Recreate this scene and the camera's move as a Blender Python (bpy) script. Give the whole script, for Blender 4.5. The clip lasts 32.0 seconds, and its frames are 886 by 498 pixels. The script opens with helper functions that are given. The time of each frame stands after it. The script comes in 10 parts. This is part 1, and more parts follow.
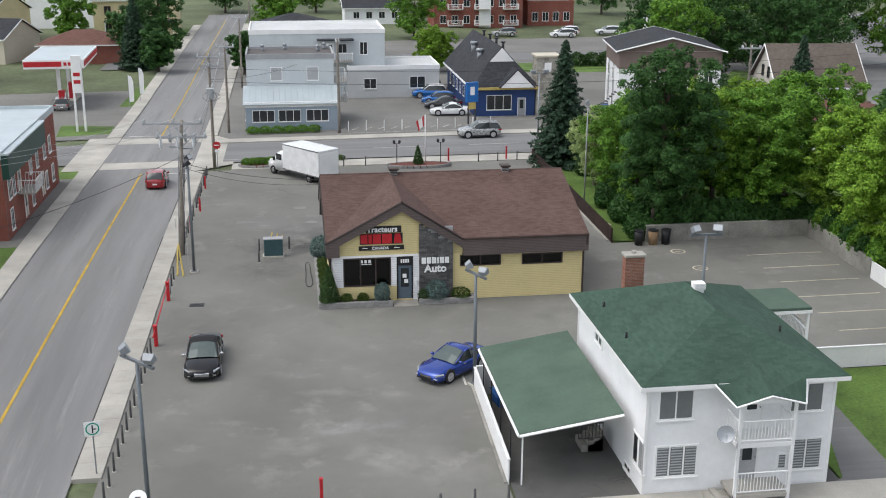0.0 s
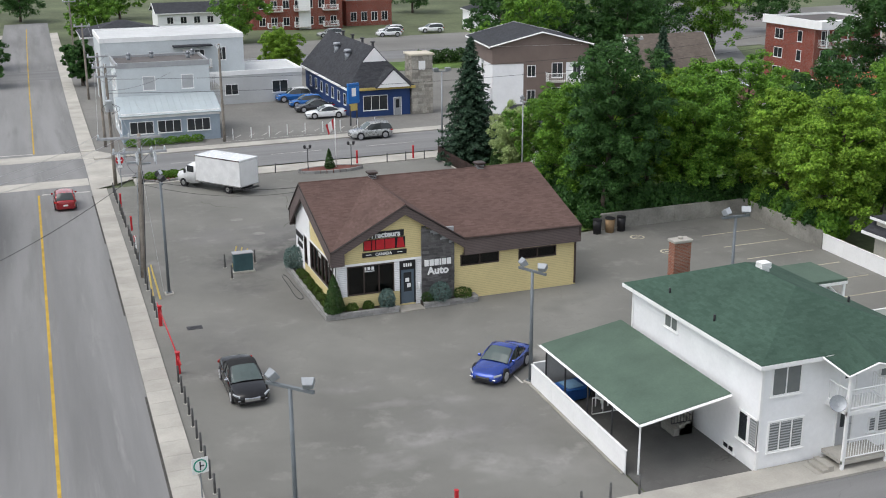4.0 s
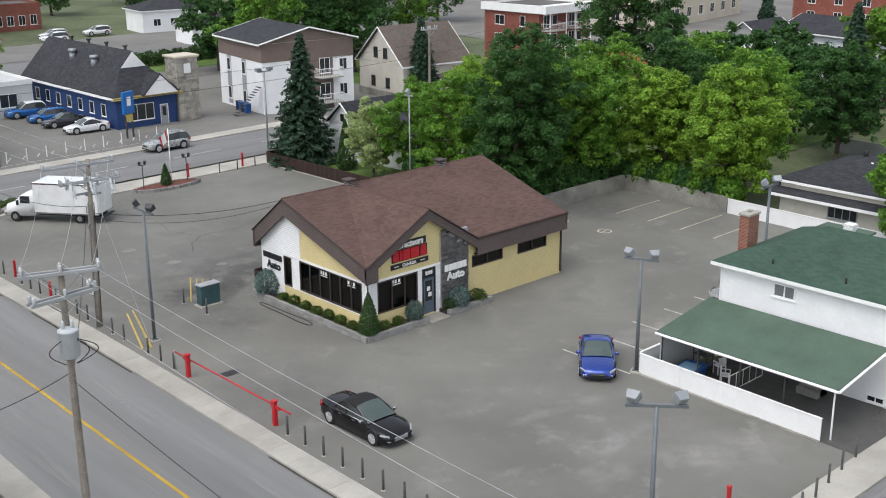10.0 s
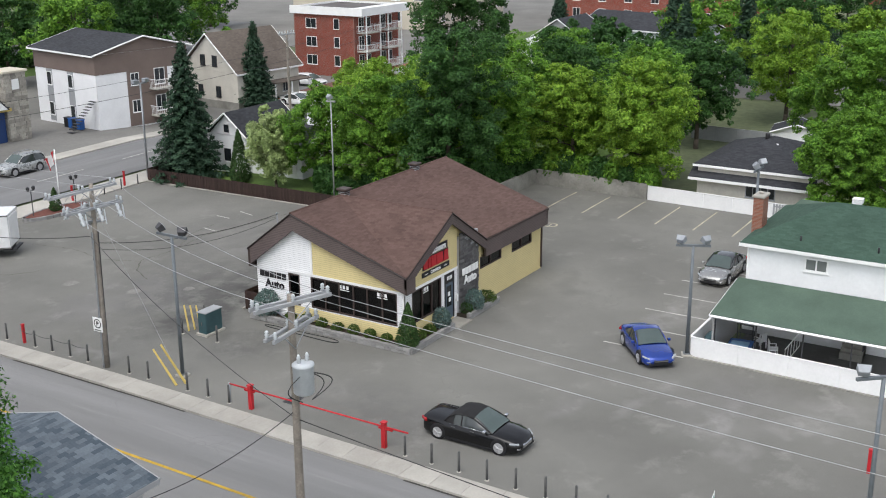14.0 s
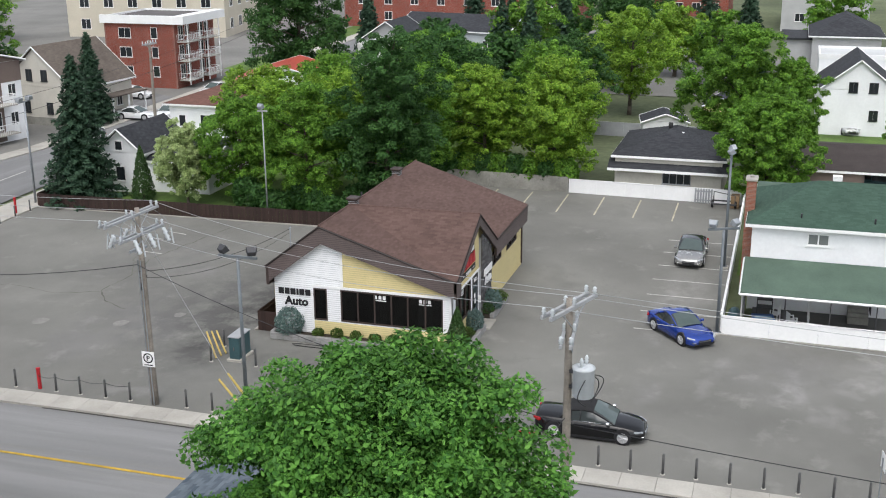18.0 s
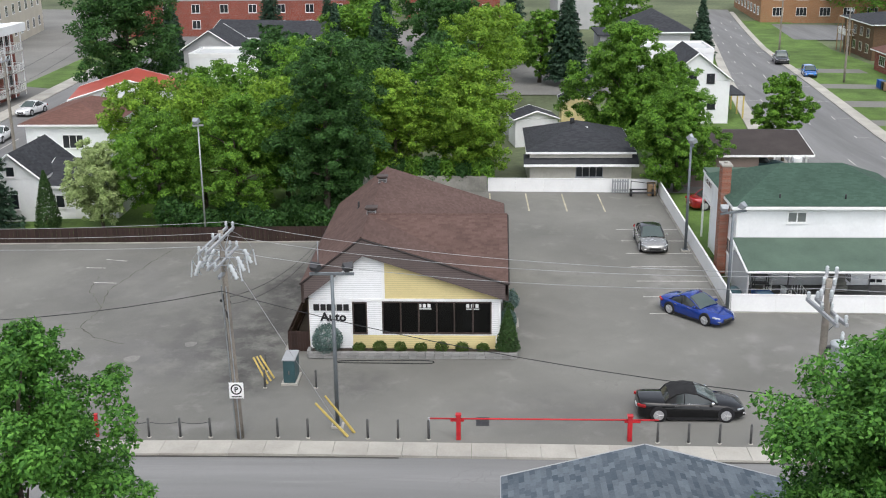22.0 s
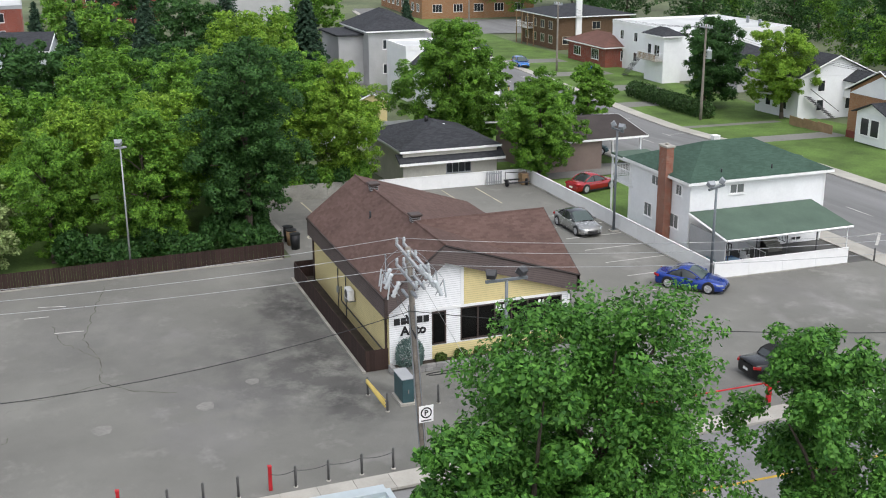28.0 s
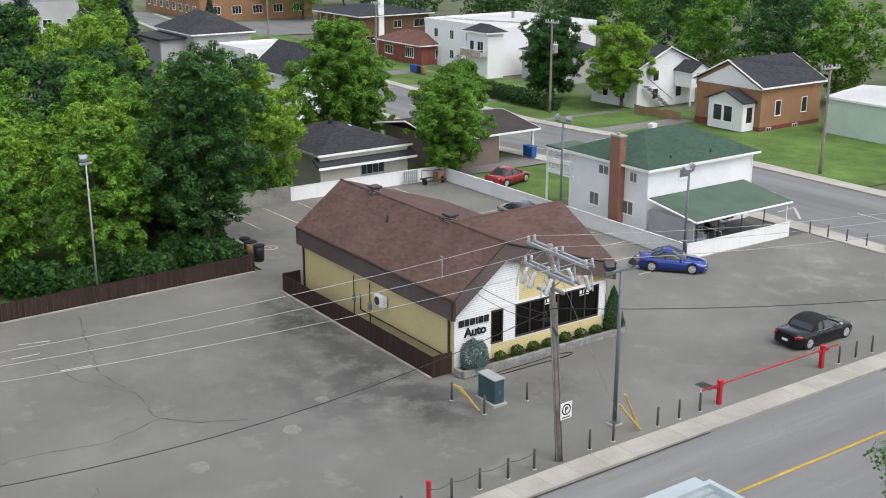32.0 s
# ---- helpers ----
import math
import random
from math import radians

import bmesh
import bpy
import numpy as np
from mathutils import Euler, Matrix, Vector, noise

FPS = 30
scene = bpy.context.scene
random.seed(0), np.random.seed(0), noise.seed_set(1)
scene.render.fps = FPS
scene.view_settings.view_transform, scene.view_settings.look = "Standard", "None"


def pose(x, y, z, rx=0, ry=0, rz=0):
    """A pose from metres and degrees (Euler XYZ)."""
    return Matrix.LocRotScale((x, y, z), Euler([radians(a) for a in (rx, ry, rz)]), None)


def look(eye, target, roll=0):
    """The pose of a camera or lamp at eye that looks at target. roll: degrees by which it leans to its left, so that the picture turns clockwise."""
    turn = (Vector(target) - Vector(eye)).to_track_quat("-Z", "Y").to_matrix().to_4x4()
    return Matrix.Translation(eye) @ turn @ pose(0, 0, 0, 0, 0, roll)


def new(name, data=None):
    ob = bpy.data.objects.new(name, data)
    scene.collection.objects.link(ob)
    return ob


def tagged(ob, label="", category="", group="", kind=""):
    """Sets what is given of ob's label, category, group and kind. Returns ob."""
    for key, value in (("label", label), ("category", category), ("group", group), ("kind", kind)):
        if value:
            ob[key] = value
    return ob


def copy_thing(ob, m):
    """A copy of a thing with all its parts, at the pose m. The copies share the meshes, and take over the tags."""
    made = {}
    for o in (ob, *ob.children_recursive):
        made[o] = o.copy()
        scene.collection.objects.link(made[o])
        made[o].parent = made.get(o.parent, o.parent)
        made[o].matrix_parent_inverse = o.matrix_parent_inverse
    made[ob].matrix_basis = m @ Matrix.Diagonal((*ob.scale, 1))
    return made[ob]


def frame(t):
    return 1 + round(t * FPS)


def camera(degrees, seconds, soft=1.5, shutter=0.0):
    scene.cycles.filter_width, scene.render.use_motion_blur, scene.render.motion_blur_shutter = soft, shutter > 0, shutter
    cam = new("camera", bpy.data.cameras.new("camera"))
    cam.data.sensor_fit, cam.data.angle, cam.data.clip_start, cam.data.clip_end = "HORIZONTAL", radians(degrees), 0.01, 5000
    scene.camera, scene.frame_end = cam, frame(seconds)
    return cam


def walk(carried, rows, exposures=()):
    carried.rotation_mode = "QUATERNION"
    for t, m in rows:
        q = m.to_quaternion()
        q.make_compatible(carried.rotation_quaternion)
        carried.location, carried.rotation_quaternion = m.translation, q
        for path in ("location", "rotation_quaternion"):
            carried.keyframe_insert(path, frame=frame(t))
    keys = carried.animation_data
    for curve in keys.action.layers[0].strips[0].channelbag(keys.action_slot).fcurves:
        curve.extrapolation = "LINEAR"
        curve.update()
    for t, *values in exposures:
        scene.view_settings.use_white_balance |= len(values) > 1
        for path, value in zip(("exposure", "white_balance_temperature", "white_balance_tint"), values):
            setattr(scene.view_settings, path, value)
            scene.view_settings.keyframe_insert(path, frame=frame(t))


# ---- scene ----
cam = camera(43.02, 32.0, 1.05)
PATH = [
    (0, (-1.850, -64.131, 23.157), (0.887, -45.199, 17.315), 0.21),
    (0.5, (-3.305, -63.773, 23.104), (-0.116, -44.913, 17.262), 0.14),
    (1, (-4.753, -63.410, 23.054), (-1.086, -44.633, 17.225), 0.14),
    (1.5, (-6.223, -63.022, 23.012), (-2.113, -44.334, 17.190), 0.21),
    (2, (-7.790, -62.569, 22.980), (-3.260, -43.980, 17.156), 0.21),
    (2.5, (-9.485, -62.029, 22.962), (-4.450, -43.570, 17.140), 0.09),
    (3, (-11.287, -61.405, 22.958), (-5.743, -43.092, 17.137), -0.09),
    (3.5, (-13.149, -60.727, 22.962), (-7.062, -42.590, 17.131), -0.27),
    (5.5, (-21.170, -57.149, 22.963), (-12.758, -39.960, 17.151), -0.25),
    (6, (-22.997, -56.074, 22.924), (-14.043, -39.159, 17.117), -0.26),
    (6.5, (-24.782, -54.958, 22.877), (-15.326, -38.315, 17.079), -0.31),
    (7, (-26.491, -53.782, 22.821), (-16.518, -37.442, 17.030), -0.36),
    (7.5, (-28.116, -52.492, 22.762), (-17.631, -36.477, 16.967), -0.39),
    (8, (-29.652, -51.026, 22.705), (-18.663, -35.360, 16.891), -0.41),
    (8.5, (-31.098, -49.366, 22.653), (-19.628, -34.059, 16.809), -0.43),
    (9, (-32.459, -47.542, 22.609), (-20.481, -32.642, 16.736), -0.45),
    (9.5, (-33.766, -45.624, 22.569), (-21.266, -31.178, 16.646), -0.46),
    (10, (-35.070, -43.724, 22.522), (-22.086, -29.721, 16.577), -0.44),
    (10.5, (-36.400, -41.900, 22.468), (-22.938, -28.361, 16.512), -0.41),
    (11, (-37.745, -40.160, 22.419), (-23.829, -27.090, 16.459), -0.39),
    (11.5, (-39.078, -38.475, 22.382), (-24.725, -25.880, 16.433), -0.38),
    (12, (-40.374, -36.810, 22.359), (-25.606, -24.700, 16.422), -0.38),
    (12.5, (-41.620, -35.135, 22.351), (-26.461, -23.516, 16.420), -0.37),
    (13, (-42.826, -33.442, 22.352), (-27.292, -22.328, 16.422), -0.35),
    (13.5, (-43.990, -31.715, 22.359), (-28.099, -21.115, 16.433), -0.38),
    (14, (-45.105, -29.957, 22.369), (-28.878, -19.875, 16.450), -0.41),
    (14.5, (-46.174, -28.181, 22.381), (-29.628, -18.628, 16.467), -0.41),
    (16.5, (-49.733, -20.830, 22.386), (-32.110, -13.434, 16.495), -0.44),
    (17, (-50.436, -18.856, 22.378), (-32.579, -12.046, 16.483), -0.44),
    (17.5, (-51.101, -16.857, 22.368), (-33.033, -10.623, 16.478), -0.45),
    (18, (-51.706, -14.836, 22.356), (-33.442, -9.194, 16.473), -0.43),
    (18.5, (-52.242, -12.797, 22.342), (-33.800, -7.745, 16.479), -0.41),
    (19, (-52.721, -10.740, 22.329), (-34.126, -6.284, 16.465), -0.42),
    (19.5, (-53.145, -8.672, 22.320), (-34.410, -4.838, 16.465), -0.44),
    (20, (-53.507, -6.604, 22.313), (-34.655, -3.385, 16.461), -0.43),
    (20.5, (-53.806, -4.533, 22.313), (-34.857, -1.934, 16.467), -0.45),
    (21, (-54.041, -2.457, 22.318), (-35.016, -0.469, 16.479), -0.50),
    (21.5, (-54.191, -0.386, 22.329), (-35.110, 0.988, 16.496), -0.52),
    (22, (-54.264, 1.693, 22.342), (-35.147, 2.460, 16.512), -0.54),
    (22.5, (-54.254, 3.776, 22.356), (-35.124, 3.928, 16.523), -0.55),
    (23, (-54.165, 5.864, 22.370), (-35.040, 5.392, 16.541), -0.54),
    (23.5, (-54.013, 7.970, 22.382), (-34.913, 6.873, 16.554), -0.52),
    (24, (-53.802, 10.096, 22.393), (-34.748, 8.377, 16.563), -0.54),
    (24.5, (-53.541, 12.225, 22.405), (-34.554, 9.886, 16.572), -0.56),
    (25, (-53.235, 14.342, 22.416), (-34.334, 11.377, 16.589), -0.54),
    (25.5, (-52.888, 16.451, 22.424), (-34.096, 12.867, 16.593), -0.51),
    (27.5, (-50.525, 24.600, 22.367), (-32.362, 18.599, 16.527), -0.38),
    (28, (-49.675, 26.526, 22.333), (-31.715, 19.948, 16.490), -0.30),
    (28.5, (-48.781, 28.430, 22.300), (-31.042, 21.270, 16.463), -0.23),
    (29, (-47.838, 30.312, 22.266), (-30.333, 22.589, 16.440), -0.18),
    (29.5, (-46.845, 32.163, 22.231), (-29.599, 23.878, 16.406), -0.16),
    (30, (-45.803, 33.980, 22.197), (-28.834, 25.144, 16.366), -0.15),
    (30.5, (-44.719, 35.761, 22.165), (-28.048, 26.375, 16.336), -0.12),
    (31, (-43.601, 37.519, 22.136), (-27.238, 27.611, 16.297), -0.07),
    (31.5, (-42.457, 39.263, 22.107), (-26.421, 28.837, 16.265), -0.04),
    (32, (-41.302, 41.001, 22.079), (-25.619, 30.047, 16.244), -0.01),
]
walk(cam, [(t, look(eye, target, roll)) for t, eye, target, roll in PATH], [(0.0, 0.84), (12.0, 0.88), (22.0, 1.0), (32.0, 0.97)])

# ---- light: bright overcast sky, a wide weak sun from the west ----
SUN_ELEVATION, SUN_TURN = radians(62), radians(262)
world = bpy.data.worlds.new("sky")
scene.world = world
world.use_nodes = True
wn = world.node_tree
wn.nodes.clear()
sky = wn.nodes.new("ShaderNodeTexSky")
sky.sky_type, sky.sun_disc = "NISHITA", False
sky.sun_elevation, sky.sun_rotation = SUN_ELEVATION, SUN_TURN
sky.air_density, sky.dust_density, sky.ozone_density = 1.0, 2.5, 1.2
back = wn.nodes.new("ShaderNodeBackground")
back.inputs["Strength"].default_value = 0.136
hue = wn.nodes.new("ShaderNodeHueSaturation")
hue.inputs["Saturation"].default_value = 0.36
wout = wn.nodes.new("ShaderNodeOutputWorld")
wn.links.new(sky.outputs[0], hue.inputs["Color"])
wn.links.new(hue.outputs[0], back.inputs["Color"])
wn.links.new(back.outputs[0], wout.inputs["Surface"])
sun = new("sun", bpy.data.lights.new("sun", "SUN"))
sun.data.energy, sun.data.angle, sun.data.color = 0.5, radians(50), (1.0, 0.985, 0.96)
sun.matrix_world = look((0, 0, 60), (60 * math.sin(SUN_TURN) * -1 * math.cos(SUN_ELEVATION),
                                     -60 * math.cos(SUN_TURN) * math.cos(SUN_ELEVATION),
                                     60 - 60 * math.sin(SUN_ELEVATION)))

# ---- materials ----
MATS = {}


def nodes_of(name):
    m = bpy.data.materials.new(name)
    m.use_nodes = True
    return m, m.node_tree, m.node_tree.nodes["Principled BSDF"]


def mix_colour(nt, fac, a, b, kind="MIX"):
    n = nt.nodes.new("ShaderNodeMix")
    n.data_type, n.blend_type = "RGBA", kind
    for key, v in (("Factor", fac), ("A", a), ("B", b)):
        s = [i for i in n.inputs if i.name == key and i.enabled][0]
        if hasattr(v, "links"):
            nt.links.new(v, s)
        else:
            s.default_value = v if key == "Factor" else (*v[:3], 1)
    return [o for o in n.outputs if o.enabled][0]


def noise_tex(nt, co, scale, detail=4, rough=0.6):
    n = nt.nodes.new("ShaderNodeTexNoise")
    n.inputs["Scale"].default_value, n.inputs["Detail"].default_value = scale, detail
    n.inputs["Roughness"].default_value = rough
    nt.links.new(co, n.inputs["Vector"])
    return n.outputs["Fac"]


def ramp(nt, fac, lo, hi):
    n = nt.nodes.new("ShaderNodeMapRange")
    n.inputs["From Min"].default_value, n.inputs["From Max"].default_value = lo, hi
    nt.links.new(fac, n.inputs["Value"])
    return n.outputs[0]


def mat(name, col, rough=0.85, var=0.18, scale=0.6, grain=0.12, gscale=25.0, bump=0.15, metal=0.0, spec=0.35,
        per_piece=0.0, space="Object", course=0.0, lap_shade=0.66):
    """A worn surface: broad stains, fine grain and relief; per_piece varies from object to object."""
    if name in MATS:
        return MATS[name]
    m, nt, bsdf = nodes_of(name)
    tc = nt.nodes.new("ShaderNodeTexCoord")
    co = tc.outputs[space]
    lo = tuple(c * (1 - var) for c in col)
    hi = tuple(min(1, c * (1 + var)) for c in col)
    c = mix_colour(nt, ramp(nt, noise_tex(nt, co, scale), 0.3, 0.7), lo, hi)
    g = ramp(nt, noise_tex(nt, co, gscale, 3), 0.25, 0.75)
    c = mix_colour(nt, 1.0, c, mix_colour(nt, g, (1 - grain,) * 3, (1, 1, 1)), "MULTIPLY")
    # the shade of each siding lap, painted in at the foot of its course
    if course:
        sep, dv, fr = nt.nodes.new("ShaderNodeSeparateXYZ"), nt.nodes.new("ShaderNodeMath"), nt.nodes.new("ShaderNodeMath")
        dv.operation, fr.operation = "DIVIDE", "FRACT"
        dv.inputs[1].default_value = course
        nt.links.new(co, sep.inputs[0])
        nt.links.new(sep.outputs["Z"], dv.inputs[0])
        nt.links.new(dv.outputs[0], fr.inputs[0])
        c = mix_colour(nt, 1.0, c, mix_colour(nt, ramp(nt, fr.outputs[0], 0.0, 0.28), (lap_shade,) * 3, (1, 1, 1)), "MULTIPLY")
    if per_piece:
        oi = nt.nodes.new("ShaderNodeObjectInfo")
        c = mix_colour(nt, 1.0, c, mix_colour(nt, oi.outputs["Random"], (1 - per_piece,) * 3, (1, 1, 1)), "MULTIPLY")
    nt.links.new(c, bsdf.inputs["Base Color"])
    bsdf.inputs["Roughness"].default_value, bsdf.inputs["Metallic"].default_value = rough, metal
    bsdf.inputs["Specular IOR Level"].default_value = spec
    if bump:
        b = nt.nodes.new("ShaderNodeBump")
        b.inputs["Strength"].default_value, b.inputs["Distance"].default_value = bump, 0.02
        nt.links.new(noise_tex(nt, co, gscale * 1.6, 4), b.inputs["Height"])
        nt.links.new(b.outputs[0], bsdf.inputs["Normal"])
    MATS[name] = m
    return m


def asphalt(name, col, patch, scale=0.12, streak=(1.0, 1.0), cracks=0.6, damp=()):
    """Old paving: pale worn patches, dark damp stains, fine stone grain and hairline cracks."""
    m, nt, bsdf = nodes_of(name)
    tc = nt.nodes.new("ShaderNodeTexCoord")
    mp = nt.nodes.new("ShaderNodeMapping")
    mp.inputs["Scale"].default_value = (*streak, 1)
    nt.links.new(tc.outputs["Object"], mp.inputs["Vector"])
    co = tc.outputs["Object"]
    c = mix_colour(nt, ramp(nt, noise_tex(nt, mp.outputs[0], scale, 5), 0.35, 0.68), tuple(x * 0.80 for x in col), tuple(x * 1.14 for x in col))
    c = mix_colour(nt, ramp(nt, noise_tex(nt, mp.outputs[0], scale * 4.2, 5, 0.7), 0.56, 0.74), c, patch)
    c = mix_colour(nt, ramp(nt, noise_tex(nt, mp.outputs[0], scale * 2.1, 3, 0.5), 0.6, 0.78), c, tuple(x * 0.74 for x in col))
    vor = nt.nodes.new("ShaderNodeTexVoronoi")
    vor.feature = "DISTANCE_TO_EDGE"
    vor.inputs["Scale"].default_value = 0.16
    warp = nt.nodes.new("ShaderNodeMix")
    warp.data_type = "VECTOR"
    nz = nt.nodes.new("ShaderNodeTexNoise")
    nz.inputs["Scale"].default_value = 0.7
    nt.links.new(co, nz.inputs["Vector"])
    vs = [i for i in warp.inputs if i.enabled]
    vs[0].default_value = 0.35
    add = nt.nodes.new("ShaderNodeVectorMath")
    sc = nt.nodes.new("ShaderNodeVectorMath")
    sc.operation = "SCALE"
    sc.inputs["Scale"].default_value = 3.0
    nt.links.new(nz.outputs["Color"], sc.inputs[0])
    nt.links.new(co, add.inputs[0])
    nt.links.new(sc.outputs[0], add.inputs[1])
    nt.links.new(add.outputs[0], vor.inputs["Vector"])
    crack = ramp(nt, vor.outputs["Distance"], 0.0, 0.006)
    gate = ramp(nt, noise_tex(nt, co, 0.09, 2), 0.5, 0.56)
    inv = nt.nodes.new("ShaderNodeMath")
    inv.operation = "SUBTRACT"
    inv.inputs[0].default_value = 1.0
    inv.use_clamp = True
    nt.links.new(crack, inv.inputs[1])
    mul = nt.nodes.new("ShaderNodeMath")
    mul.operation = "MULTIPLY"
    nt.links.new(inv.outputs[0], mul.inputs[0])
    nt.links.new(gate, mul.inputs[1])
    c = mix_colour(nt, mul.outputs[0], c, tuple(x * (1 - cracks) for x in col))
    for cx, cy, rx, ry, much in damp:
        off, size, ln = nt.nodes.new("ShaderNodeVectorMath"), nt.nodes.new("ShaderNodeVectorMath"), nt.nodes.new("ShaderNodeVectorMath")
        off.operation, size.operation, ln.operation = "SUBTRACT", "MULTIPLY", "LENGTH"
        off.inputs[1].default_value, size.inputs[1].default_value = (cx, cy, 0), (1 / rx, 1 / ry, 0)
        nt.links.new(add.outputs[0], off.inputs[0])
        off.inputs[1].default_value = (cx + 1.5, cy + 1.5, 0)
        nt.links.new(off.outputs[0], size.inputs[0])
        nt.links.new(size.outputs[0], ln.inputs[0])
        spot, both = ramp(nt, ln.outputs["Value"], 1.0, 0.35), nt.nodes.new("ShaderNodeMath")
        both.operation = "MULTIPLY"
        nt.links.new(spot, both.inputs[0])
        nt.links.new(ramp(nt, noise_tex(nt, co, 0.55, 5, 0.7), 0.34, 0.54), both.inputs[1])
        c = mix_colour(nt, 1.0, c, mix_colour(nt, both.outputs[0], (1.0,) * 3, (1 - much, (1 - much) * 0.995, (1 - much) * 1.02)), "MULTIPLY")
    c = mix_colour(nt, 1.0, c, mix_colour(nt, ramp(nt, noise_tex(nt, co, 30, 3), 0.3, 0.7), (0.86,) * 3, (1.05,) * 3), "MULTIPLY")
    nt.links.new(c, bsdf.inputs["Base Color"])
    bsdf.inputs["Roughness"].default_value, bsdf.inputs["Specular IOR Level"].default_value = 0.9, 0.25
    b = nt.nodes.new("ShaderNodeBump")
    b.inputs["Strength"].default_value, b.inputs["Distance"].default_value = 0.25, 0.01
    nt.links.new(noise_tex(nt, co, 60, 3), b.inputs["Height"])
    nt.links.new(b.outputs[0], bsdf.inputs["Normal"])
    return m


def tiles_mat(name, cols, along, w=0.32, h=0.14, rough=0.9, mortar=None, gap=0.0, bump=0.5, flip=False):
    """Shingles, bricks or stones in courses. along: 'x' or 'y' for roofs whose courses run that way, 'wall_x', 'wall_y' for walls."""
    if name in MATS:
        return MATS[name]
    m, nt, bsdf = nodes_of(name)
    tc = nt.nodes.new("ShaderNodeTexCoord")
    sep, com = nt.nodes.new("ShaderNodeSeparateXYZ"), nt.nodes.new("ShaderNodeCombineXYZ")
    nt.links.new(tc.outputs["Object"], sep.inputs[0])
    pick = {"x": ("X", "Y"), "y": ("Y", "X"), "wall_x": ("X", "Z"), "wall_y": ("Y", "Z")}[along]
    nt.links.new(sep.outputs[pick[0]], com.inputs["X"])
    nt.links.new(sep.outputs[pick[1]], com.inputs["Y"])
    br = nt.nodes.new("ShaderNodeTexBrick")
    br.inputs["Scale"].default_value = 1.0
    br.inputs["Brick Width"].default_value, br.inputs["Row Height"].default_value = w, h
    br.inputs["Mortar Size"].default_value = gap
    br.inputs["Color1"].default_value, br.inputs["Color2"].default_value = (*cols[0], 1), (*cols[1], 1)
    br.inputs["Mortar"].default_value = (*(mortar or tuple(x * 0.6 for x in cols[0])), 1)
    nt.links.new(com.outputs[0], br.inputs["Vector"])
    co = tc.outputs["Object"]
    c = mix_colour(nt, 1.0, br.outputs["Color"], mix_colour(nt, ramp(nt, noise_tex(nt, co, 0.45, 4), 0.3, 0.7), (0.84,) * 3, (1.08,) * 3), "MULTIPLY")
    c = mix_colour(nt, 1.0, c, mix_colour(nt, ramp(nt, noise_tex(nt, co, 14, 3), 0.3, 0.7), (0.86,) * 3, (1.06,) * 3), "MULTIPLY")
    nt.links.new(c, bsdf.inputs["Base Color"])
    bsdf.inputs["Roughness"].default_value, bsdf.inputs["Specular IOR Level"].default_value = rough, 0.2
    b = nt.nodes.new("ShaderNodeBump")
    b.inputs["Strength"].default_value, b.inputs["Distance"].default_value = bump, 0.02
    b.invert = True
    nt.links.new(br.outputs["Fac"], b.inputs["Height"])
    b2 = nt.nodes.new("ShaderNodeBump")
    b2.inputs["Strength"].default_value, b2.inputs["Distance"].default_value = 0.3, 0.01
    nt.links.new(noise_tex(nt, co, 40, 3), b2.inputs["Height"])
    nt.links.new(b.outputs[0], b2.inputs["Normal"])
    nt.links.new(b2.outputs[0], bsdf.inputs["Normal"])
    MATS[name] = m
    return m


def leaf_mat(name, dark, light):
    """Leaves: each one differs a little; some light passes through."""
    if name in MATS:
        return MATS[name]
    m, nt, bsdf = nodes_of(name)
    geo = nt.nodes.new("ShaderNodeNewGeometry")
    tc = nt.nodes.new("ShaderNodeTexCoord")
    c = mix_colour(nt, geo.outputs["Random Per Island"], dark, light)
    c = mix_colour(nt, 1.0, c, mix_colour(nt, ramp(nt, noise_tex(nt, tc.outputs["Object"], 0.5, 2), 0.35, 0.65), (0.72,) * 3, (1.12,) * 3), "MULTIPLY")
    nt.links.new(c, bsdf.inputs["Base Color"])
    bsdf.inputs["Roughness"].default_value, bsdf.inputs["Specular IOR Level"].default_value = 0.6, 0.25
    tr = nt.nodes.new("ShaderNodeBsdfTranslucent")
    nt.links.new(c, tr.inputs["Color"])
    mx = nt.nodes.new("ShaderNodeMixShader")
    mx.inputs[0].default_value = 0.24
    out = nt.nodes["Material Output"]
    nt.links.new(bsdf.outputs[0], mx.inputs[1])
    nt.links.new(tr.outputs[0], mx.inputs[2])
    nt.links.new(mx.outputs[0], out.inputs["Surface"])
    MATS[name] = m
    return m


def gloss(name, col, rough=0.15, metal=0.0, coat=0.0, spec=0.5):
    """Car paint, chrome, plastics: smooth, with a trace of dust."""
    if name in MATS:
        return MATS[name]
    m, nt, bsdf = nodes_of(name)
    tc = nt.nodes.new("ShaderNodeTexCoord")
    c = mix_colour(nt, ramp(nt, noise_tex(nt, tc.outputs["Object"], 1.5, 4), 0.3, 0.7), tuple(x * 0.9 for x in col), tuple(min(1, x * 1.06 + 0.004) for x in col))
    nt.links.new(c, bsdf.inputs["Base Color"])
    rr = nt.nodes.new("ShaderNodeMapRange")
    rr.inputs["To Min"].default_value, rr.inputs["To Max"].default_value = rough, rough + 0.12
    nt.links.new(noise_tex(nt, tc.outputs["Object"], 4, 3), rr.inputs["Value"])
    nt.links.new(rr.outputs[0], bsdf.inputs["Roughness"])
    bsdf.inputs["Metallic"].default_value = metal
    bsdf.inputs["Coat Weight"].default_value, bsdf.inputs["Specular IOR Level"].default_value = coat, spec
    MATS[name] = m
    return m


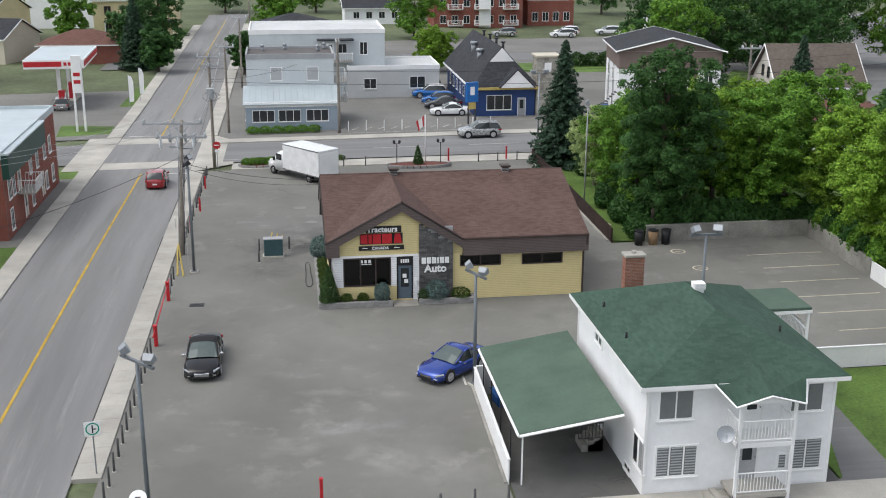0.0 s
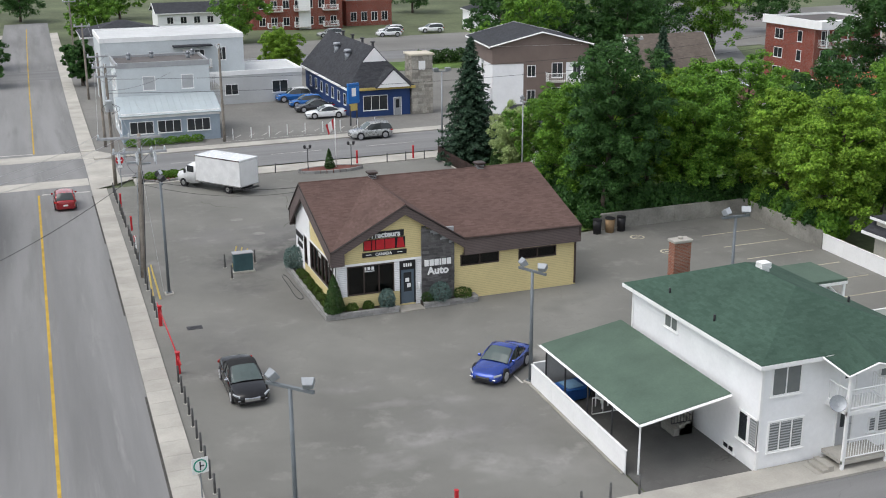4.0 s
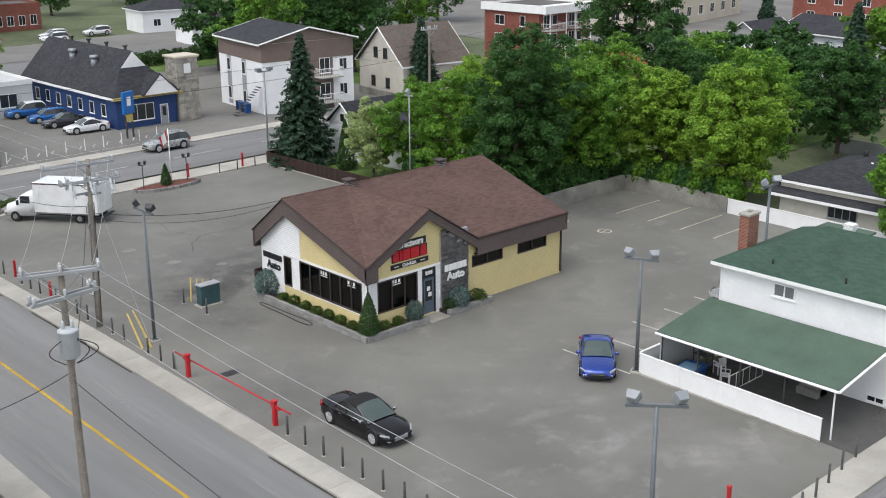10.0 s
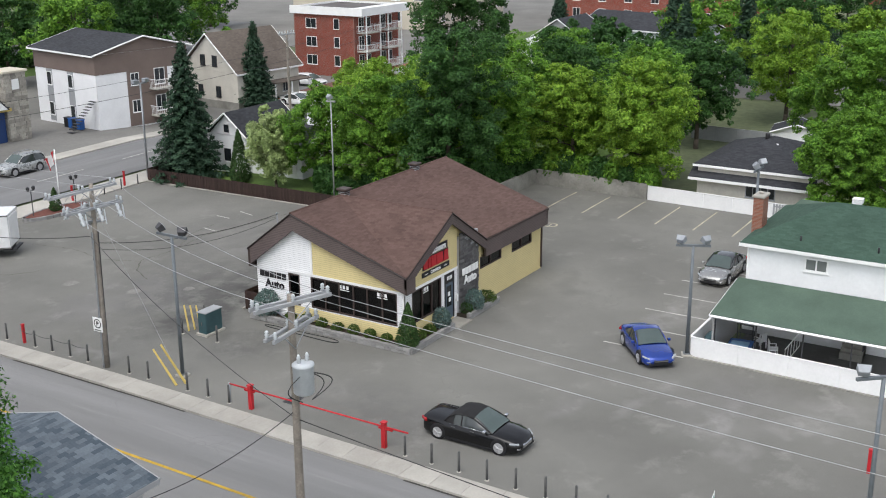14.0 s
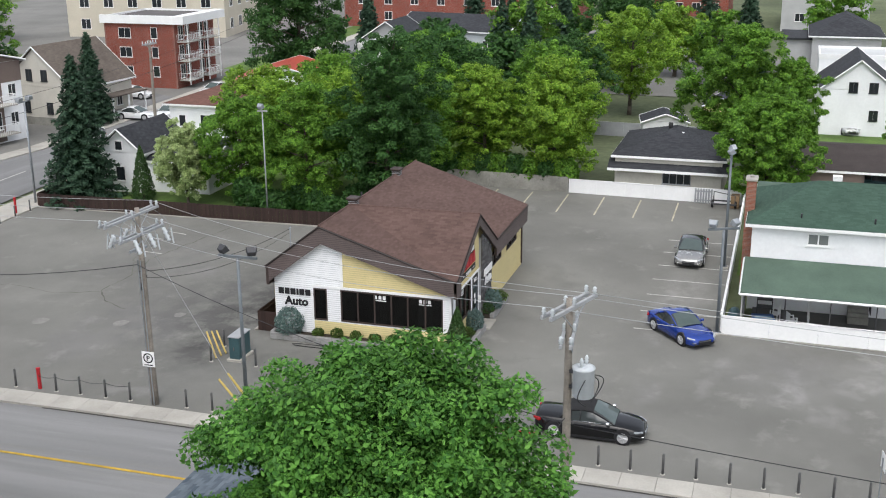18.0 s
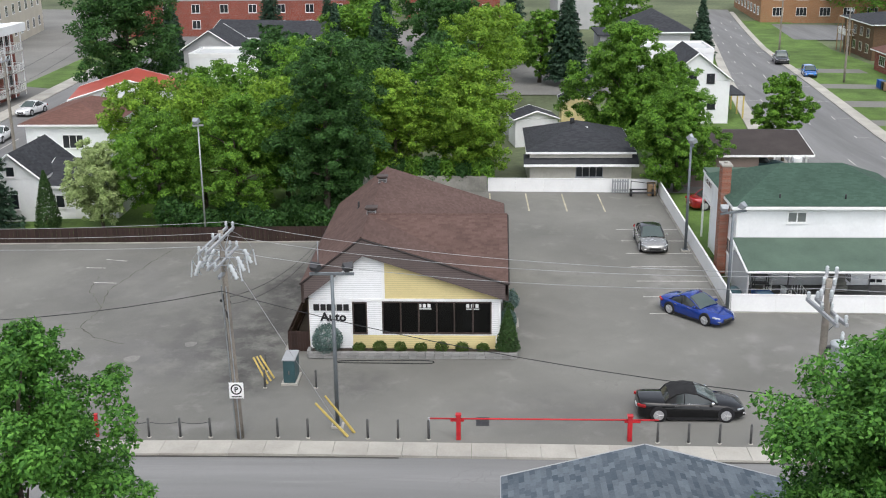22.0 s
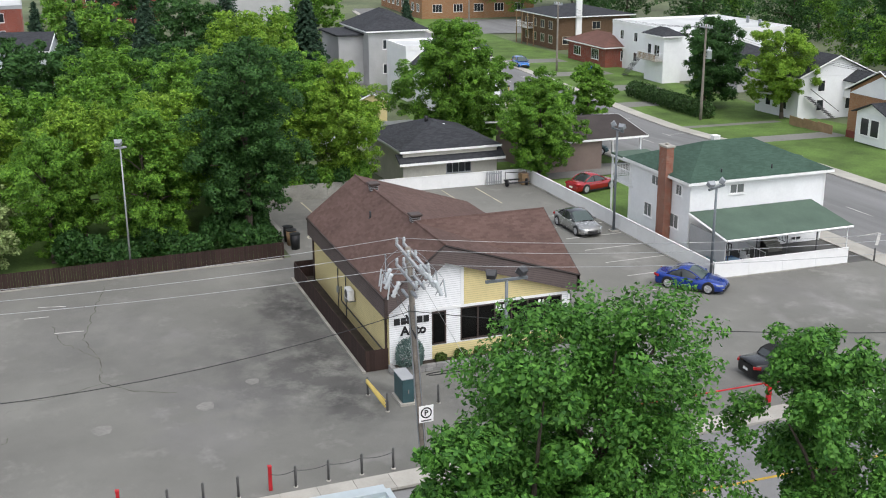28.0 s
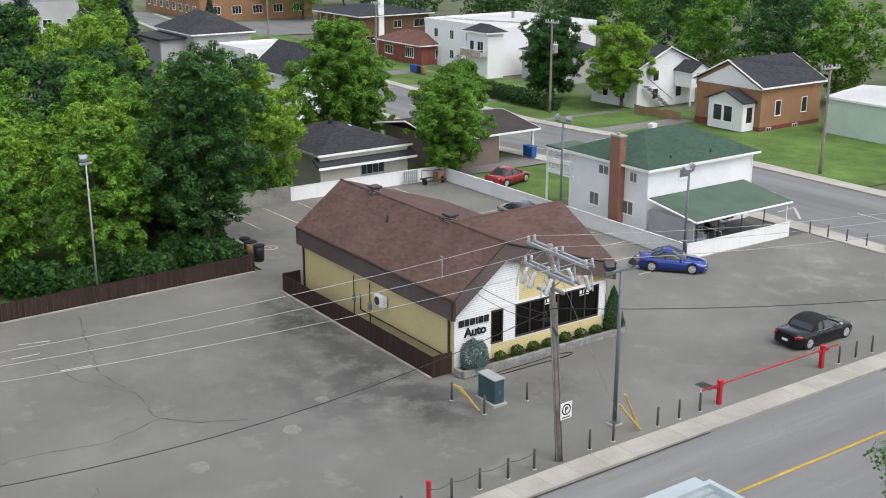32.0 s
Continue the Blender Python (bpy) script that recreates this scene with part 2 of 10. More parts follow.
# dark damp stains along the shop's north wall, pale scuffs by the house: centre, half sizes, strength
STAINS = [(8.5, 13.4, 9.5, 2.2, 0.46), (1.0, 14.2, 6.0, 3.0, 0.42), (-2.4, 13.6, 3.6, 2.6, 0.34), (5.5, 16.2, 6.5, 3.0, 0.26), (13.0, 14.0, 4.4, 2.2, 0.36), (0.0, 17.6, 3.6, 2.6, 0.2), (3, 19.5, 10, 5, 0.13), (12, 25, 8, 6, 0.12), (30, 8, 5, 3, 0.25), (-6, -3, 3, 8, 0.12), (-3.4, 8.2, 3, 2.4, 0.22), (20, 12.5, 2.2, 3.0, 0.2),
          (14, -10, 5, 1.6, -0.24), (10.5, -9.3, 2.4, 1.0, -0.2), (6.0, -8.9, 1.4, 0.8, -0.2), (2.1, -12.6, 2.0, 1.0, -0.24), (0.1, -12.0, 1.8, 0.7, -0.24), (1.0, -16.3, 2.6, 0.9, -0.28), (-2.0, -17.9, 1.7, 1.1, -0.26), (2.0, -19.4, 1.2, 2.0, -0.28), (-1.4, -9.5, 2.0, 1.0, -0.16), (4.5, -20.5, 2.4, 1.8, -0.22),
          (2.5, -16, 5, 3.6, -0.1), (-2, 21, 6, 3, -0.1), (10.2, 13.8, 1.2, 0.6, -0.3), (-7.9, 14.5, 0.8, 1.9, -0.25), (9.9, 20.2, 1.6, 0.9, -0.2)]
LOT = asphalt("lot_paving", (0.193, 0.190, 0.172), (0.25, 0.246, 0.224), 0.10, (1.0, 1.0), 0.07, STAINS)
ROAD = asphalt("road_paving", (0.228, 0.227, 0.223), (0.27, 0.268, 0.26), 0.38, (1.0, 0.06), 0.12)
ROAD_E = asphalt("street_paving", (0.20, 0.20, 0.198), (0.238, 0.236, 0.23), 0.38, (0.06, 1.0), 0.12)
CONCRETE = mat("walk_concrete", (0.43, 0.41, 0.365), 0.9, 0.2, 0.3, 0.12, 10)
OLDCONC = mat("old_concrete", (0.30, 0.29, 0.26), 0.92, 0.32, 0.5, 0.25, 6)
KERB = mat("kerb_concrete", (0.36, 0.34, 0.30), 0.9, 0.2, 0.8, 0.2, 20)
GRASS = mat("lawn", (0.115, 0.195, 0.04), 0.95, 0.4, 0.25, 0.45, 6, 0.5)
EARTH = mat("far_ground", (0.13, 0.155, 0.08), 0.95, 0.4, 0.05, 0.4, 1.5, 0.4)
FARPAVE = mat("far_paving", (0.20, 0.195, 0.18), 0.92, 0.2, 0.08, 0.2, 3, 0.1)
WHITEPAINT = mat("white_paint", (0.87, 0.87, 0.86), 0.55, 0.05, 0.8, 0.06, 8, 0.05)
WHITESIDE = mat("white_siding", (0.86, 0.865, 0.87), 0.6, 0.05, 0.5, 0.06, 5, 0.04)
YELLOWSIDE = mat("yellow_siding", (0.70, 0.59, 0.30), 0.6, 0.06, 0.5, 0.08, 6, 0.04, course=0.115)
BROWNSIDE = mat("brown_siding", (0.125, 0.096, 0.090), 0.6, 0.14, 0.5, 0.12, 8, 0.05, course=0.1, lap_shade=0.3)
LAPWHITE = mat("white_lap_siding", (0.86, 0.865, 0.87), 0.6, 0.05, 0.5, 0.06, 5, 0.04, course=0.115, lap_shade=0.55)
BROWNTRIM = mat("brown_trim", (0.06, 0.043, 0.038), 0.55, 0.15, 0.6, 0.1, 8, 0.04)
GREYTRIM = mat("grey_trim", (0.35, 0.36, 0.37), 0.6, 0.1, 0.8, 0.1, 10, 0.05)
BLUEWALL = mat("navy_siding", (0.022, 0.055, 0.17), 0.6, 0.14, 0.5, 0.1, 6, 0.05)
PALEBLUE = mat("pale_blue_siding", (0.56, 0.60, 0.615), 0.65, 0.07, 0.4, 0.08, 5, 0.05)
BLUEGREY = mat("blue_grey_siding", (0.30, 0.36, 0.42), 0.65, 0.09, 0.4, 0.1, 5, 0.05)
TAUPE = mat("taupe_siding", (0.19, 0.145, 0.125), 0.7, 0.1, 0.5, 0.1, 6, 0.05)
CREAM = mat("cream_stucco", (0.62, 0.59, 0.52), 0.8, 0.1, 0.5, 0.12, 8, 0.1)
GREYSTUCCO = mat("grey_stucco", (0.45, 0.45, 0.45), 0.8, 0.1, 0.4, 0.12, 8, 0.1)
BEIGE = mat("beige_stucco", (0.58, 0.53, 0.43), 0.8, 0.08, 0.3, 0.1, 5, 0.06)
TINROOF = mat("pale_tin_roof", (0.52, 0.58, 0.60), 0.4, 0.1, 0.3, 0.08, 4, 0.04, 0.3)
FLATROOF = mat("white_membrane", (0.58, 0.59, 0.585), 0.8, 0.1, 0.2, 0.12, 3, 0.06)
TARROOF = mat("tar_gravel_roof", (0.13, 0.12, 0.115), 0.95, 0.2, 0.3, 0.25, 6, 0.2)
STEEL = mat("galvanised_steel", (0.34, 0.36, 0.38), 0.5, 0.16, 1.5, 0.12, 12, 0.05, 0.55)
DARKSTEEL = mat("dark_steel", (0.07, 0.07, 0.075), 0.55, 0.2, 1.5, 0.15, 12, 0.05, 0.4)
REDPAINT = mat("red_enamel", (0.50, 0.022, 0.03), 0.45, 0.15, 2.0, 0.12, 14, 0.05)
YELLOWPAINT = mat("yellow_plastic", (0.56, 0.43, 0.13), 0.5, 0.14, 2.0, 0.12, 14, 0.05)
LINEWHITE = mat("worn_white_line", (0.56, 0.54, 0.50), 0.85, 0.32, 1.4, 0.35, 9, 0.05)
LINEYELLOW = mat("worn_yellow_line", (0.55, 0.36, 0.05), 0.85, 0.22, 0.8, 0.3, 9, 0.05)
STALLLINE = mat("faded_stall_line", (0.52, 0.47, 0.35), 0.85, 0.3, 1.0, 0.35, 9, 0.05)
POLEWOOD = mat("weathered_pole_wood", (0.27, 0.24, 0.205), 0.9, 0.3, 1.2, 0.3, 14, 0.3)
FENCEWOOD = mat("dark_stained_board", (0.055, 0.032, 0.026), 0.8, 0.2, 1.0, 0.25, 12, 0.2, per_piece=0.4)
RAWWOOD = mat("raw_wood", (0.30, 0.20, 0.11), 0.8, 0.2, 1.0, 0.2, 12, 0.2)
BARK = mat("bark", (0.11, 0.09, 0.07), 0.95, 0.3, 2.0, 0.4, 12, 0.6)
RUBBER = mat("tyre_rubber", (0.018, 0.018, 0.02), 0.8, 0.2, 3.0, 0.2, 20, 0.05)
BLACKPL = mat("black_plastic", (0.018, 0.018, 0.02), 0.5, 0.2, 2.0, 0.1, 10, 0.03)
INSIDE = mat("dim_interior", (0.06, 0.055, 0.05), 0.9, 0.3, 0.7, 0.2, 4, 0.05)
BLUEBIN = mat("blue_bin_plastic", (0.02, 0.10, 0.33), 0.5, 0.12, 2.0, 0.1, 10, 0.03)
TEALBOX = mat("teal_enamel", (0.045, 0.095, 0.105), 0.5, 0.15, 1.5, 0.12, 10, 0.05)
ORANGEB = mat("orange_post", (0.8, 0.16, 0.03), 0.5, 0.1, 2.0, 0.1, 10, 0.03)
SOIL = mat("dark_soil", (0.05, 0.04, 0.03), 0.95, 0.3, 2, 0.3, 10, 0.4)
MULCH = mat("red_mulch", (0.16, 0.06, 0.045), 0.95, 0.25, 2, 0.3, 10, 0.4)
WIRE = mat("cable_sheath", (0.03, 0.03, 0.032), 0.6, 0.2, 1.0, 0.1, 10, 0.0)
WIREPALE = mat("aluminium_cable", (0.46, 0.465, 0.47), 0.5, 0.15, 1.0, 0.1, 10, 0.0, 0.4)
CARGLASS = gloss("car_glass", (0.035, 0.042, 0.042), 0.04, 0.0, 0.0, 0.7)
GLASSDARK = gloss("window_glass", (0.022, 0.026, 0.03), 0.04, 0.0, 0.0, 0.6)
BLIND = mat("pale_blind", (0.42, 0.43, 0.44), 0.7, 0.1, 1, 0.1, 6, 0.02)
LAMPGLASS = gloss("lamp_glass", (0.45, 0.47, 0.49), 0.15)
CHROME = gloss("chrome", (0.6, 0.61, 0.63), 0.12, 1.0)
CERAMIC = gloss("insulator_glaze", (0.55, 0.58, 0.6), 0.2)
REDLENS = gloss("red_lens", (0.35, 0.01, 0.012), 0.15)
CANVAS = mat("black_canvas", (0.02, 0.02, 0.021), 0.9, 0.2, 2, 0.2, 30, 0.1)
SH_BROWN_X = tiles_mat("brown_shingle_x", ((0.100, 0.062, 0.052), (0.135, 0.086, 0.074)), "x", 0.33, 0.135)
SH_BROWN_Y = tiles_mat("brown_shingle_y", ((0.100, 0.062, 0.052), (0.135, 0.086, 0.074)), "y", 0.33, 0.135)
SH_GREEN_X = tiles_mat("green_shingle_x", ((0.044, 0.082, 0.060), (0.060, 0.104, 0.078)), "x", 0.33, 0.135)
SH_GREEN_Y = tiles_mat("green_shingle_y", ((0.044, 0.082, 0.060), (0.060, 0.104, 0.078)), "y", 0.33, 0.135)
GREENROLL = mat("green_roll_roofing", (0.092, 0.138, 0.104), 0.95, 0.16, 0.4, 0.2, 12, 0.2)
SH_DARK_X = tiles_mat("charcoal_shingle_x", ((0.035, 0.037, 0.042), (0.055, 0.057, 0.063)), "x", 0.33, 0.14)
SH_DARK_Y = tiles_mat("charcoal_shingle_y", ((0.035, 0.037, 0.042), (0.055, 0.057, 0.063)), "y", 0.33, 0.14)
SH_SLATE_X = tiles_mat("slate_blue_shingle_x", ((0.065, 0.085, 0.105), (0.15, 0.175, 0.20)), "x", 0.34, 0.16)
SH_SLATE_Y = tiles_mat("slate_blue_shingle_y", ((0.065, 0.085, 0.105), (0.15, 0.175, 0.20)), "y", 0.34, 0.16)
SH_TAN_X = tiles_mat("grey_brown_shingle_x", ((0.12, 0.10, 0.085), (0.15, 0.125, 0.105)), "x", 0.33, 0.14)
SH_TAN_Y = tiles_mat("grey_brown_shingle_y", ((0.12, 0.10, 0.085), (0.15, 0.125, 0.105)), "y", 0.33, 0.14)
SH_RED_X = tiles_mat("red_brown_shingle_x", ((0.135, 0.070, 0.056), (0.170, 0.088, 0.070)), "x", 0.33, 0.14)
SH_RED_Y = tiles_mat("red_brown_shingle_y", ((0.135, 0.070, 0.056), (0.170, 0.088, 0.070)), "y", 0.33, 0.14)
REDTIN = mat("red_tin_roof", (0.40, 0.075, 0.05), 0.55, 0.12, 0.4, 0.1, 6, 0.03)
RED_BRICK = {a: tiles_mat("red_brick_" + a, ((0.22, 0.052, 0.035), (0.29, 0.075, 0.052)), "wall_" + a, 0.22, 0.075, 0.9, (0.27, 0.2, 0.17), 0.008, 0.3) for a in "xy"}
CHIMNEY_BRICK = tiles_mat("chimney_brick", ((0.24, 0.085, 0.052), (0.33, 0.125, 0.08)), "wall_x", 0.22, 0.075, 0.9, (0.32, 0.27, 0.23), 0.01, 0.3)
TAN_BRICK = {a: tiles_mat("tan_brick_" + a, ((0.30, 0.145, 0.07), (0.37, 0.19, 0.095)), "wall_" + a, 0.22, 0.075, 0.9, (0.36, 0.28, 0.2), 0.008, 0.3) for a in "xy"}
BROWN_BRICK = {a: tiles_mat("brown_brick_" + a, ((0.12, 0.07, 0.04), (0.17, 0.105, 0.06)), "wall_" + a, 0.22, 0.075, 0.9, (0.16, 0.12, 0.09), 0.008, 0.3) for a in "xy"}
GREYSTONE = mat("grey_ledge_stone", (0.17, 0.165, 0.165), 0.9, 0.25, 1.5, 0.3, 10, 0.5, per_piece=0.55)
PALESTONE = mat("pale_field_stone", (0.50, 0.47, 0.41), 0.9, 0.2, 1.5, 0.3, 8, 0.5, per_piece=0.4)
PLANTERSTONE = mat("planter_block", (0.34, 0.335, 0.325), 0.9, 0.2, 1.2, 0.25, 12, 0.4, per_piece=0.25)
LEAF_MAPLE = leaf_mat("maple_leaf", (0.032, 0.118, 0.018), (0.145, 0.345, 0.056))
LEAF_DARK = leaf_mat("dark_maple_leaf", (0.026, 0.080, 0.020), (0.070, 0.168, 0.037))
LEAF_LIME = leaf_mat("lime_leaf", (0.10, 0.215, 0.018), (0.285, 0.46, 0.05))
LEAF_MID = leaf_mat("mid_green_leaf", (0.054, 0.152, 0.017), (0.20, 0.385, 0.043))
LEAF_SILVER = leaf_mat("silver_willow_leaf", (0.29, 0.39, 0.14), (0.50, 0.60, 0.27))
LEAF_SPRUCE = leaf_mat("spruce_needle", (0.020, 0.052, 0.030), (0.058, 0.112, 0.062))
LEAF_BLUE = leaf_mat("blue_spruce_needle", (0.09, 0.15, 0.135), (0.20, 0.29, 0.26))
LEAF_CEDAR = leaf_mat("cedar_leaf", (0.030, 0.075, 0.020), (0.070, 0.135, 0.036))
LEAF_BOX = leaf_mat("box_leaf", (0.045, 0.085, 0.014), (0.10, 0.165, 0.028))

# ---- builders ----
def part(name, bm, material, parent=None, label="", smooth=False):
    """Links a bmesh as one mesh object under a thing or a part."""
    me = bpy.data.meshes.new(name)
    bm.to_mesh(me)
    bm.free()
    for m in (material if isinstance(material, (list, tuple)) else [material]):
        me.materials.append(m)
    if smooth:
        me.polygons.foreach_set("use_smooth", [True] * len(me.polygons))
    ob = new(name, me)
    if parent:
        ob.parent = parent
    if label:
        ob["label"] = label
    return ob


def share(name, mesh_ob, parent, m):
    """Another piece on the same mesh."""
    ob = new(name, mesh_ob.data)
    ob.parent, ob.matrix_basis = parent, m
    return ob


def survey(x, y):
    """From the sketch plan to the ground: the place and the scale there. The plan's scale grows away from the shop, which stands true."""
    if (x == 0 and y == 0) or (x < -19.5 and y < 20) or (-0.8 < x < 17.2 and -0.3 < y < 12.45):
        return x, y, 1.0
    u, v = min(max(x, -60), 190) / 100, min(max(y, -95), 190) / 100
    terms = (1, u, v, u * u, u * v, v * v, u ** 3, u * u * v, u * v * v, v ** 3)
    dx, dy, k = (sum(a * b for a, b in zip(terms, row)) for row in (
        (-0.215, 1.513, 1.790, 8.812, 6.217, -0.556, 0.546, 2.751, -1.055, 0.227),
        (-0.101, 0.795, -0.129, 0.808, 6.786, 6.320, -0.729, 1.792, 2.553, -0.050),
        (1.001, 0.071, 0.051, 0.038, -0.002, 0.009, -0.016, 0.023, -0.009, -0.002)))
    return x + dx, y + dy, k


def spot(x, y, z=None, rz=0):
    """A pose at a place of the plan, on the ground unless z is given."""
    x, y, k = survey(x, y)
    return pose(x, y, gz(x, y) if z is None else z, 0, 0, rz)


def shift(x, y):
    """The move from the plan to the ground at one place."""
    a, b, k = survey(x, y)
    return Matrix.Translation((a - x, b - y, 0))


def lifted(p):
    """A point in the air, from the plan to the ground below it."""
    x, y, k = survey(p[0], p[1])
    return Vector((x, y, gz(x, y) + (p[2] - gz(p[0], p[1])) * k))


def thing(name, x, y, z=None, rz=0, label="", category="", group="", kind="", plan=True):
    e = new(name)
    e.empty_display_size = 0.3
    x, y, k = survey(x, y) if plan else (x, y, 1.0)
    e.matrix_basis = pose(x, y, gz(x, y) if z is None else z, 0, 0, rz) @ Matrix.Diagonal((k, k, k, 1))
    return tagged(e, label, category, group, kind)


def gz(x, y):
    """Height of the ground: level at the lot, falling gently to the north and the east."""
    return -0.17 - min(1.5, 0.018 * min(max(y - 12, 0), 68) + 0.05 * min(max(x - 35, 0), 24))


def box(bm, x0, y0, z0, x1, y1, z1, mi=0):
    v = [bm.verts.new(p) for p in ((x0, y0, z0), (x1, y0, z0), (x1, y1, z0), (x0, y1, z0), (x0, y0, z1), (x1, y0, z1), (x1, y1, z1), (x0, y1, z1))]
    for f in ((3, 2, 1, 0), (4, 5, 6, 7), (0, 1, 5, 4), (1, 2, 6, 5), (2, 3, 7, 6), (3, 0, 4, 7)):
        bm.faces.new([v[i] for i in f]).material_index = mi
    return v


def bevel(bm, w=0.01, seg=1):
    bmesh.ops.bevel(bm, geom=list(bm.edges), offset=w, segments=seg, affect="EDGES", clamp_overlap=True)
    return bm


def boxes(*rows):
    bm = bmesh.new()
    for r in rows:
        box(bm, *r)
    return bm


def slab(bm, pts, thick, mi=0):
    """A plate whose upper face is the polygon pts (counter-clockwise from above), with its thickness below."""
    n = (Vector(pts[1]) - Vector(pts[0])).cross(Vector(pts[2]) - Vector(pts[0])).normalized()
    a = [bm.verts.new(p) for p in pts]
    b = [bm.verts.new(Vector(p) - n * thick) for p in pts]
    bm.faces.new(a).material_index = mi
    bm.faces.new(b[::-1]).material_index = mi
    k = len(pts)
    for i in range(k):
        bm.faces.new((a[i], b[i], b[(i + 1) % k], a[(i + 1) % k])).material_index = mi


def rod(bm, p0, p1, r0, r1=None, n=8, caps=True):
    r1 = r0 if r1 is None else r1
    p0, p1 = Vector(p0), Vector(p1)
    d = (p1 - p0)
    q = d.to_track_quat("Z", "Y")
    rings = []
    for p, r in ((p0, r0), (p1, r1)):
        rings.append([bm.verts.new(p + q @ Vector((r * math.cos(2 * math.pi * i / n), r * math.sin(2 * math.pi * i / n), 0))) for i in range(n)])
    for i in range(n):
        f = bm.faces.new((rings[0][i], rings[0][(i + 1) % n], rings[1][(i + 1) % n], rings[1][i]))
        f.smooth = n > 6
    if caps:
        bm.faces.new(rings[0][::-1])
        bm.faces.new(rings[1])
    return bm


def rods(rows, n=8):
    bm = bmesh.new()
    for r in rows:
        rod(bm, *r, n=n)
    return bm


def tube(bm, pts, radii, n=6):
    """One connected tube through the points."""
    pts = [Vector(p) for p in pts]
    rings = []
    for i, p in enumerate(pts):
        d = (pts[min(i + 1, len(pts) - 1)] - pts[max(i - 1, 0)]).normalized()
        a = d.cross(Vector((0, 0, 1)) if abs(d.z) < 0.9 else Vector((1, 0, 0))).normalized()
        b = d.cross(a)
        r = radii[i] if isinstance(radii, (list, tuple)) else radii
        rings.append([bm.verts.new(p + (a * math.cos(2 * math.pi * k / n) + b * math.sin(2 * math.pi * k / n)) * r) for k in range(n)])
    for u, v in zip(rings, rings[1:]):
        for k in range(n):
            bm.faces.new((u[k], u[(k + 1) % n], v[(k + 1) % n], v[k])).smooth = True
    bm.faces.new(rings[0])
    bm.faces.new(rings[-1][::-1])
    bmesh.ops.recalc_face_normals(bm, faces=bm.faces)
    return bm


def lathe(bm, prof, cx=0, cy=0, n=12):
    """A turned form: prof is (radius, z) from bottom to top."""
    rings = [[bm.verts.new((cx + r * math.cos(2 * math.pi * i / n), cy + r * math.sin(2 * math.pi * i / n), z)) for i in range(n)] for r, z in prof]
    for a, b in zip(rings, rings[1:]):
        for i in range(n):
            f = bm.faces.new((a[i], a[(i + 1) % n], b[(i + 1) % n], b[i]))
            f.smooth = True
    bm.faces.new(rings[0][::-1])
    bm.faces.new(rings[-1])
    return bm


def clip(bm, planes):
    """Keeps what lies behind every plane (point, outward normal)."""
    for p, n in planes:
        bmesh.ops.bisect_plane(bm, geom=list(bm.verts) + list(bm.edges) + list(bm.faces), plane_co=p, plane_no=n, clear_outer=True)
    return bm


def boards(o, u, n, poly, pitch=0.12, lap=0.02, upright=False, thick=0.03):
    """Lapped siding over a convex outline. o: origin; u: direction along the wall; n: outward; poly: (along, z) counter-clockwise seen from outside."""
    o, u, n = Vector(o), Vector(u), Vector(n)
    bm = bmesh.new()
    a0, a1 = min(p[0] for p in poly), max(p[0] for p in poly)
    z0, z1 = min(p[1] for p in poly), max(p[1] for p in poly)
    up = Vector((0, 0, 1))
    k = math.ceil(((a1 - a0) if upright else (z1 - z0)) / pitch)
    for i in range(k):
        if upright:
            s, e = a0 + i * pitch, min(a0 + (i + 1) * pitch, a1)
            q = [o + u * s + up * z0 + n * lap, o + u * (e - 0.02) + up * z0 + n * lap, o + u * (e - 0.02) + up * z1 + n * lap, o + u * s + up * z1 + n * lap]
            bm.faces.new([bm.verts.new(p) for p in q])
            q = [o + u * (e - 0.02) + up * z0 + n * lap, o + u * e + up * z0 + n * lap * 0.2, o + u * e + up * z1 + n * lap * 0.2, o + u * (e - 0.02) + up * z1 + n * lap]
            bm.faces.new([bm.verts.new(p) for p in q])
            continue
        s, e = z0 + i * pitch, min(z0 + (i + 1) * pitch, z1)
        q = [o + u * a0 + up * s + n * lap, o + u * a1 + up * s + n * lap, o + u * a1 + up * e, o + u * a0 + up * e]
        bm.faces.new([bm.verts.new(p) for p in q])
        q = [o + u * a0 + up * s, o + u * a1 + up * s, o + u * a1 + up * s + n * lap, o + u * a0 + up * s + n * lap]
        bm.faces.new([bm.verts.new(p) for p in q])
    planes = []
    m = len(poly)
    for i in range(m):
        (a, z), (b, y) = poly[i], poly[(i + 1) % m]
        planes.append((o + u * a + up * z, (u * (y - z) - up * (b - a)).normalized()))
    return clip(bm, planes)


def sheet(poly, lift, step=8.0, plan=True):
    """A thin layer that follows the ground."""
    bm = bmesh.new()
    bm.faces.new([bm.verts.new((x, y, 0)) for x, y in poly])
    for ax in (0, 1):
        lo, hi = min(p[ax] for p in poly), max(p[ax] for p in poly)
        k = math.ceil(lo / step) * step
        while k < hi:
            no = (1, 0, 0) if ax == 0 else (0, 1, 0)
            bmesh.ops.bisect_plane(bm, geom=list(bm.verts) + list(bm.edges) + list(bm.faces), plane_co=(k, k, 0), plane_no=no)
            k += step
    for v in bm.verts:
        x, y, k = survey(v.co.x, v.co.y) if plan else (v.co.x, v.co.y, 1)
        v.co = (x, y, gz(x, y) + lift)
    bmesh.ops.recalc_face_normals(bm, faces=bm.faces)
    if bm.faces[:] and bm.faces[:][0].normal.z < 0:
        bmesh.ops.reverse_faces(bm, faces=bm.faces)
    return bm


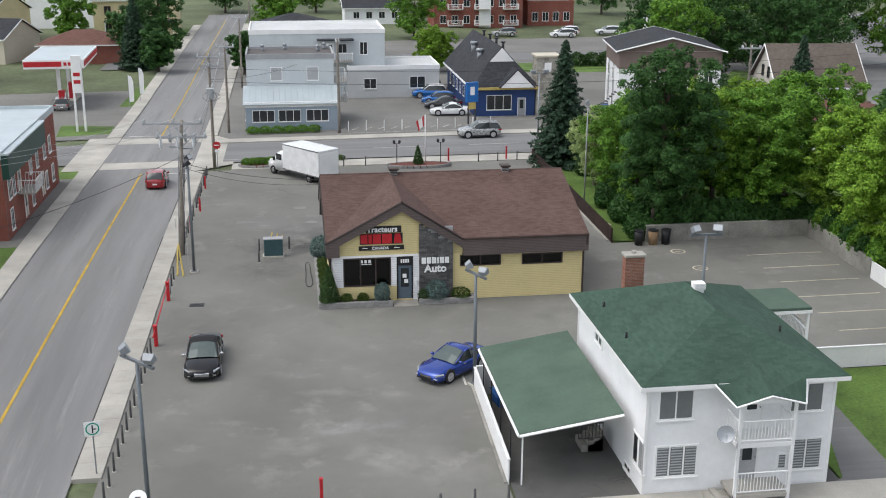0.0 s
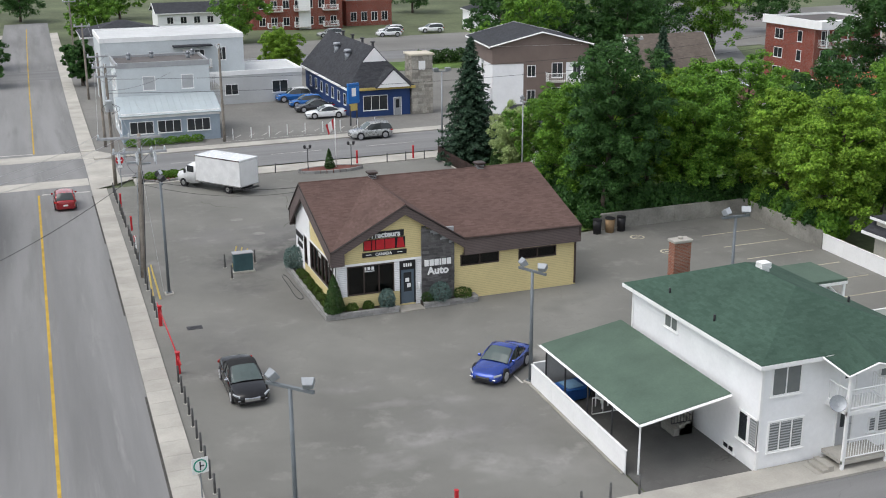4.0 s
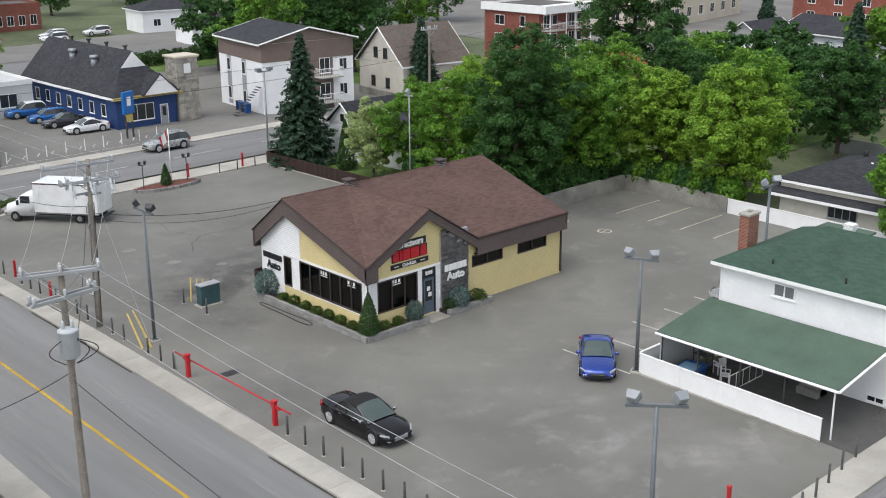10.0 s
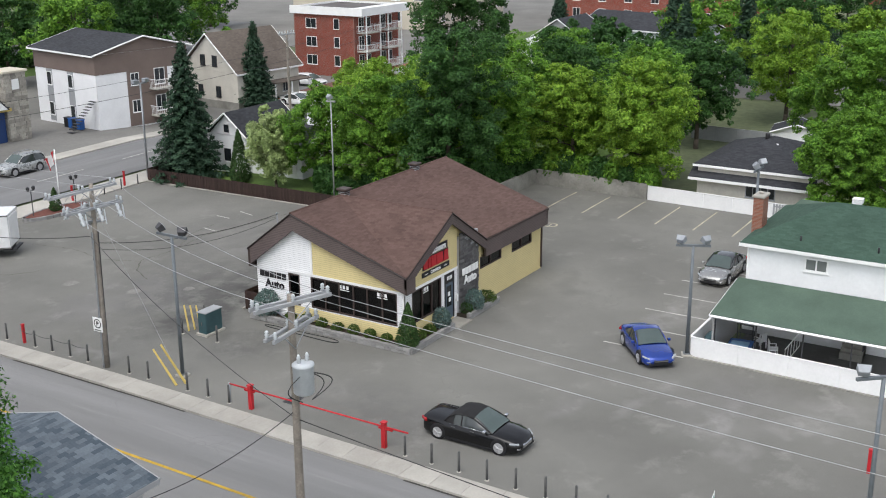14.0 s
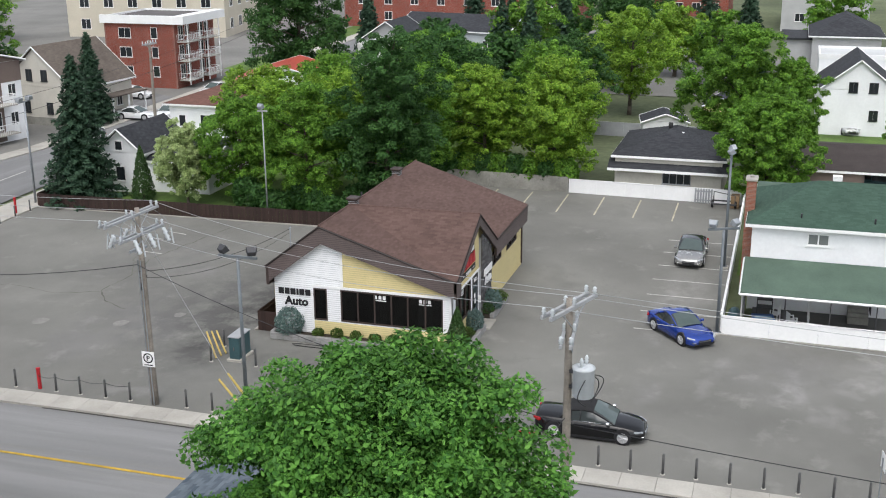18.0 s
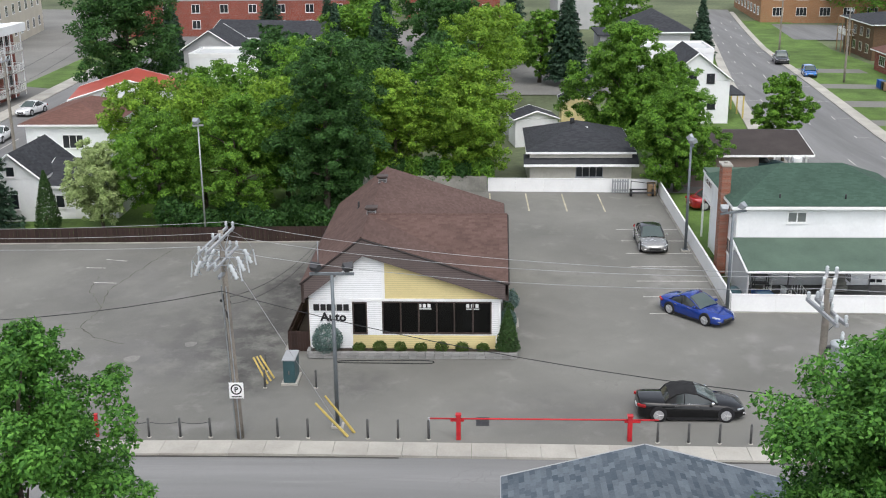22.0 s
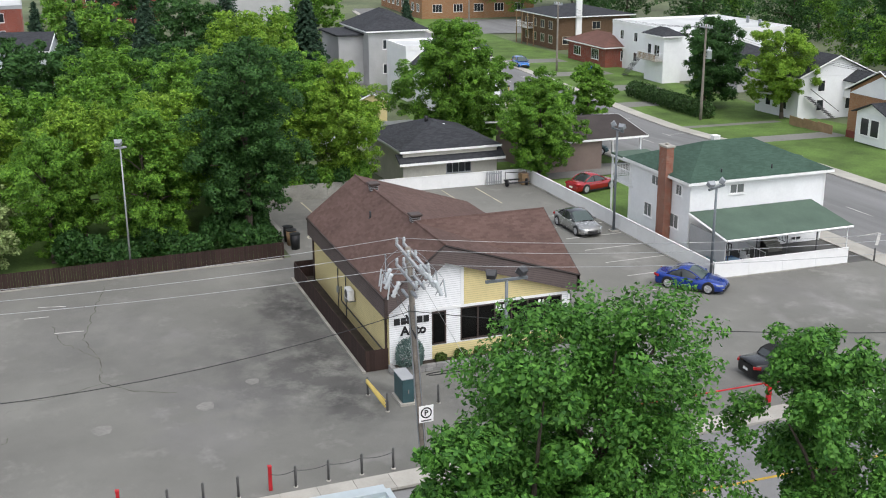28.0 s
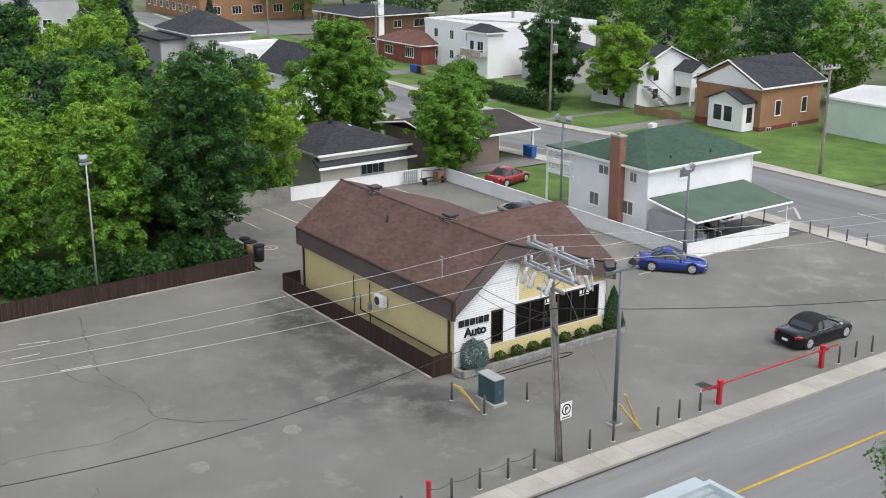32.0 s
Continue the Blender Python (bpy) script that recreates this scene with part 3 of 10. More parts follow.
def raised(poly, lift, depth):
    """A kerbed layer: a sheet with upright sides."""
    bm = sheet(poly, lift)
    edges = [e for e in bm.edges if len(e.link_faces) == 1]
    r = bmesh.ops.extrude_edge_only(bm, edges=edges)
    for v in (g for g in r["geom"] if isinstance(g, bmesh.types.BMVert)):
        v.co.z -= depth
    bmesh.ops.recalc_face_normals(bm, faces=bm.faces)
    return bm


def face(o, d, n):
    """A wall's own coordinates: returns a function (along, z, out) to a point."""
    return lambda a, z, out=0.0: (o[0] + d[0] * a + n[0] * out, o[1] + d[1] * a + n[1] * out, z)


def fbox(bm, f, a0, z0, a1, z1, o0, o1, mi=0):
    """A box on a wall."""
    p = [f(a0, z0, o0), f(a1, z0, o0), f(a1, z0, o1), f(a0, z0, o1), f(a0, z1, o0), f(a1, z1, o0), f(a1, z1, o1), f(a0, z1, o1)]
    v = [bm.verts.new(q) for q in p]
    fs = [bm.faces.new([v[i] for i in q]) for q in ((3, 2, 1, 0), (4, 5, 6, 7), (0, 1, 5, 4), (1, 2, 6, 5), (2, 3, 7, 6), (3, 0, 4, 7))]
    for q in fs:
        q.material_index = mi
    bmesh.ops.recalc_face_normals(bm, faces=fs)


def window(parent, f, a, z, w, h, lights=1, frame=WHITEPAINT, glass=GLASSDARK, bars=0.06, rows=1, name="window", sill=True, out=0.0):
    """A window on a wall: frame with a sill, and its panes set back in it."""
    bm, extra = bmesh.new(), []
    fbox(bm, f, a, z, a + w, z + bars, out - 0.05, out + 0.06)
    fbox(bm, f, a, z + h - bars, a + w, z + h, out - 0.05, out + 0.06)
    fbox(bm, f, a, z + bars, a + bars, z + h - bars, out - 0.05, out + 0.06)
    fbox(bm, f, a + w - bars, z + bars, a + w, z + h - bars, out - 0.05, out + 0.06)
    for i in range(1, lights):
        c = a + w * i / lights
        mb = bmesh.new()
        fbox(mb, f, c - bars * 0.4, z + bars, c + bars * 0.4, z + h - bars, out - 0.04, out + 0.045)
        extra.append(("mullion", mb))
    for i in range(1, rows):
        c = z + h * i / rows
        fbox(bm, f, a + bars, c - bars * 0.35, a + w - bars, c + bars * 0.35, out - 0.04, out + 0.04)
    if sill:
        mb = bmesh.new()
        fbox(mb, f, a - 0.05, z - 0.05, a + w + 0.05, z, out - 0.05, out + 0.1)
        extra.append(("sill", mb))
    win = part(name, bm, frame, parent)
    for label, mb in extra:
        part(label, mb, frame, win)
    for i in range(lights):
        bm = bmesh.new()
        fbox(bm, f, a + w * i / lights + bars * 0.5, z + bars, a + w * (i + 1) / lights - bars * 0.5, z + h - bars, out + 0.026, out + 0.034)
        part("pane", bm, glass, win)
    return win


def door(parent, f, a, z, w, h, leaf, frame=WHITEPAINT, glass=True, name="door", out=0.0):
    bm = bmesh.new()
    fbox(bm, f, a, z, a + 0.07, z + h, out - 0.05, out + 0.06)
    fbox(bm, f, a + w - 0.07, z, a + w, z + h, out - 0.05, out + 0.06)
    fbox(bm, f, a + 0.07, z + h - 0.07, a + w - 0.07, z + h, out - 0.05, out + 0.06)
    d = part(name, bm, frame, parent)
    bm = bmesh.new()
    fbox(bm, f, a + 0.075, z + 0.01, a + w - 0.075, z + h - 0.075, out - 0.02, out + 0.036)
    part("leaf", bm, leaf, d)
    if glass:
        bm = bmesh.new()
        fbox(bm, f, a + w * 0.28, z + h * 0.42, a + w * 0.72, z + h * 0.88, out + 0.038, out + 0.046)
        part("pane", bm, GLASSDARK, d)
    bm = bmesh.new()
    p, q = f(a + w * 0.86, z + h * 0.47, out + 0.03), f(a + w * 0.86, z + h * 0.47, out + 0.09)
    rod(bm, p, q, 0.03, n=8)
    part("handle", bm, CHROME, d)
    return d


def faces_of(w, d):
    """Wall coordinates of a w by d block round the origin."""
    return {"S": face((-w / 2, -d / 2), (1, 0), (0, -1)), "N": face((w / 2, d / 2), (-1, 0), (0, 1)),
            "E": face((w / 2, -d / 2), (0, 1), (1, 0)), "W": face((-w / 2, d / 2), (0, -1), (-1, 0))}


def hip_roof(parent, w, d, h, rise, over, mats, fascia=WHITEPAINT, ridge=None, name="roof"):
    """A hipped roof; the ridge runs along the longer side unless told."""
    mx, my = mats
    W, D = w / 2 + over, d / 2 + over
    run = ridge if ridge is not None else max(abs(W - D), 0.01)
    alongx = W >= D
    a, b = ((-run, 0, h + rise), (run, 0, h + rise)) if alongx else ((0, -run, h + rise), (0, run, h + rise))
    c = [(-W, -D, h), (W, -D, h), (W, D, h), (-W, D, h)]
    bm = bmesh.new()
    if alongx:
        slab(bm, (c[0], c[1], b, a), 0.1, 0)
        slab(bm, (c[2], c[3], a, b), 0.1, 0)
        slab(bm, (c[1], c[2], b), 0.1, 1)
        slab(bm, (c[3], c[0], a), 0.1, 1)
    else:
        slab(bm, (c[1], c[2], b, a), 0.1, 1)
        slab(bm, (c[3], c[0], a, b), 0.1, 1)
        slab(bm, (c[0], c[1], a), 0.1, 0)
        slab(bm, (c[2], c[3], b), 0.1, 0)
    r = part(name, bm, [mx, my], parent)
    bm = boxes((-W - 0.02, -D - 0.02, h - 0.2, W + 0.02, -D + 0.02, h - 0.02), (-W - 0.02, D - 0.02, h - 0.2, W + 0.02, D + 0.02, h - 0.02),
               (-W - 0.02, -D + 0.02, h - 0.2, -W + 0.02, D - 0.02, h - 0.02), (W - 0.02, -D + 0.02, h - 0.2, W + 0.02, D - 0.02, h - 0.02),
               (-W + 0.02, -D + 0.02, h - 0.2, W - 0.02, D - 0.02, h - 0.17))
    part("fascia", bm, fascia, r)
    return r


def gable_roof(parent, w, d, h, rise, over, mats, along="x", fascia=WHITEPAINT, name="roof", shift=0.0, wall=None):
    """A gabled roof with its ridge along x or y, and the gable walls under it."""
    mx, my = mats
    W, D = w / 2 + over, d / 2 + over
    bm, trims, ends = bmesh.new(), [], []
    if along == "x":
        k = rise / (d / 2 + over)
        a, b = (-W, shift, h + rise), (W, shift, h + rise)
        slab(bm, ((-W, -D, h), (W, -D, h), b, a), 0.1, 0)
        slab(bm, ((W, D, h), (-W, D, h), a, b), 0.1, 0)
        for sx in (-1, 1):
            for sy in (-1, 1):
                trims.append(rods([((sx * W, sy * D, h - 0.06), (sx * W, shift, h + rise - 0.06), 0.08)], 4))
            gb = bmesh.new()
            v = [gb.verts.new(p) for p in ((sx * (w / 2), -d / 2, h - 0.02), (sx * w / 2, d / 2, h - 0.02), (sx * w / 2, shift, h + rise - 0.14))]
            u = [gb.verts.new(p.co + Vector((-sx * 0.15, 0, 0))) for p in v]
            gb.faces.new(v), gb.faces.new(u)
            for i in range(3):
                gb.faces.new((v[i], v[(i + 1) % 3], u[(i + 1) % 3], u[i]))
            bmesh.ops.recalc_face_normals(gb, faces=gb.faces)
            ends.append(gb)
        trims += [boxes((-W, -D - 0.02, h - 0.2, W, -D + 0.03, h - 0.02)), boxes((-W, D - 0.03, h - 0.2, W, D + 0.02, h - 0.02))]
    else:
        a, b = (shift, -D, h + rise), (shift, D, h + rise)
        slab(bm, ((W, -D, h), (W, D, h), b, a), 0.1, 1)
        slab(bm, ((-W, D, h), (-W, -D, h), a, b), 0.1, 1)
        for sy in (-1, 1):
            for sx in (-1, 1):
                trims.append(rods([((sx * W, sy * D, h - 0.06), (shift, sy * D, h + rise - 0.06), 0.08)], 4))
            gb = bmesh.new()
            v = [gb.verts.new(p) for p in ((-w / 2, sy * d / 2, h - 0.02), (w / 2, sy * d / 2, h - 0.02), (shift, sy * d / 2, h + rise - 0.14))]
            u = [gb.verts.new(p.co + Vector((0, -sy * 0.15, 0))) for p in v]
            gb.faces.new(v), gb.faces.new(u)
            for i in range(3):
                gb.faces.new((v[i], v[(i + 1) % 3], u[(i + 1) % 3], u[i]))
            bmesh.ops.recalc_face_normals(gb, faces=gb.faces)
            ends.append(gb)
        trims += [boxes((-W - 0.02, -D, h - 0.2, -W + 0.03, D, h - 0.02)), boxes((W - 0.03, -D, h - 0.2, W + 0.02, D, h - 0.02))]
    r = part(name, bm, [mx, my], parent)
    for b in trims:
        part("fascia", b, fascia, r)
    for b in ends:
        if wall:
            part("gable", b, wall, parent)
        else:
            b.free()
    return r


def flat_roof(parent, w, d, h, material, rim=WHITEPAINT, over=0.05, up=0.3, name="roof"):
    W, D = w / 2 + over, d / 2 + over
    r = part(name, boxes((-W + 0.02, -D + 0.02, h - 0.05, W - 0.02, D - 0.02, h + 0.05)), material, parent)
    part("parapet", boxes((-W, -D, h - 0.25, W, -D + 0.18, h + up), (-W, D - 0.18, h - 0.25, W, D, h + up), (-W, -D + 0.18, h - 0.25, -W + 0.18, D - 0.18, h + up),
                          (W - 0.18, -D + 0.18, h - 0.25, W, D - 0.18, h + up)), rim, r)
    return r


def walls(parent, w, d, h, material, base=-1.0, lapped=0.0, name="wall", alt=None):
    """Four walls with thickness; brick takes its two wall materials as a pair."""
    t = 0.2
    mats = [material["x"], material["y"]] if isinstance(material, dict) else [material, material]
    for k, (a, m) in enumerate((((-w / 2, -d / 2, base, w / 2, -d / 2 + t, h), mats[0]), ((-w / 2, d / 2 - t, base, w / 2, d / 2, h), mats[0]),
                                ((-w / 2, -d / 2 + t, base, -w / 2 + t, d / 2 - t, h), mats[1]), ((w / 2 - t, -d / 2 + t, base, w / 2, d / 2 - t, h), mats[1]))):
        part(name, boxes(a), m, parent)
    if lapped:
        ff = (((-w / 2, -d / 2, 0), (1, 0, 0), (0, -1, 0), w), ((w / 2, d / 2, 0), (-1, 0, 0), (0, 1, 0), w),
              ((w / 2, -d / 2, 0), (0, 1, 0), (1, 0, 0), d), ((-w / 2, d / 2, 0), (0, -1, 0), (-1, 0, 0), d))
        for k, (o, u, n, ln) in enumerate(ff):
            part("siding", boards((o[0] + n[0] * 0.004, o[1] + n[1] * 0.004, 0), u, n, ((0, 0), (ln, 0), (ln, h - 0.02), (0, h - 0.02)), lapped, 0.012), mats[0], parent)


def text_mesh(name, words, size, material, parent, m, depth=0.02, align="LEFT", bold=0.03):
    """Solid letters in the built-in font."""
    cu = bpy.data.curves.new(name, "FONT")
    cu.body, cu.size, cu.extrude, cu.align_x, cu.resolution_u = words, size, depth, align, 3
    cu.offset = size * bold
    tmp = bpy.data.objects.new(name, cu)
    scene.collection.objects.link(tmp)
    me = bpy.data.meshes.new_from_object(tmp.evaluated_get(bpy.context.evaluated_depsgraph_get()))
    bpy.data.objects.remove(tmp)
    me.materials.clear()
    me.materials.append(material)
    ob = new(name, me)
    ob.parent, ob.matrix_basis = parent, m
    return ob

# ---- ground, roads and pavements ----
def SST(u, v):
    """Coordinates along and across the street on the south side, which bends slightly."""
    x = u + 20
    xs, yc, hw = (-100, 46, 95, 130, 200), (-32.3, -32.3, -36.4, -39.2, -45.5), (6.1, 6.1, 4.9, 3.4, 2.8)
    return x, float(np.interp(x, xs, yc)) + v * float(np.interp(x, xs, hw)) / 5.6


def sst_strip(u0, u1, v0, v1):
    us = [u0] + [u for u in (26, 50, 75, 110, 140) if u0 < u < u1] + [u1]
    return [SST(u, v0) for u in us] + [SST(u, v1) for u in us[::-1]]


def ground_sheet():
    """The one ground sheet: close-set near the place, wide apart towards the horizon."""
    ticks = sorted({-1500, -900, -500, -300, -200, -150, *range(-120, 16, 8), 12, *range(16, 200, 8), 80, 35, 59, 260, 400, 700, 1200, 1800})
    bm = bmesh.new()
    grid = [[bm.verts.new((x, y, gz(x, y) - 0.14)) for x in ticks] for y in ticks]
    for a, b in zip(grid, grid[1:]):
        for i in range(len(ticks) - 1):
            bm.faces.new((a[i], a[i + 1], b[i + 1], b[i]))
    return bm


tagged(part("ground", ground_sheet(), EARTH), "grass and bare soil ground between the plots", "ground", kind="structure")
tagged(part("lot_pavement", sheet([(-9.6, -24.5), (7.6, -24.5), (7.6, -12.4), (34.7, -12.4), (34.7, 11.0), (20.6, 11.0), (20.6, 40.2), (-9.6, 40.2)], 0.0), LOT),
       "worn grey asphalt parking lot with pale patches and cracks", "parking lot", kind="structure")
tagged(part("main_road", sheet([(-19.3, -140), (-10.75, -140), (-10.75, 190), (-19.3, 190)], -0.03), ROAD), "grey asphalt two-lane road with faded wheel tracks", "road", kind="structure")
tagged(part("cross_road", sheet([(-160, 45.0), (-19.3, 45.0), (-19.3, 55.2), (-160, 55.2)], -0.028), ROAD_E), "grey asphalt cross street beside the station", "road", kind="structure")
tagged(part("cross_road", sheet([(-10.75, 44.0), (180, 43.0), (180, 53.6), (-10.75, 54.4)], -0.028), ROAD_E), "grey asphalt cross street in front of the shops", "road", kind="structure")
tagged(part("south_street", sheet(sst_strip(-27, 170, -5.6, 5.6), -0.03), ROAD_E), "grey asphalt residential street with parking marks", "road", kind="structure")
tagged(part("far_street", sheet([(60, 53.6), (68, 53.6), (120, 160), (108, 160)], -0.03), ROAD_E), "grey asphalt side street", "road", kind="structure")
tagged(part("far_street", sheet([(-30, 112), (112, 108), (112, 117), (-30, 121)], -0.026), ROAD_E), "grey asphalt back street before the row houses", "road", kind="structure")
for name, poly, label in (
        ("pavement", [(-20.85, -90), (-19.3, -90), (-19.3, 42), (-20.85, 42)], "pale concrete sidewalk along the road"),
        ("pavement", [(-20.85, 58.5), (-19.3, 58.5), (-19.3, 170), (-20.85, 170)], "pale concrete sidewalk along the road"),
        ("pavement", [(-10.75, 58), (-9.3, 58), (-9.3, 170), (-10.75, 170)], "pale concrete sidewalk along the road"),
        ("pavement", [(-7, 40.2), (150, 40.2), (150, 43.0), (-7, 43.0)], "pale concrete sidewalk of the cross street"),
        ("pavement", [(-9.7, 53.6), (150, 53.6), (150, 55.6), (-9.7, 55.6)], "pale concrete sidewalk in front of the shops"),
        ("pavement", sst_strip(-24, 165, 5.6, 7.2), "pale concrete sidewalk of the residential street"),
        ("pavement", sst_strip(-24, 165, -7.2, -5.6), "pale concrete sidewalk with a grass verge")):
    tagged(part(name, raised(poly, 0.08, 0.3), CONCRETE), label, "sidewalk", kind="structure")
for poly in ([(-22.6, 42), (-19.3, 42), (-19.3, 45.4), (-22.6, 45.4)], [(-22.6, 55.0), (-19.3, 55.0), (-19.3, 58.5), (-22.6, 58.5)], [(-10.75, 40), (-7, 43.0), (-7, 44.2), (-10.75, 44.2)], [(-10.75, 54.2), (-8, 54.2), (-8, 56), (-9.3, 58), (-10.75, 58)]):
    tagged(part("pavement", sheet(poly, 0.012), CONCRETE), "pale concrete corner ramp at the crossing", "sidewalk", kind="structure")
for a, b in (((-19.2, 42.4), (-10.8, 45.4)), ((-19.2, 54.8), (-10.8, 58.0)), ((-22.6, 45.4), (-19.35, 55.0)), ((-10.7, 44.2), (-8.0, 54.2))):
    tagged(part("crosswalk", sheet([(a[0], a[1]), (b[0], a[1]), (b[0], b[1]), (a[0], b[1])], -0.016), CONCRETE), "pale worn concrete crosswalk strip", "crosswalk", kind="structure")


def stripe(pts, w, lift, material, label, category="road marking", name="road_marking", plan=True):
    (x0, y0), (x1, y1) = pts
    d = Vector((x1 - x0, y1 - y0)).normalized()
    nx, ny = -d.y * w / 2, d.x * w / 2
    return tagged(part(name, sheet([(x0 + nx, y0 + ny), (x0 - nx, y0 - ny), (x1 - nx, y1 - ny), (x1 + nx, y1 + ny)], lift, plan=plan), material), label, category, kind="structure")


stripe(((-15.42, -120), (-15.08, 40.0)), 0.16, -0.012, LINEYELLOW, "worn yellow centre line")
stripe(((-15.2, 59), (-14.95, 180)), 0.14, -0.012, LINEYELLOW, "worn yellow centre line")
stripe(((-14.8, 40.1), (-10.9, 39.7)), 0.35, -0.012, LINEWHITE, "white stop line")
stripe(((-18.7, 59.3), (-15.3, 59.1)), 0.35, -0.012, LINEWHITE, "white stop line")
for k in range(12):
    stripe(((-3 + k * 9.5, 48.6), (2 + k * 9.5, 48.6)), 0.14, -0.012, LINEWHITE, "white lane dash on the cross street")
stripe(((-9, 45.2), (2, 45.2)), 0.12, -0.012, LINEWHITE, "white lane edge line on the cross street")
for k in range(16):
    stripe((SST(-14 + k * 10.5, 0), SST(-11 + k * 10.5, 0)), 0.13, -0.014, LINEWHITE, "white lane dash on the residential street")
    if k > 1:
        for s in (-1, 1):
            stripe((SST(-10 + k * 10.5, s * 3.4), SST(-10 + k * 10.5, s * 5.4)), 0.11, -0.014, LINEWHITE, "white parking bay mark")
            stripe((SST(-11 + k * 10.5, s * 3.4), SST(-9.1 + k * 10.5, s * 3.4)), 0.11, -0.012, LINEWHITE, "white parking bay mark")
for k in range(6):
    stripe(((28.75, -7.5 + 2.87 * k), (33.9, -7.45 + 2.87 * k)), 0.12, 0.008, STALLLINE, "faded yellow parking stall line", "parking line", "parking_line")
for k in range(7):
    stripe(((6.88 + 2.94 * k, -7.72), (6.88 + 2.94 * k, -12.15)), 0.12, 0.008, LINEWHITE, "faded white parking stall line", "parking line", "parking_line", plan=False)
for x, y in ((21.3, 16.0), (24.5, 8.4), (24.8, 4.6)):
    bm = bmesh.new()
    x, y, k = survey(x, y)
    for s in range(14):
        a0, a1 = s * 2 * math.pi / 14, (s + 1) * 2 * math.pi / 14
        v = [bm.verts.new((x + r * math.cos(a), y + r * math.sin(a), gz(x, y) + 0.008)) for r, a in ((0.42, a0), (0.55, a0), (0.55, a1), (0.42, a1))]
        bm.faces.new(v)
    box(bm, x - 0.22, y - 0.05, gz(x, y) + 0.005, x + 0.22, y + 0.05, gz(x, y) + 0.009)
    tagged(part("painted_ring", bm, STALLLINE), "faded orange ring painted on the asphalt", "road marking", kind="structure")
# drains and worn repair patches
for x, y, w, d in ((-7.2, 2.0, 0.9, 0.6), (-10.3, 24.0, 0.5, 0.5)):
    x, y, k = survey(x, y)
    bm = boxes((x - w / 2, y - d / 2, gz(x, y) - 0.05, x + w / 2, y + d / 2, gz(x, y) + 0.012))
    for k in range(5):
        box(bm, x - w / 2 + 0.03, y - d / 2 + 0.04 + k * d / 5.5, gz(x, y) + 0.012, x + w / 2 - 0.03, y - d / 2 + 0.075 + k * d / 5.5, gz(x, y) + 0.02)
    tagged(part("drain_grate", bm, DARKSTEEL), "rusty iron drain grate set in the asphalt", "drain", kind="structure")
PATCH = mat("pale_patch", (0.245, 0.24, 0.22), 0.95, 0.2, 0.9, 0.3, 8, 0.1)
rnd = random.Random(5)
for x, y, w in ((-0.1, 20.2, 1.0), (-0.9, 24.9, 1.1), (1.9, 17.6, 0.8)):
    n, ph = 22, rnd.random() * 6
    poly = [(x + w * 0.5 * (1 + 0.12 * math.sin(2 * a + ph) + 0.06 * math.sin(5 * a)) * math.cos(a), y + w * 0.4 * (1 + 0.12 * math.sin(3 * a + ph)) * math.sin(a)) for a in (2 * math.pi * i / n for i in range(n))]
    tagged(part("repair_patch", sheet(poly, 0.012), PATCH), "pale worn patch in the asphalt", "asphalt patch", kind="structure")
for poly, label in (
        ([(7.9, -25.8), (11.9, -25.8), (11.9, -28.0), (7.9, -27.4)], "small lawn in front of the white house"),
        ([(21.5, -24.9), (44, -25.2), (44, -12.7), (18, -12.7), (18, -14.2), (21.5, -14.2)], "mown lawn behind the white house"),
        ([(20.9, 11.5), (70, 11.5), (70, 40), (20.9, 40)], "shaded lawn under the trees"),
        ([(-27.3, 67.8), (-21.1, 66.1), (-21, 61.4), (-26.5, 60.5)], "grass strip at the station"),
        ([(-22.6, 78.6), (-20.95, 76.5), (-20.9, 95.4), (-22.1, 96.6)], "grass strip at the station"),
        ([(-60, 9), (-20.9, 9), (-20.9, 16.2), (-60, 16.6)], "lawn beside the brick building"),
        ([(-30, 39), (-20.95, 39), (-20.95, 43), (-30, 43.7)], "lawn beside the brick building"),
        (sst_strip(-6, 20, -7.2, -30), "wide mown lawn beside the brick cottage"),
        (sst_strip(20, 150, -7.2, -24), "mown front lawns along the street"),
        (sst_strip(30, 120, 7.2, 20), "lawns between the houses"),
        ([(50, 75), (66, 60), (72, 85), (60, 95)], "lawn behind the apartment house"),
        ([(84, 44), (150, 44), (150, 60), (90, 60)], "lawn in front of the red brick block"),
        ([(30, 98), (60, 96), (60, 106), (30, 107)], "lawn along the back street"),
        ([(-40, 130), (-20.5, 130), (-20.5, 165), (-40, 165)], "front lawns along the road")):
    tagged(part("lawn", sheet(poly, -0.035), GRASS), label, "lawn", kind="structure")
# dark asphalt, its colour deepened further for the shade under the carport
DARKPAVE = asphalt("dark_driveway_with_shade", (0.112, 0.110, 0.105), (0.15, 0.147, 0.14), 0.3)
DRIVES = [(sst_strip(u, u + w, -7.2, -19), "grey driveway between the front lawns") for u, w in ((24, 3.2), (35, 3.4), (49, 3.0), (60, 4.0), (73, 3.4), (86, 3.6))]
for poly, label in DRIVES:
    tagged(part("driveway", sheet(poly, -0.022), FARPAVE), label, "driveway", kind="structure")
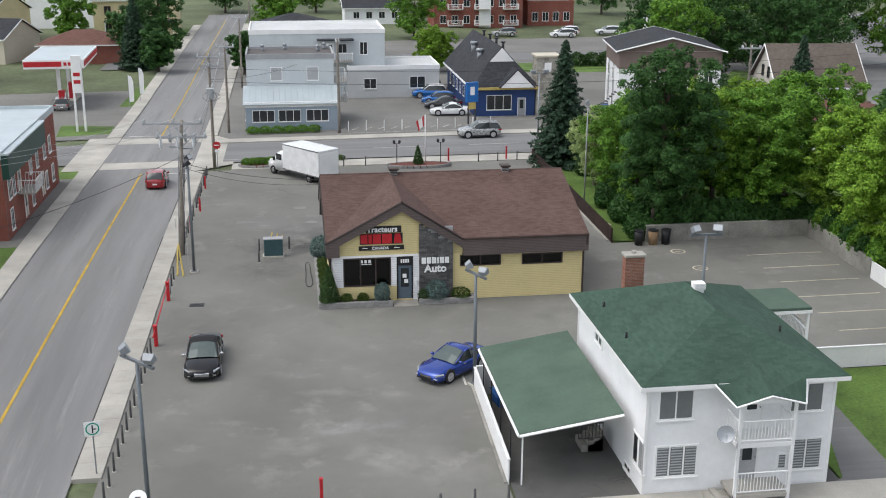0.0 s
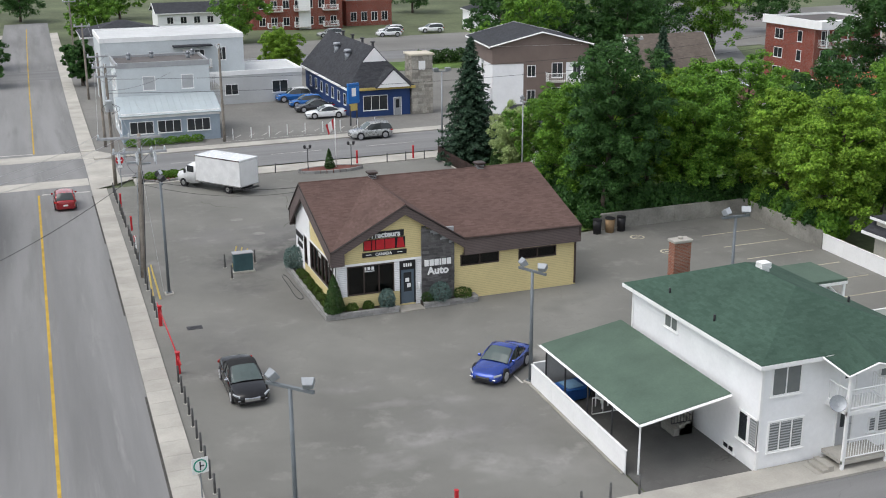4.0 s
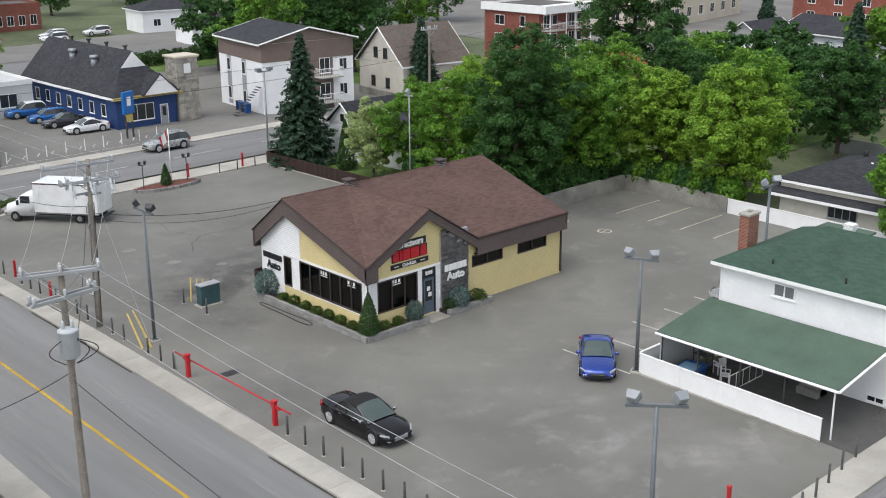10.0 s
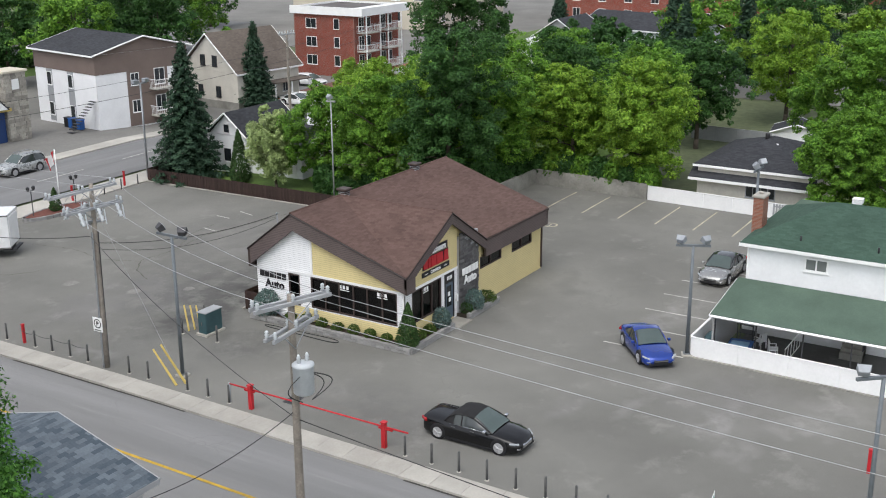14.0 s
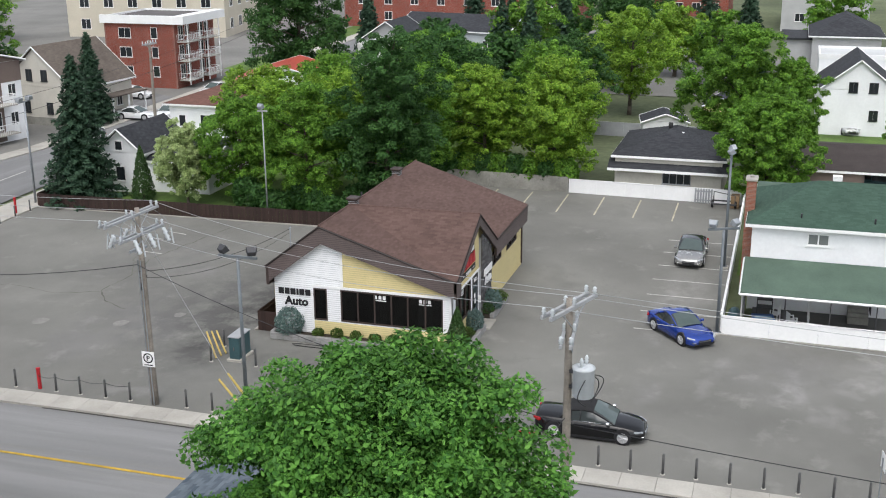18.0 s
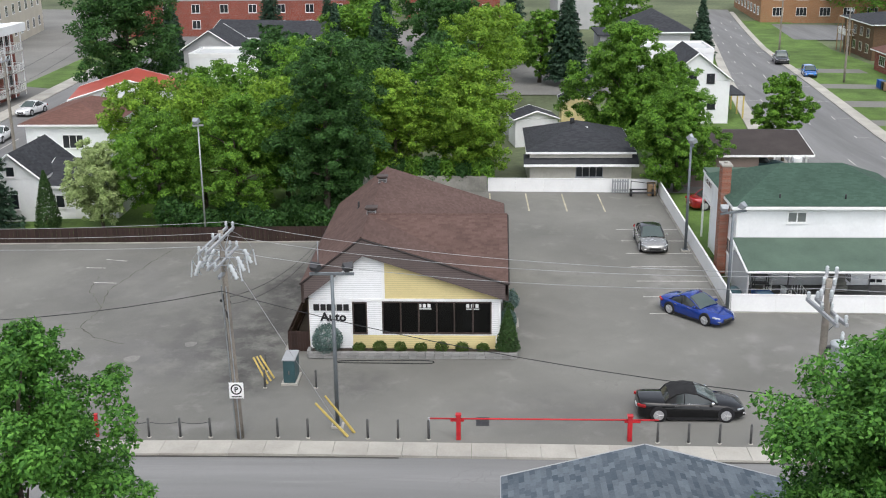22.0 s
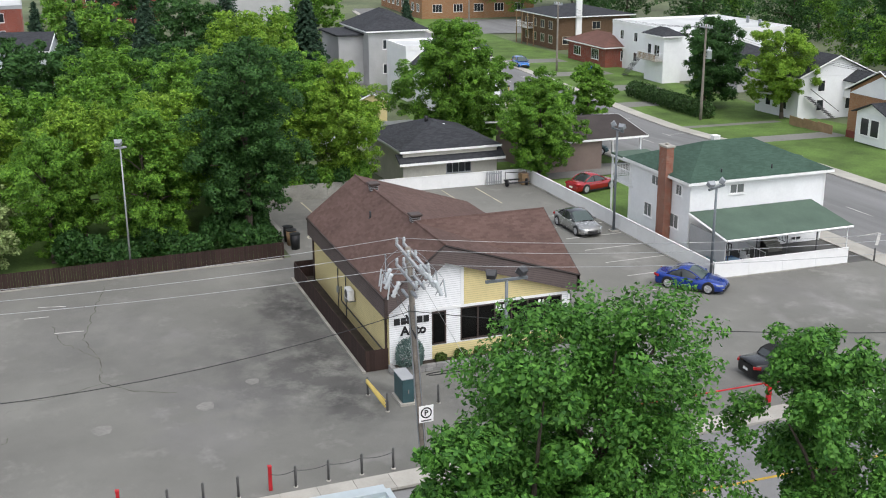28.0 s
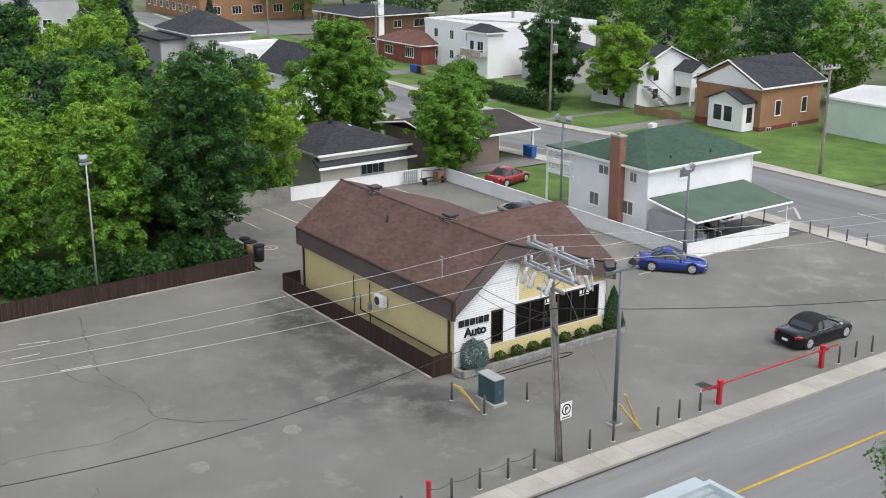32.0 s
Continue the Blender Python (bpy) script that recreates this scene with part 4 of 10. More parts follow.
for poly, label in (
        ([(-60, -30), (-20.85, -30), (-20.85, 9), (-60, 9)], "grey paved yards across the road"),
        ([(-60, 16.6), (-20.85, 16.2), (-20.85, 39), (-60, 39)], "grey paved strip in front of the brick building"),
        ([(-60, 56.8), (-20.85, 58.5), (-20.85, 92), (-60, 92)], "asphalt forecourt of the filling station"),
        ([(-9.7, 55.6), (70, 55.6), (62, 96), (-9.7, 104)], "asphalt parking area in front of the shops"),
        ([(-9.3, 104), (62, 96), (112, 100), (112, 108), (-9.3, 112)], "asphalt strip beside the back street"),
        ([(-9.3, 121), (112, 117), (112, 134), (-9.3, 138)], "asphalt parking before the brick row houses"),
        ([(28, 55), (62, 55), (70, 84), (40, 92)], "asphalt yard beside the apartment house"),
        ([(62, 50), (92, 50), (92, 66), (68, 66)], "asphalt parking area of the red brick block"),
        ([(34.9, -25.2), (60, -25.6), (60, -13), (34.9, -13)], "grey driveway at the carport"),
        ([(7.7, -25.3), (21.4, -25.3), (21.4, -13.9), (7.7, -13.9)], "dark asphalt driveway at the white house"),
        ([(88, -40), (180, 40), (180, 140), (100, 140), (84, 20)], "asphalt yards of the town blocks")):
    tagged(part("yard", sheet(poly, -0.042 + 0.0012 * len(label) % 0.006), DARKPAVE if "dark" in label else FARPAVE), label, "yard", kind="structure")


# painted shade line at the foot of the kerb, broken at the two driveway ramps
for y0, y1 in ((5.6, 17.8), (-19.5, -6.8), (22.0, 38.0)):
    stripe(((-10.80, y0), (-10.80, y1)), 0.13, -0.018, mat("kerb_foot_shade", (0.075, 0.072, 0.066), 0.95, 0.3, 0.8, 0.3, 9, 0.1), "dark painted shade line along the kerb", "gutter", "kerb_shade_line")
SLAB = mat("walk_slab", (0.43, 0.41, 0.365), 0.9, 0.2, 0.3, 0.12, 10, per_piece=0.12)
G1 = gz(0, 0)


def crack(pts, w, seed):
    """A wandering crack in the paving, with moss in it."""
    r = random.Random(seed)
    line = []
    for (x0, y0), (x1, y1) in zip(pts, pts[1:]):
        n = max(2, int(math.hypot(x1 - x0, y1 - y0) / 0.35))
        line += [(x0 + (x1 - x0) * k / n + r.uniform(-0.1, 0.1), y0 + (y1 - y0) * k / n + r.uniform(-0.1, 0.1)) for k in range(n)]
    line.append(pts[-1])
    line = [survey(*p)[:2] for p in line]
    bm = bmesh.new()
    rows = []
    for i, (x, y) in enumerate(line):
        (ax, ay), (bx, by) = line[max(i - 1, 0)], line[min(i + 1, len(line) - 1)]
        L = math.hypot(bx - ax, by - ay) or 1
        h = w * r.uniform(0.4, 1.3) / 2
        rows.append([bm.verts.new((x + s * h * (by - ay) / L, y - s * h * (bx - ax) / L, gz(x, y) + 0.01)) for s in (-1, 1)])
    for p, q in zip(rows, rows[1:]):
        bm.faces.new((p[0], p[1], q[1], q[0]))
    bmesh.ops.recalc_face_normals(bm, faces=bm.faces)
    tagged(part("pavement_crack", bm, CRACKM), "dark mossy crack in the asphalt", "crack", kind="structure")


CRACKM = mat("mossy_crack", (0.125, 0.125, 0.10), 0.95, 0.4, 1.2, 0.4, 9, 0.1)
for k, (pts, w) in enumerate((([(19.1, 22.8), (13.5, 24.1), (10.7, 24.7), (7.6, 24.2), (4.4, 24.4), (2.8, 23.0), (2.0, 21.2)], 0.07), ([(13.4, 26.1), (11.0, 26.0), (7.6, 24.2)], 0.05), ([(-0.2, 28.7), (-1.7, 29.8), (-2.6, 32)], 0.08),
                              ([(4.4, 24.4), (3.4, 27.0), (4.2, 30.5), (3.6, 34)], 0.05))):
    crack(pts, w, k)
for a, b in (((16.8, 26.7), (16.4, 25.2)), ((15.1, 27.5), (15.0, 26.2)), ((12.2, 26.1), (12.0, 24.6))):
    stripe((a, b), 0.1, 0.01, LINEWHITE, "short white parking dash", "parking line", "parking_line")
tagged(part("driveway", sheet([(23.7, -16.5), (24.4, -16.5), (24.0, -25.4), (20.6, -25.2), (20.6, -24.6), (21.6, -24.0)], -0.02), ROAD_E), "dark asphalt driveway beside the white house", "driveway", kind="structure")
for a, b in (((7.55, -22.6), (7.55, -12.3)), ((7.55, -12.3), (34.6, -12.3))):
    x0, x1, y0, y1 = min(a[0], b[0]) - 0.12, max(a[0], b[0]) + 0.02, min(a[1], b[1]) - 0.02, max(a[1], b[1]) + 0.14
    tagged(part("kerb", raised([(x0, y0), (x1, y0), (x1, y1), (x0, y1)], 0.05, 0.15), OLDCONC), "low weathered footing along the white fence", "kerb", kind="structure")
# the sidewalk by the bollards, slab by slab
walkway = thing("pavement", -10.1, 10, 0, 0, "pale concrete sidewalk slabs between road and bollards", "sidewalk", kind="structure", plan=False)
for k in range(40):
    y = -20 + 1.5 * k
    z0, z1 = gz(-10, y) + 0.08, gz(-10, y + 1.49) + 0.08
    bm = boxes((-10.75, y, z0 - 0.3, -9.5, y + 1.485, z0))
    for v in bm.verts:
        v.co.z += (z1 - z0) if v.co.y > y + 1 else 0.0
        v.co = (*survey(v.co.x, v.co.y)[:2], v.co.z)
        v.co += Vector((10.1, -10, 0))
    part("slab", bm, SLAB, walkway)

tagged(part("paved_yard", sheet([(142, -50.6), (164.5, -51.5), (164.5, -75), (142, -75)], 0.01), ROAD_E), "grey paved yard before the brick school", "yard", kind="structure")
stripe(((12.5, -27.5), (12.77, -29.67)), 0.13, -0.014, LINEWHITE, "white parking bay mark")
stripe(((12.72, -29.7), (10.3, -27.3)), 0.2, -0.012, LINEWHITE, "white parking bay mark")

# ---- the dealership ----
G0 = -0.17
shop = thing("dealership_building", 0, 0, 0, 0, "single-storey yellow and white sided shop with brown shingle roof", "shop")
X0, X1, Y0, Y1 = 0.78, 16.45, 0.93, 10.95          # wall faces
RX0, RX1, RY0, RY1, RIDGE, EAVE, TOP = 0.42, 16.62, 0.55, 11.27, 8.08, 3.84, 6.27
GX0, GXA, GX1 = 0.42, 5.0, 8.75                     # front gable: west eave, peak, east eave
A, B, P = (RX0, RIDGE, TOP), (RX1, RIDGE, TOP), (GXA, RIDGE, TOP)
roof = None
for pts, m in (((B, (RX1, RY1, EAVE), (RX0, RY1, EAVE), A), SH_BROWN_X), ((A, (RX0, RY0, EAVE), P), SH_BROWN_X), ((P, (GX1, RY0, EAVE), (RX1, RY0, EAVE), B), SH_BROWN_X),
               (((GX0, RY0, EAVE), (GXA, RY0, TOP), P), SH_BROWN_Y), (((GXA, RY0, TOP), (GX1, RY0, EAVE), P), SH_BROWN_Y)):
    bm = bmesh.new()
    slab(bm, pts, 0.1, 0)
    ob = part("roof_slope", bm, m, shop, "brown asphalt shingles")
    roof = roof or ob
bm = bmesh.new()
for a, b in (((RX0, RIDGE, TOP), (RX1, RIDGE, TOP)), ((GXA, RY0, TOP), (GXA, RIDGE, TOP))):
    bm = bmesh.new()
    rod(bm, (a[0], a[1], a[2] - 0.02), (b[0], b[1], b[2] - 0.02), 0.07, n=6)
    part("ridge_cap", bm, SH_BROWN_X, roof)
for a, b in (((RX0, RY1, EAVE), (RX1, RY1, EAVE)), ((GX1, RY0, EAVE), (RX1, RY0, EAVE))):
    part("gutter", boxes((a[0], min(a[1], b[1]) - 0.05, a[2] - 0.14, b[0], a[1] + 0.06, a[2] - 0.03)), BROWNTRIM, roof)


def band(a, b, h, n, name="fascia", up=-0.1, material=BROWNSIDE):
    """A lapped brown band that hangs from the roof edge between a and b."""
    a, b = Vector(a), Vector(b)
    flat = Vector((b.x - a.x, b.y - a.y, 0))
    L = flat.length
    u = flat.normalized()
    poly = ((0, a.z - h + up), (L, b.z - h + up), (L, b.z + up), (0, a.z + up))
    bmm = boards((a.x, a.y, 0), u, n, poly, 0.1, 0.02)
    ob = part(name, bmm, material, shop)
    k = bmesh.new()
    nn = Vector(n)
    v = [k.verts.new(p) for p in (Vector((a.x, a.y, a.z - h + up)), Vector((b.x, b.y, b.z - h + up)), Vector((b.x, b.y, b.z + up)), Vector((a.x, a.y, a.z + up)))]
    w = [k.verts.new(q.co - nn * 0.14) for q in v]
    k.faces.new(v), k.faces.new(w[::-1])
    for i in range(4):
        k.faces.new((v[i], w[i], w[(i + 1) % 4], v[(i + 1) % 4]))
    bmesh.ops.recalc_face_normals(k, faces=k.faces)
    for q in k.verts:
        q.co -= nn * 0.004
    part("backing_board", k, BROWNTRIM, ob)
    return ob


OW, OS = RX0 + 0.02, RY0 + 0.02
band((OW, RY1, EAVE), (OW, RIDGE, TOP), 0.95, (-1, 0, 0))
band((OW, RIDGE, TOP), (OW, RY0, EAVE), 0.88, (-1, 0, 0))
band((GX0, OS, EAVE), (GXA, OS, TOP), 0.55, (0, -1, 0))
band((GXA, OS, TOP), (GX1, OS, EAVE), 0.55, (0, -1, 0))
band((GX0, OS - 0.03, EAVE), (X0 + 0.45, OS - 0.03, EAVE), 0.85, (0, -1, 0))
band((GX1, OS, EAVE), (RX1, OS, EAVE), 1.0, (0, -1, 0))
band((RX1, RY1 - 0.02, EAVE), (RX0, RY1 - 0.02, EAVE), 1.0, (0, 1, 0))
band((RX1 - 0.02, RY0, EAVE), (RX1 - 0.02, RIDGE, TOP), 0.6, (1, 0, 0))
band((RX1 - 0.02, RIDGE, TOP), (RX1 - 0.02, RY1, EAVE), 0.6, (1, 0, 0))
# dark drip edge along the rakes
for a, b in (((RX0 - 0.02, RY1, EAVE), (RX0 - 0.02, RIDGE, TOP)), ((RX0 - 0.02, RIDGE, TOP), (RX0 - 0.02, RY0, EAVE)), ((GX0, RY0 - 0.02, EAVE), (GXA, RY0 - 0.02, TOP)), ((GXA, RY0 - 0.02, TOP), (GX1, RY0 - 0.02, EAVE))):
    part("drip_edge", rods([(Vector(a) - Vector((0, 0, 0.07)), Vector(b) - Vector((0, 0, 0.07)), 0.05)], 4), mat("dark_drip_edge", (0.03, 0.022, 0.02), 0.6, 0.15, 1.0, 0.1, 8, 0.03), roof)
for b in ((GX1, RY0 + 0.03, 2.74, RX1 - 0.16, Y0, 2.78), (X0, Y1, 2.74, RX1 - 0.16, RY1 - 0.16, 2.78)):
    part("soffit", boxes(b), BROWNTRIM, roof)


def holed(bm, f, a0, a1, z0, z1, holes, t=0.2):
    """A wall between a0..a1, z0..z1 with rectangular openings through it, in upright strips."""
    cuts = sorted({a0, a1, *[h[0] for h in holes], *[h[2] for h in holes]})
    for s, e in zip(cuts, cuts[1:]):
        zs = [z0]
        for h in sorted(holes, key=lambda q: q[1]):
            if h[0] <= s and h[2] >= e:
                zs += [h[1], h[3]]
        zs.append(z1)
        for i in range(0, len(zs), 2):
            if zs[i + 1] - zs[i] > 0.01:
                fbox(bm, f, s, zs[i], e, zs[i + 1], -t, 0)


FS = face((X0, Y0), (1, 0), (0, -1))
FW = face((X0, Y1), (0, -1), (-1, 0))
FE = face((X1, Y0), (0, 1), (1, 0))
FN = face((X1, Y1), (-1, 0), (0, 1))
LW = Y1 - Y0
SW = (0.66, 0.88, 3.58, 2.70)                    # front window: along, sill, along, head
DR = (3.92, G0 + 0.16, 4.92, 2.72)
H1, H2 = (7.82, 1.93, 10.4, 2.66), (11.7, 1.9, 14.3, 2.6)
BW = (Y1 - 7.12, 0.9, Y1 - 1.4, 2.70)
SWD = (Y1 - 8.68, 0.86, Y1 - 7.9, 2.66)
bm = bmesh.new()
holed(bm, FS, 0, X1 - X0, G0 - 0.3, 3.7, [SW, DR, H1, H2])
part("wall", bm, YELLOWSIDE, shop)
bm = bmesh.new()
holed(bm, FW, 0.2, LW - 0.2, G0 - 0.3, 3.7, [BW, SWD])
part("wall", bm, WHITESIDE, shop)
part("wall", boxes((X1 - 0.2, Y0 + 0.2, G0 - 0.3, X1, Y1 - 0.2, 3.7)), YELLOWSIDE, shop)
part("wall", boxes((X0, Y1 - 0.2, G0 - 0.3, X1, Y1, 3.7)), YELLOWSIDE, shop)
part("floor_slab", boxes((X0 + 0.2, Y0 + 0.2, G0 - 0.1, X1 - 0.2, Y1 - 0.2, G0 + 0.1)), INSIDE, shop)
part("inner_ceiling", boxes((X0 + 0.2, Y0 + 0.2, 2.95, X1 - 0.2, Y1 - 0.2, 3.0)), WHITEPAINT, shop)
part("partition", boxes((X0 + 0.2, 5.2, G0 + 0.1, X0 + 6.0, 5.3, 2.95), (X0 + 6.0, Y0 + 0.2, G0 + 0.1, X0 + 6.1, 5.3, 2.95)), BEIGE, shop)
# gable ends above the walls
for (o, d, n, L, pts, m) in (((X0, Y1), (0, -1), (-1, 0), LW, ((0, 3.7), (LW, 3.7), (LW - 0.02, 3.72), (Y1 - RIDGE, 6.05)), WHITESIDE), ((X1, Y0), (0, 1), (1, 0), LW, ((0, 3.7), (LW, 3.7), (RIDGE - Y0, 6.05)), YELLOWSIDE),
                             ((X0, Y0), (1, 0), (0, -1), 8, ((0.1, 3.7), (7.7, 3.7), (GXA - X0, 6.05)), YELLOWSIDE)):
    f = face(o, d, n)
    k = bmesh.new()
    v = [k.verts.new(f(a, z, 0)) for a, z in pts]
    w = [k.verts.new(f(a, z, -0.2)) for a, z in pts]
    k.faces.new(v), k.faces.new(w[::-1])
    for i in range(len(pts)):
        k.faces.new((v[i], w[i], w[(i + 1) % len(pts)], v[(i + 1) % len(pts)]))
    bmesh.ops.recalc_face_normals(k, faces=k.faces)
    part("gable_wall", k, m, shop)


def clad(o, u, n, poly, m, out=0.004, pitch=0.115, name="siding"):
    return part(name, boards((o[0] + n[0] * out, o[1] + n[1] * out, 0), (*u, 0), (*n, 0), poly, pitch, 0.022), m, shop)


S_, W_, E_, N_ = ((X0, Y0), (1, 0), (0, -1)), ((X0, Y1), (0, -1), (-1, 0)), ((X1, Y0), (0, 1), (1, 0)), ((X1, Y1), (-1, 0), (0, 1))
kW = (TOP - EAVE) / (RIDGE - RY0)
rakeS = lambda y: EAVE + (y - RY0) * kW - 0.3                       # height under the west rake, south of the ridge
rakeN = lambda y: TOP - (y - RIDGE) * (TOP - EAVE) / (RY1 - RIDGE) - 0.3
# west front
ydiv = 7.05
clad(*W_, ((Y1 - ydiv + 0.1, 2.86), (LW, 2.86), (LW, rakeS(Y0)), (Y1 - ydiv + 0.1, rakeS(ydiv))), YELLOWSIDE)
clad(*W_, ((0, 2.86), (Y1 - ydiv - 0.06, 2.86), (Y1 - ydiv - 0.06, rakeS(ydiv)), (Y1 - RIDGE, rakeS(RIDGE)), (0, rakeN(Y1))), LAPWHITE)
clad(*W_, ((0, G0), (SWD[0], G0), (SWD[0], 2.84), (0, 2.84)), LAPWHITE)
clad(*W_, ((SWD[2], 0.86), (BW[0], 0.86), (BW[0], 2.72), (SWD[2], 2.72)), LAPWHITE)
clad(*W_, ((SWD[0], G0), (LW - 0.25, G0), (LW - 0.25, 0.82), (SWD[0], 0.82)), YELLOWSIDE)
clad(*W_, ((BW[2], 0.86), (LW - 0.1, 0.86), (LW - 0.1, 2.72), (BW[2], 2.72)), LAPWHITE)
bm = bmesh.new()
fbox(bm, FW, SWD[0] - 0.05, 2.72, LW, 2.86, 0.005, 0.05)
fbox(bm, FW, Y1 - ydiv - 0.06, 2.86, Y1 - ydiv + 0.1, rakeS(ydiv) - 0.1, 0.005, 0.05)
fbox(bm, FW, LW - 0.12, G0, LW + 0.05, 2.72, 0.005, 0.05)
part("trim", bm, WHITEPAINT, shop)
# south front
clad(*S_, ((0.12, 2.86), (5.25, 2.86), (5.25, 5.6), (GXA - X0, 5.95), (0.3, 3.5)), YELLOWSIDE)
for a, b in ((0.1, SW[0]), (SW[2], DR[0]), (DR[2], 5.3)):
    clad(*S_, ((a, 0.86), (b, 0.86), (b, 2.72), (a, 2.72)), LAPWHITE)
clad(*S_, ((SW[0] - 0.5, G0), (DR[0], G0), (DR[0], 0.84), (SW[0] - 0.5, 0.84)), YELLOWSIDE)
clad(*S_, ((DR[2], G0), (5.3, G0), (5.3, 0.84), (DR[2], 0.84)), LAPWHITE)
e0 = 7.35
clad(*S_, ((e0, G0), (X1 - X0, G0), (X1 - X0, H2[1]), (e0, H1[1] - 0.03)), YELLOWSIDE)
for a, b in ((e0, H1[0]), (H1[2], H2[0]), (H2[2], X1 - X0)):
    clad(*S_, ((a, 1.9), (b, 1.9), (b, 2.76), (a, 2.76)), YELLOWSIDE)
bm = bmesh.new()
fbox(bm, FS, 0, 2.72, 5.3, 2.86, 0.005, 0.05)
fbox(bm, FS, -0.05, G0, 0.12, 2.72, 0.005, 0.05)
part("trim", bm, WHITEPAINT, shop)
clad(*N_, ((0, G0), (X1 - X0, G0), (X1 - X0, 2.76), (0, 2.76)), YELLOWSIDE)
clad(*E_, ((0, G0), (LW, G0), (LW, 3.6), (RIDGE - Y0, 5.9), (0, 3.6)), YELLOWSIDE)


def shopwindow(f, r, mull, name="display_window", frame=BROWNTRIM):
    bm = bmesh.new()
    a0, z0, a1, z1 = r
    for q in ((a0, z0, a1, z0 + 0.07), (a0, z1 - 0.07, a1, z1), (a0, z0 + 0.07, a0 + 0.07, z1 - 0.07), (a1 - 0.07, z0 + 0.07, a1, z1 - 0.07)):
        fbox(bm, f, *q, -0.12, 0.03)
    cuts = [a0 + (a1 - a0) * k for k in mull]
    for c in cuts:
        fbox(bm, f, c - 0.035, z0 + 0.07, c + 0.035, z1 - 0.07, -0.1, 0.02)
    w = part(name, bm, frame, shop)
    ed = [a0] + cuts + [a1]
    for s, e in zip(ed, ed[1:]):
        bm = bmesh.new()
        fbox(bm, f, s + 0.04, z0 + 0.07, e - 0.04, z1 - 0.07, -0.06, -0.05)
        g = part("pane", bm, SHOPGLASS, w)
        g.visible_shadow = False
    return w


SHOPGLASS = bpy.data.materials.new("tinted_shop_glass")
SHOPGLASS.use_nodes = True
nt = SHOPGLASS.node_tree
nt.nodes.remove(nt.nodes["Principled BSDF"])
tr, gl, mx, fr = (nt.nodes.new(k) for k in ("ShaderNodeBsdfTransparent", "ShaderNodeBsdfGlossy", "ShaderNodeMixShader", "ShaderNodeFresnel"))
tr.inputs["Color"].default_value, gl.inputs["Roughness"].default_value = (0.17, 0.18, 0.19, 1), 0.03
fr.inputs["IOR"].default_value = 1.5
nt.links.new(fr.outputs[0], mx.inputs[0])
nt.links.new(tr.outputs[0], mx.inputs[1])
nt.links.new(gl.outputs[0], mx.inputs[2])
nt.links.new(mx.outputs[0], nt.nodes["Material Output"].inputs["Surface"])
shopwindow(FS, SW, (0.36, 0.68))
shopwindow(FW, BW, (0.17, 0.335, 0.5, 0.66, 0.83))
shopwindow(FW, SWD, ())
shopwindow(FS, H1, (0.5,), "high_window")
shopwindow(FS, H2, (0.5,), "high_window")
# door with a number panel above
bm = bmesh.new()
fbox(bm, FS, DR[0], DR[1], DR[0] + 0.08, DR[3], -0.1, 0.05)
fbox(bm, FS, DR[2] - 0.08, DR[1], DR[2], DR[3], -0.1, 0.05)
fbox(bm, FS, DR[0] + 0.08, 2.14, DR[2] - 0.08, DR[3], -0.08, 0.04)
dd = part("door", bm, BLACKPL, shop, "blue-grey glazed entrance door with a dark panel above")
DOORPAINT = mat("blue_grey_door", (0.10, 0.135, 0.17), 0.5, 0.1, 1, 0.1, 8, 0.03)
bm = bmesh.new()
fbox(bm, FS, DR[0] + 0.085, DR[1] + 0.01, DR[2] - 0.085, 2.13, -0.05, 0.0)
part("leaf", bm, DOORPAINT, dd)
bm = bmesh.new()
fbox(bm, FS, DR[0] + 0.25, 0.75, DR[2] - 0.25, 1.95, 0.002, 0.012)
part("pane", bm, GLASSDARK, dd)
for k, (z0, z1) in enumerate(((1.35, 1.6), (1.0, 1.25))):
    bm = bmesh.new()
    fbox(bm, FS, DR[0] + 0.36 + 0.1 * k, z0, DR[2] - 0.4 + 0.1 * k, z1, 0.014, 0.02)
    part("notice", bm, WHITEPAINT, dd)
bm = bmesh.new()
for k in range(4):
    fbox(bm, FS, DR[0] + 0.24 + 0.14 * k, 2.32, DR[0] + 0.34 + 0.14 * k, 2.54, 0.042, 0.05)
part("number_bars", bm, WHITEPAINT, dd, "four plain white bars")
part("doorstep", boxes((X0 + DR[0] - 0.25, -0.15, G0, X0 + DR[2] + 0.25, Y0 - 0.02, G0 + 0.07)), KERB, shop)
bm = boxes((X0 + 5.05, Y0 - 0.16, 0.85, X0 + 5.17, Y0 - 0.03, 1.25))
part("wall_box", bm, WHITEPAINT, shop)
# window lettering: unreadable, plain bars
for f, a, z in ((FS, SW[0] + 1.05, 2.35), (FW, BW[0] + 1.9, 2.35), (FW, BW[0] + 4.4, 2.35)):
    bm = bmesh.new()
    for k in range(3):
        fbox(bm, f, a + 0.24 * k, z, a + 0.16 + 0.24 * k, z + 0.2, -0.045, -0.04)
    fbox(bm, f, a - 0.02, z - 0.1, a + 0.68, z - 0.05, -0.045, -0.04)
    part("window_lettering", bm, WHITEPAINT, shop, "white lettering bars on the glass")
# pale panel added behind the right-hand panes in place of a reflection
bm = bmesh.new()
fbox(bm, FW, BW[0] + 4.2, 0.95, BW[0] + 5.0, 2.0, -0.5, -0.45)
part("pale_sheen_panel", bm, BLIND, shop)

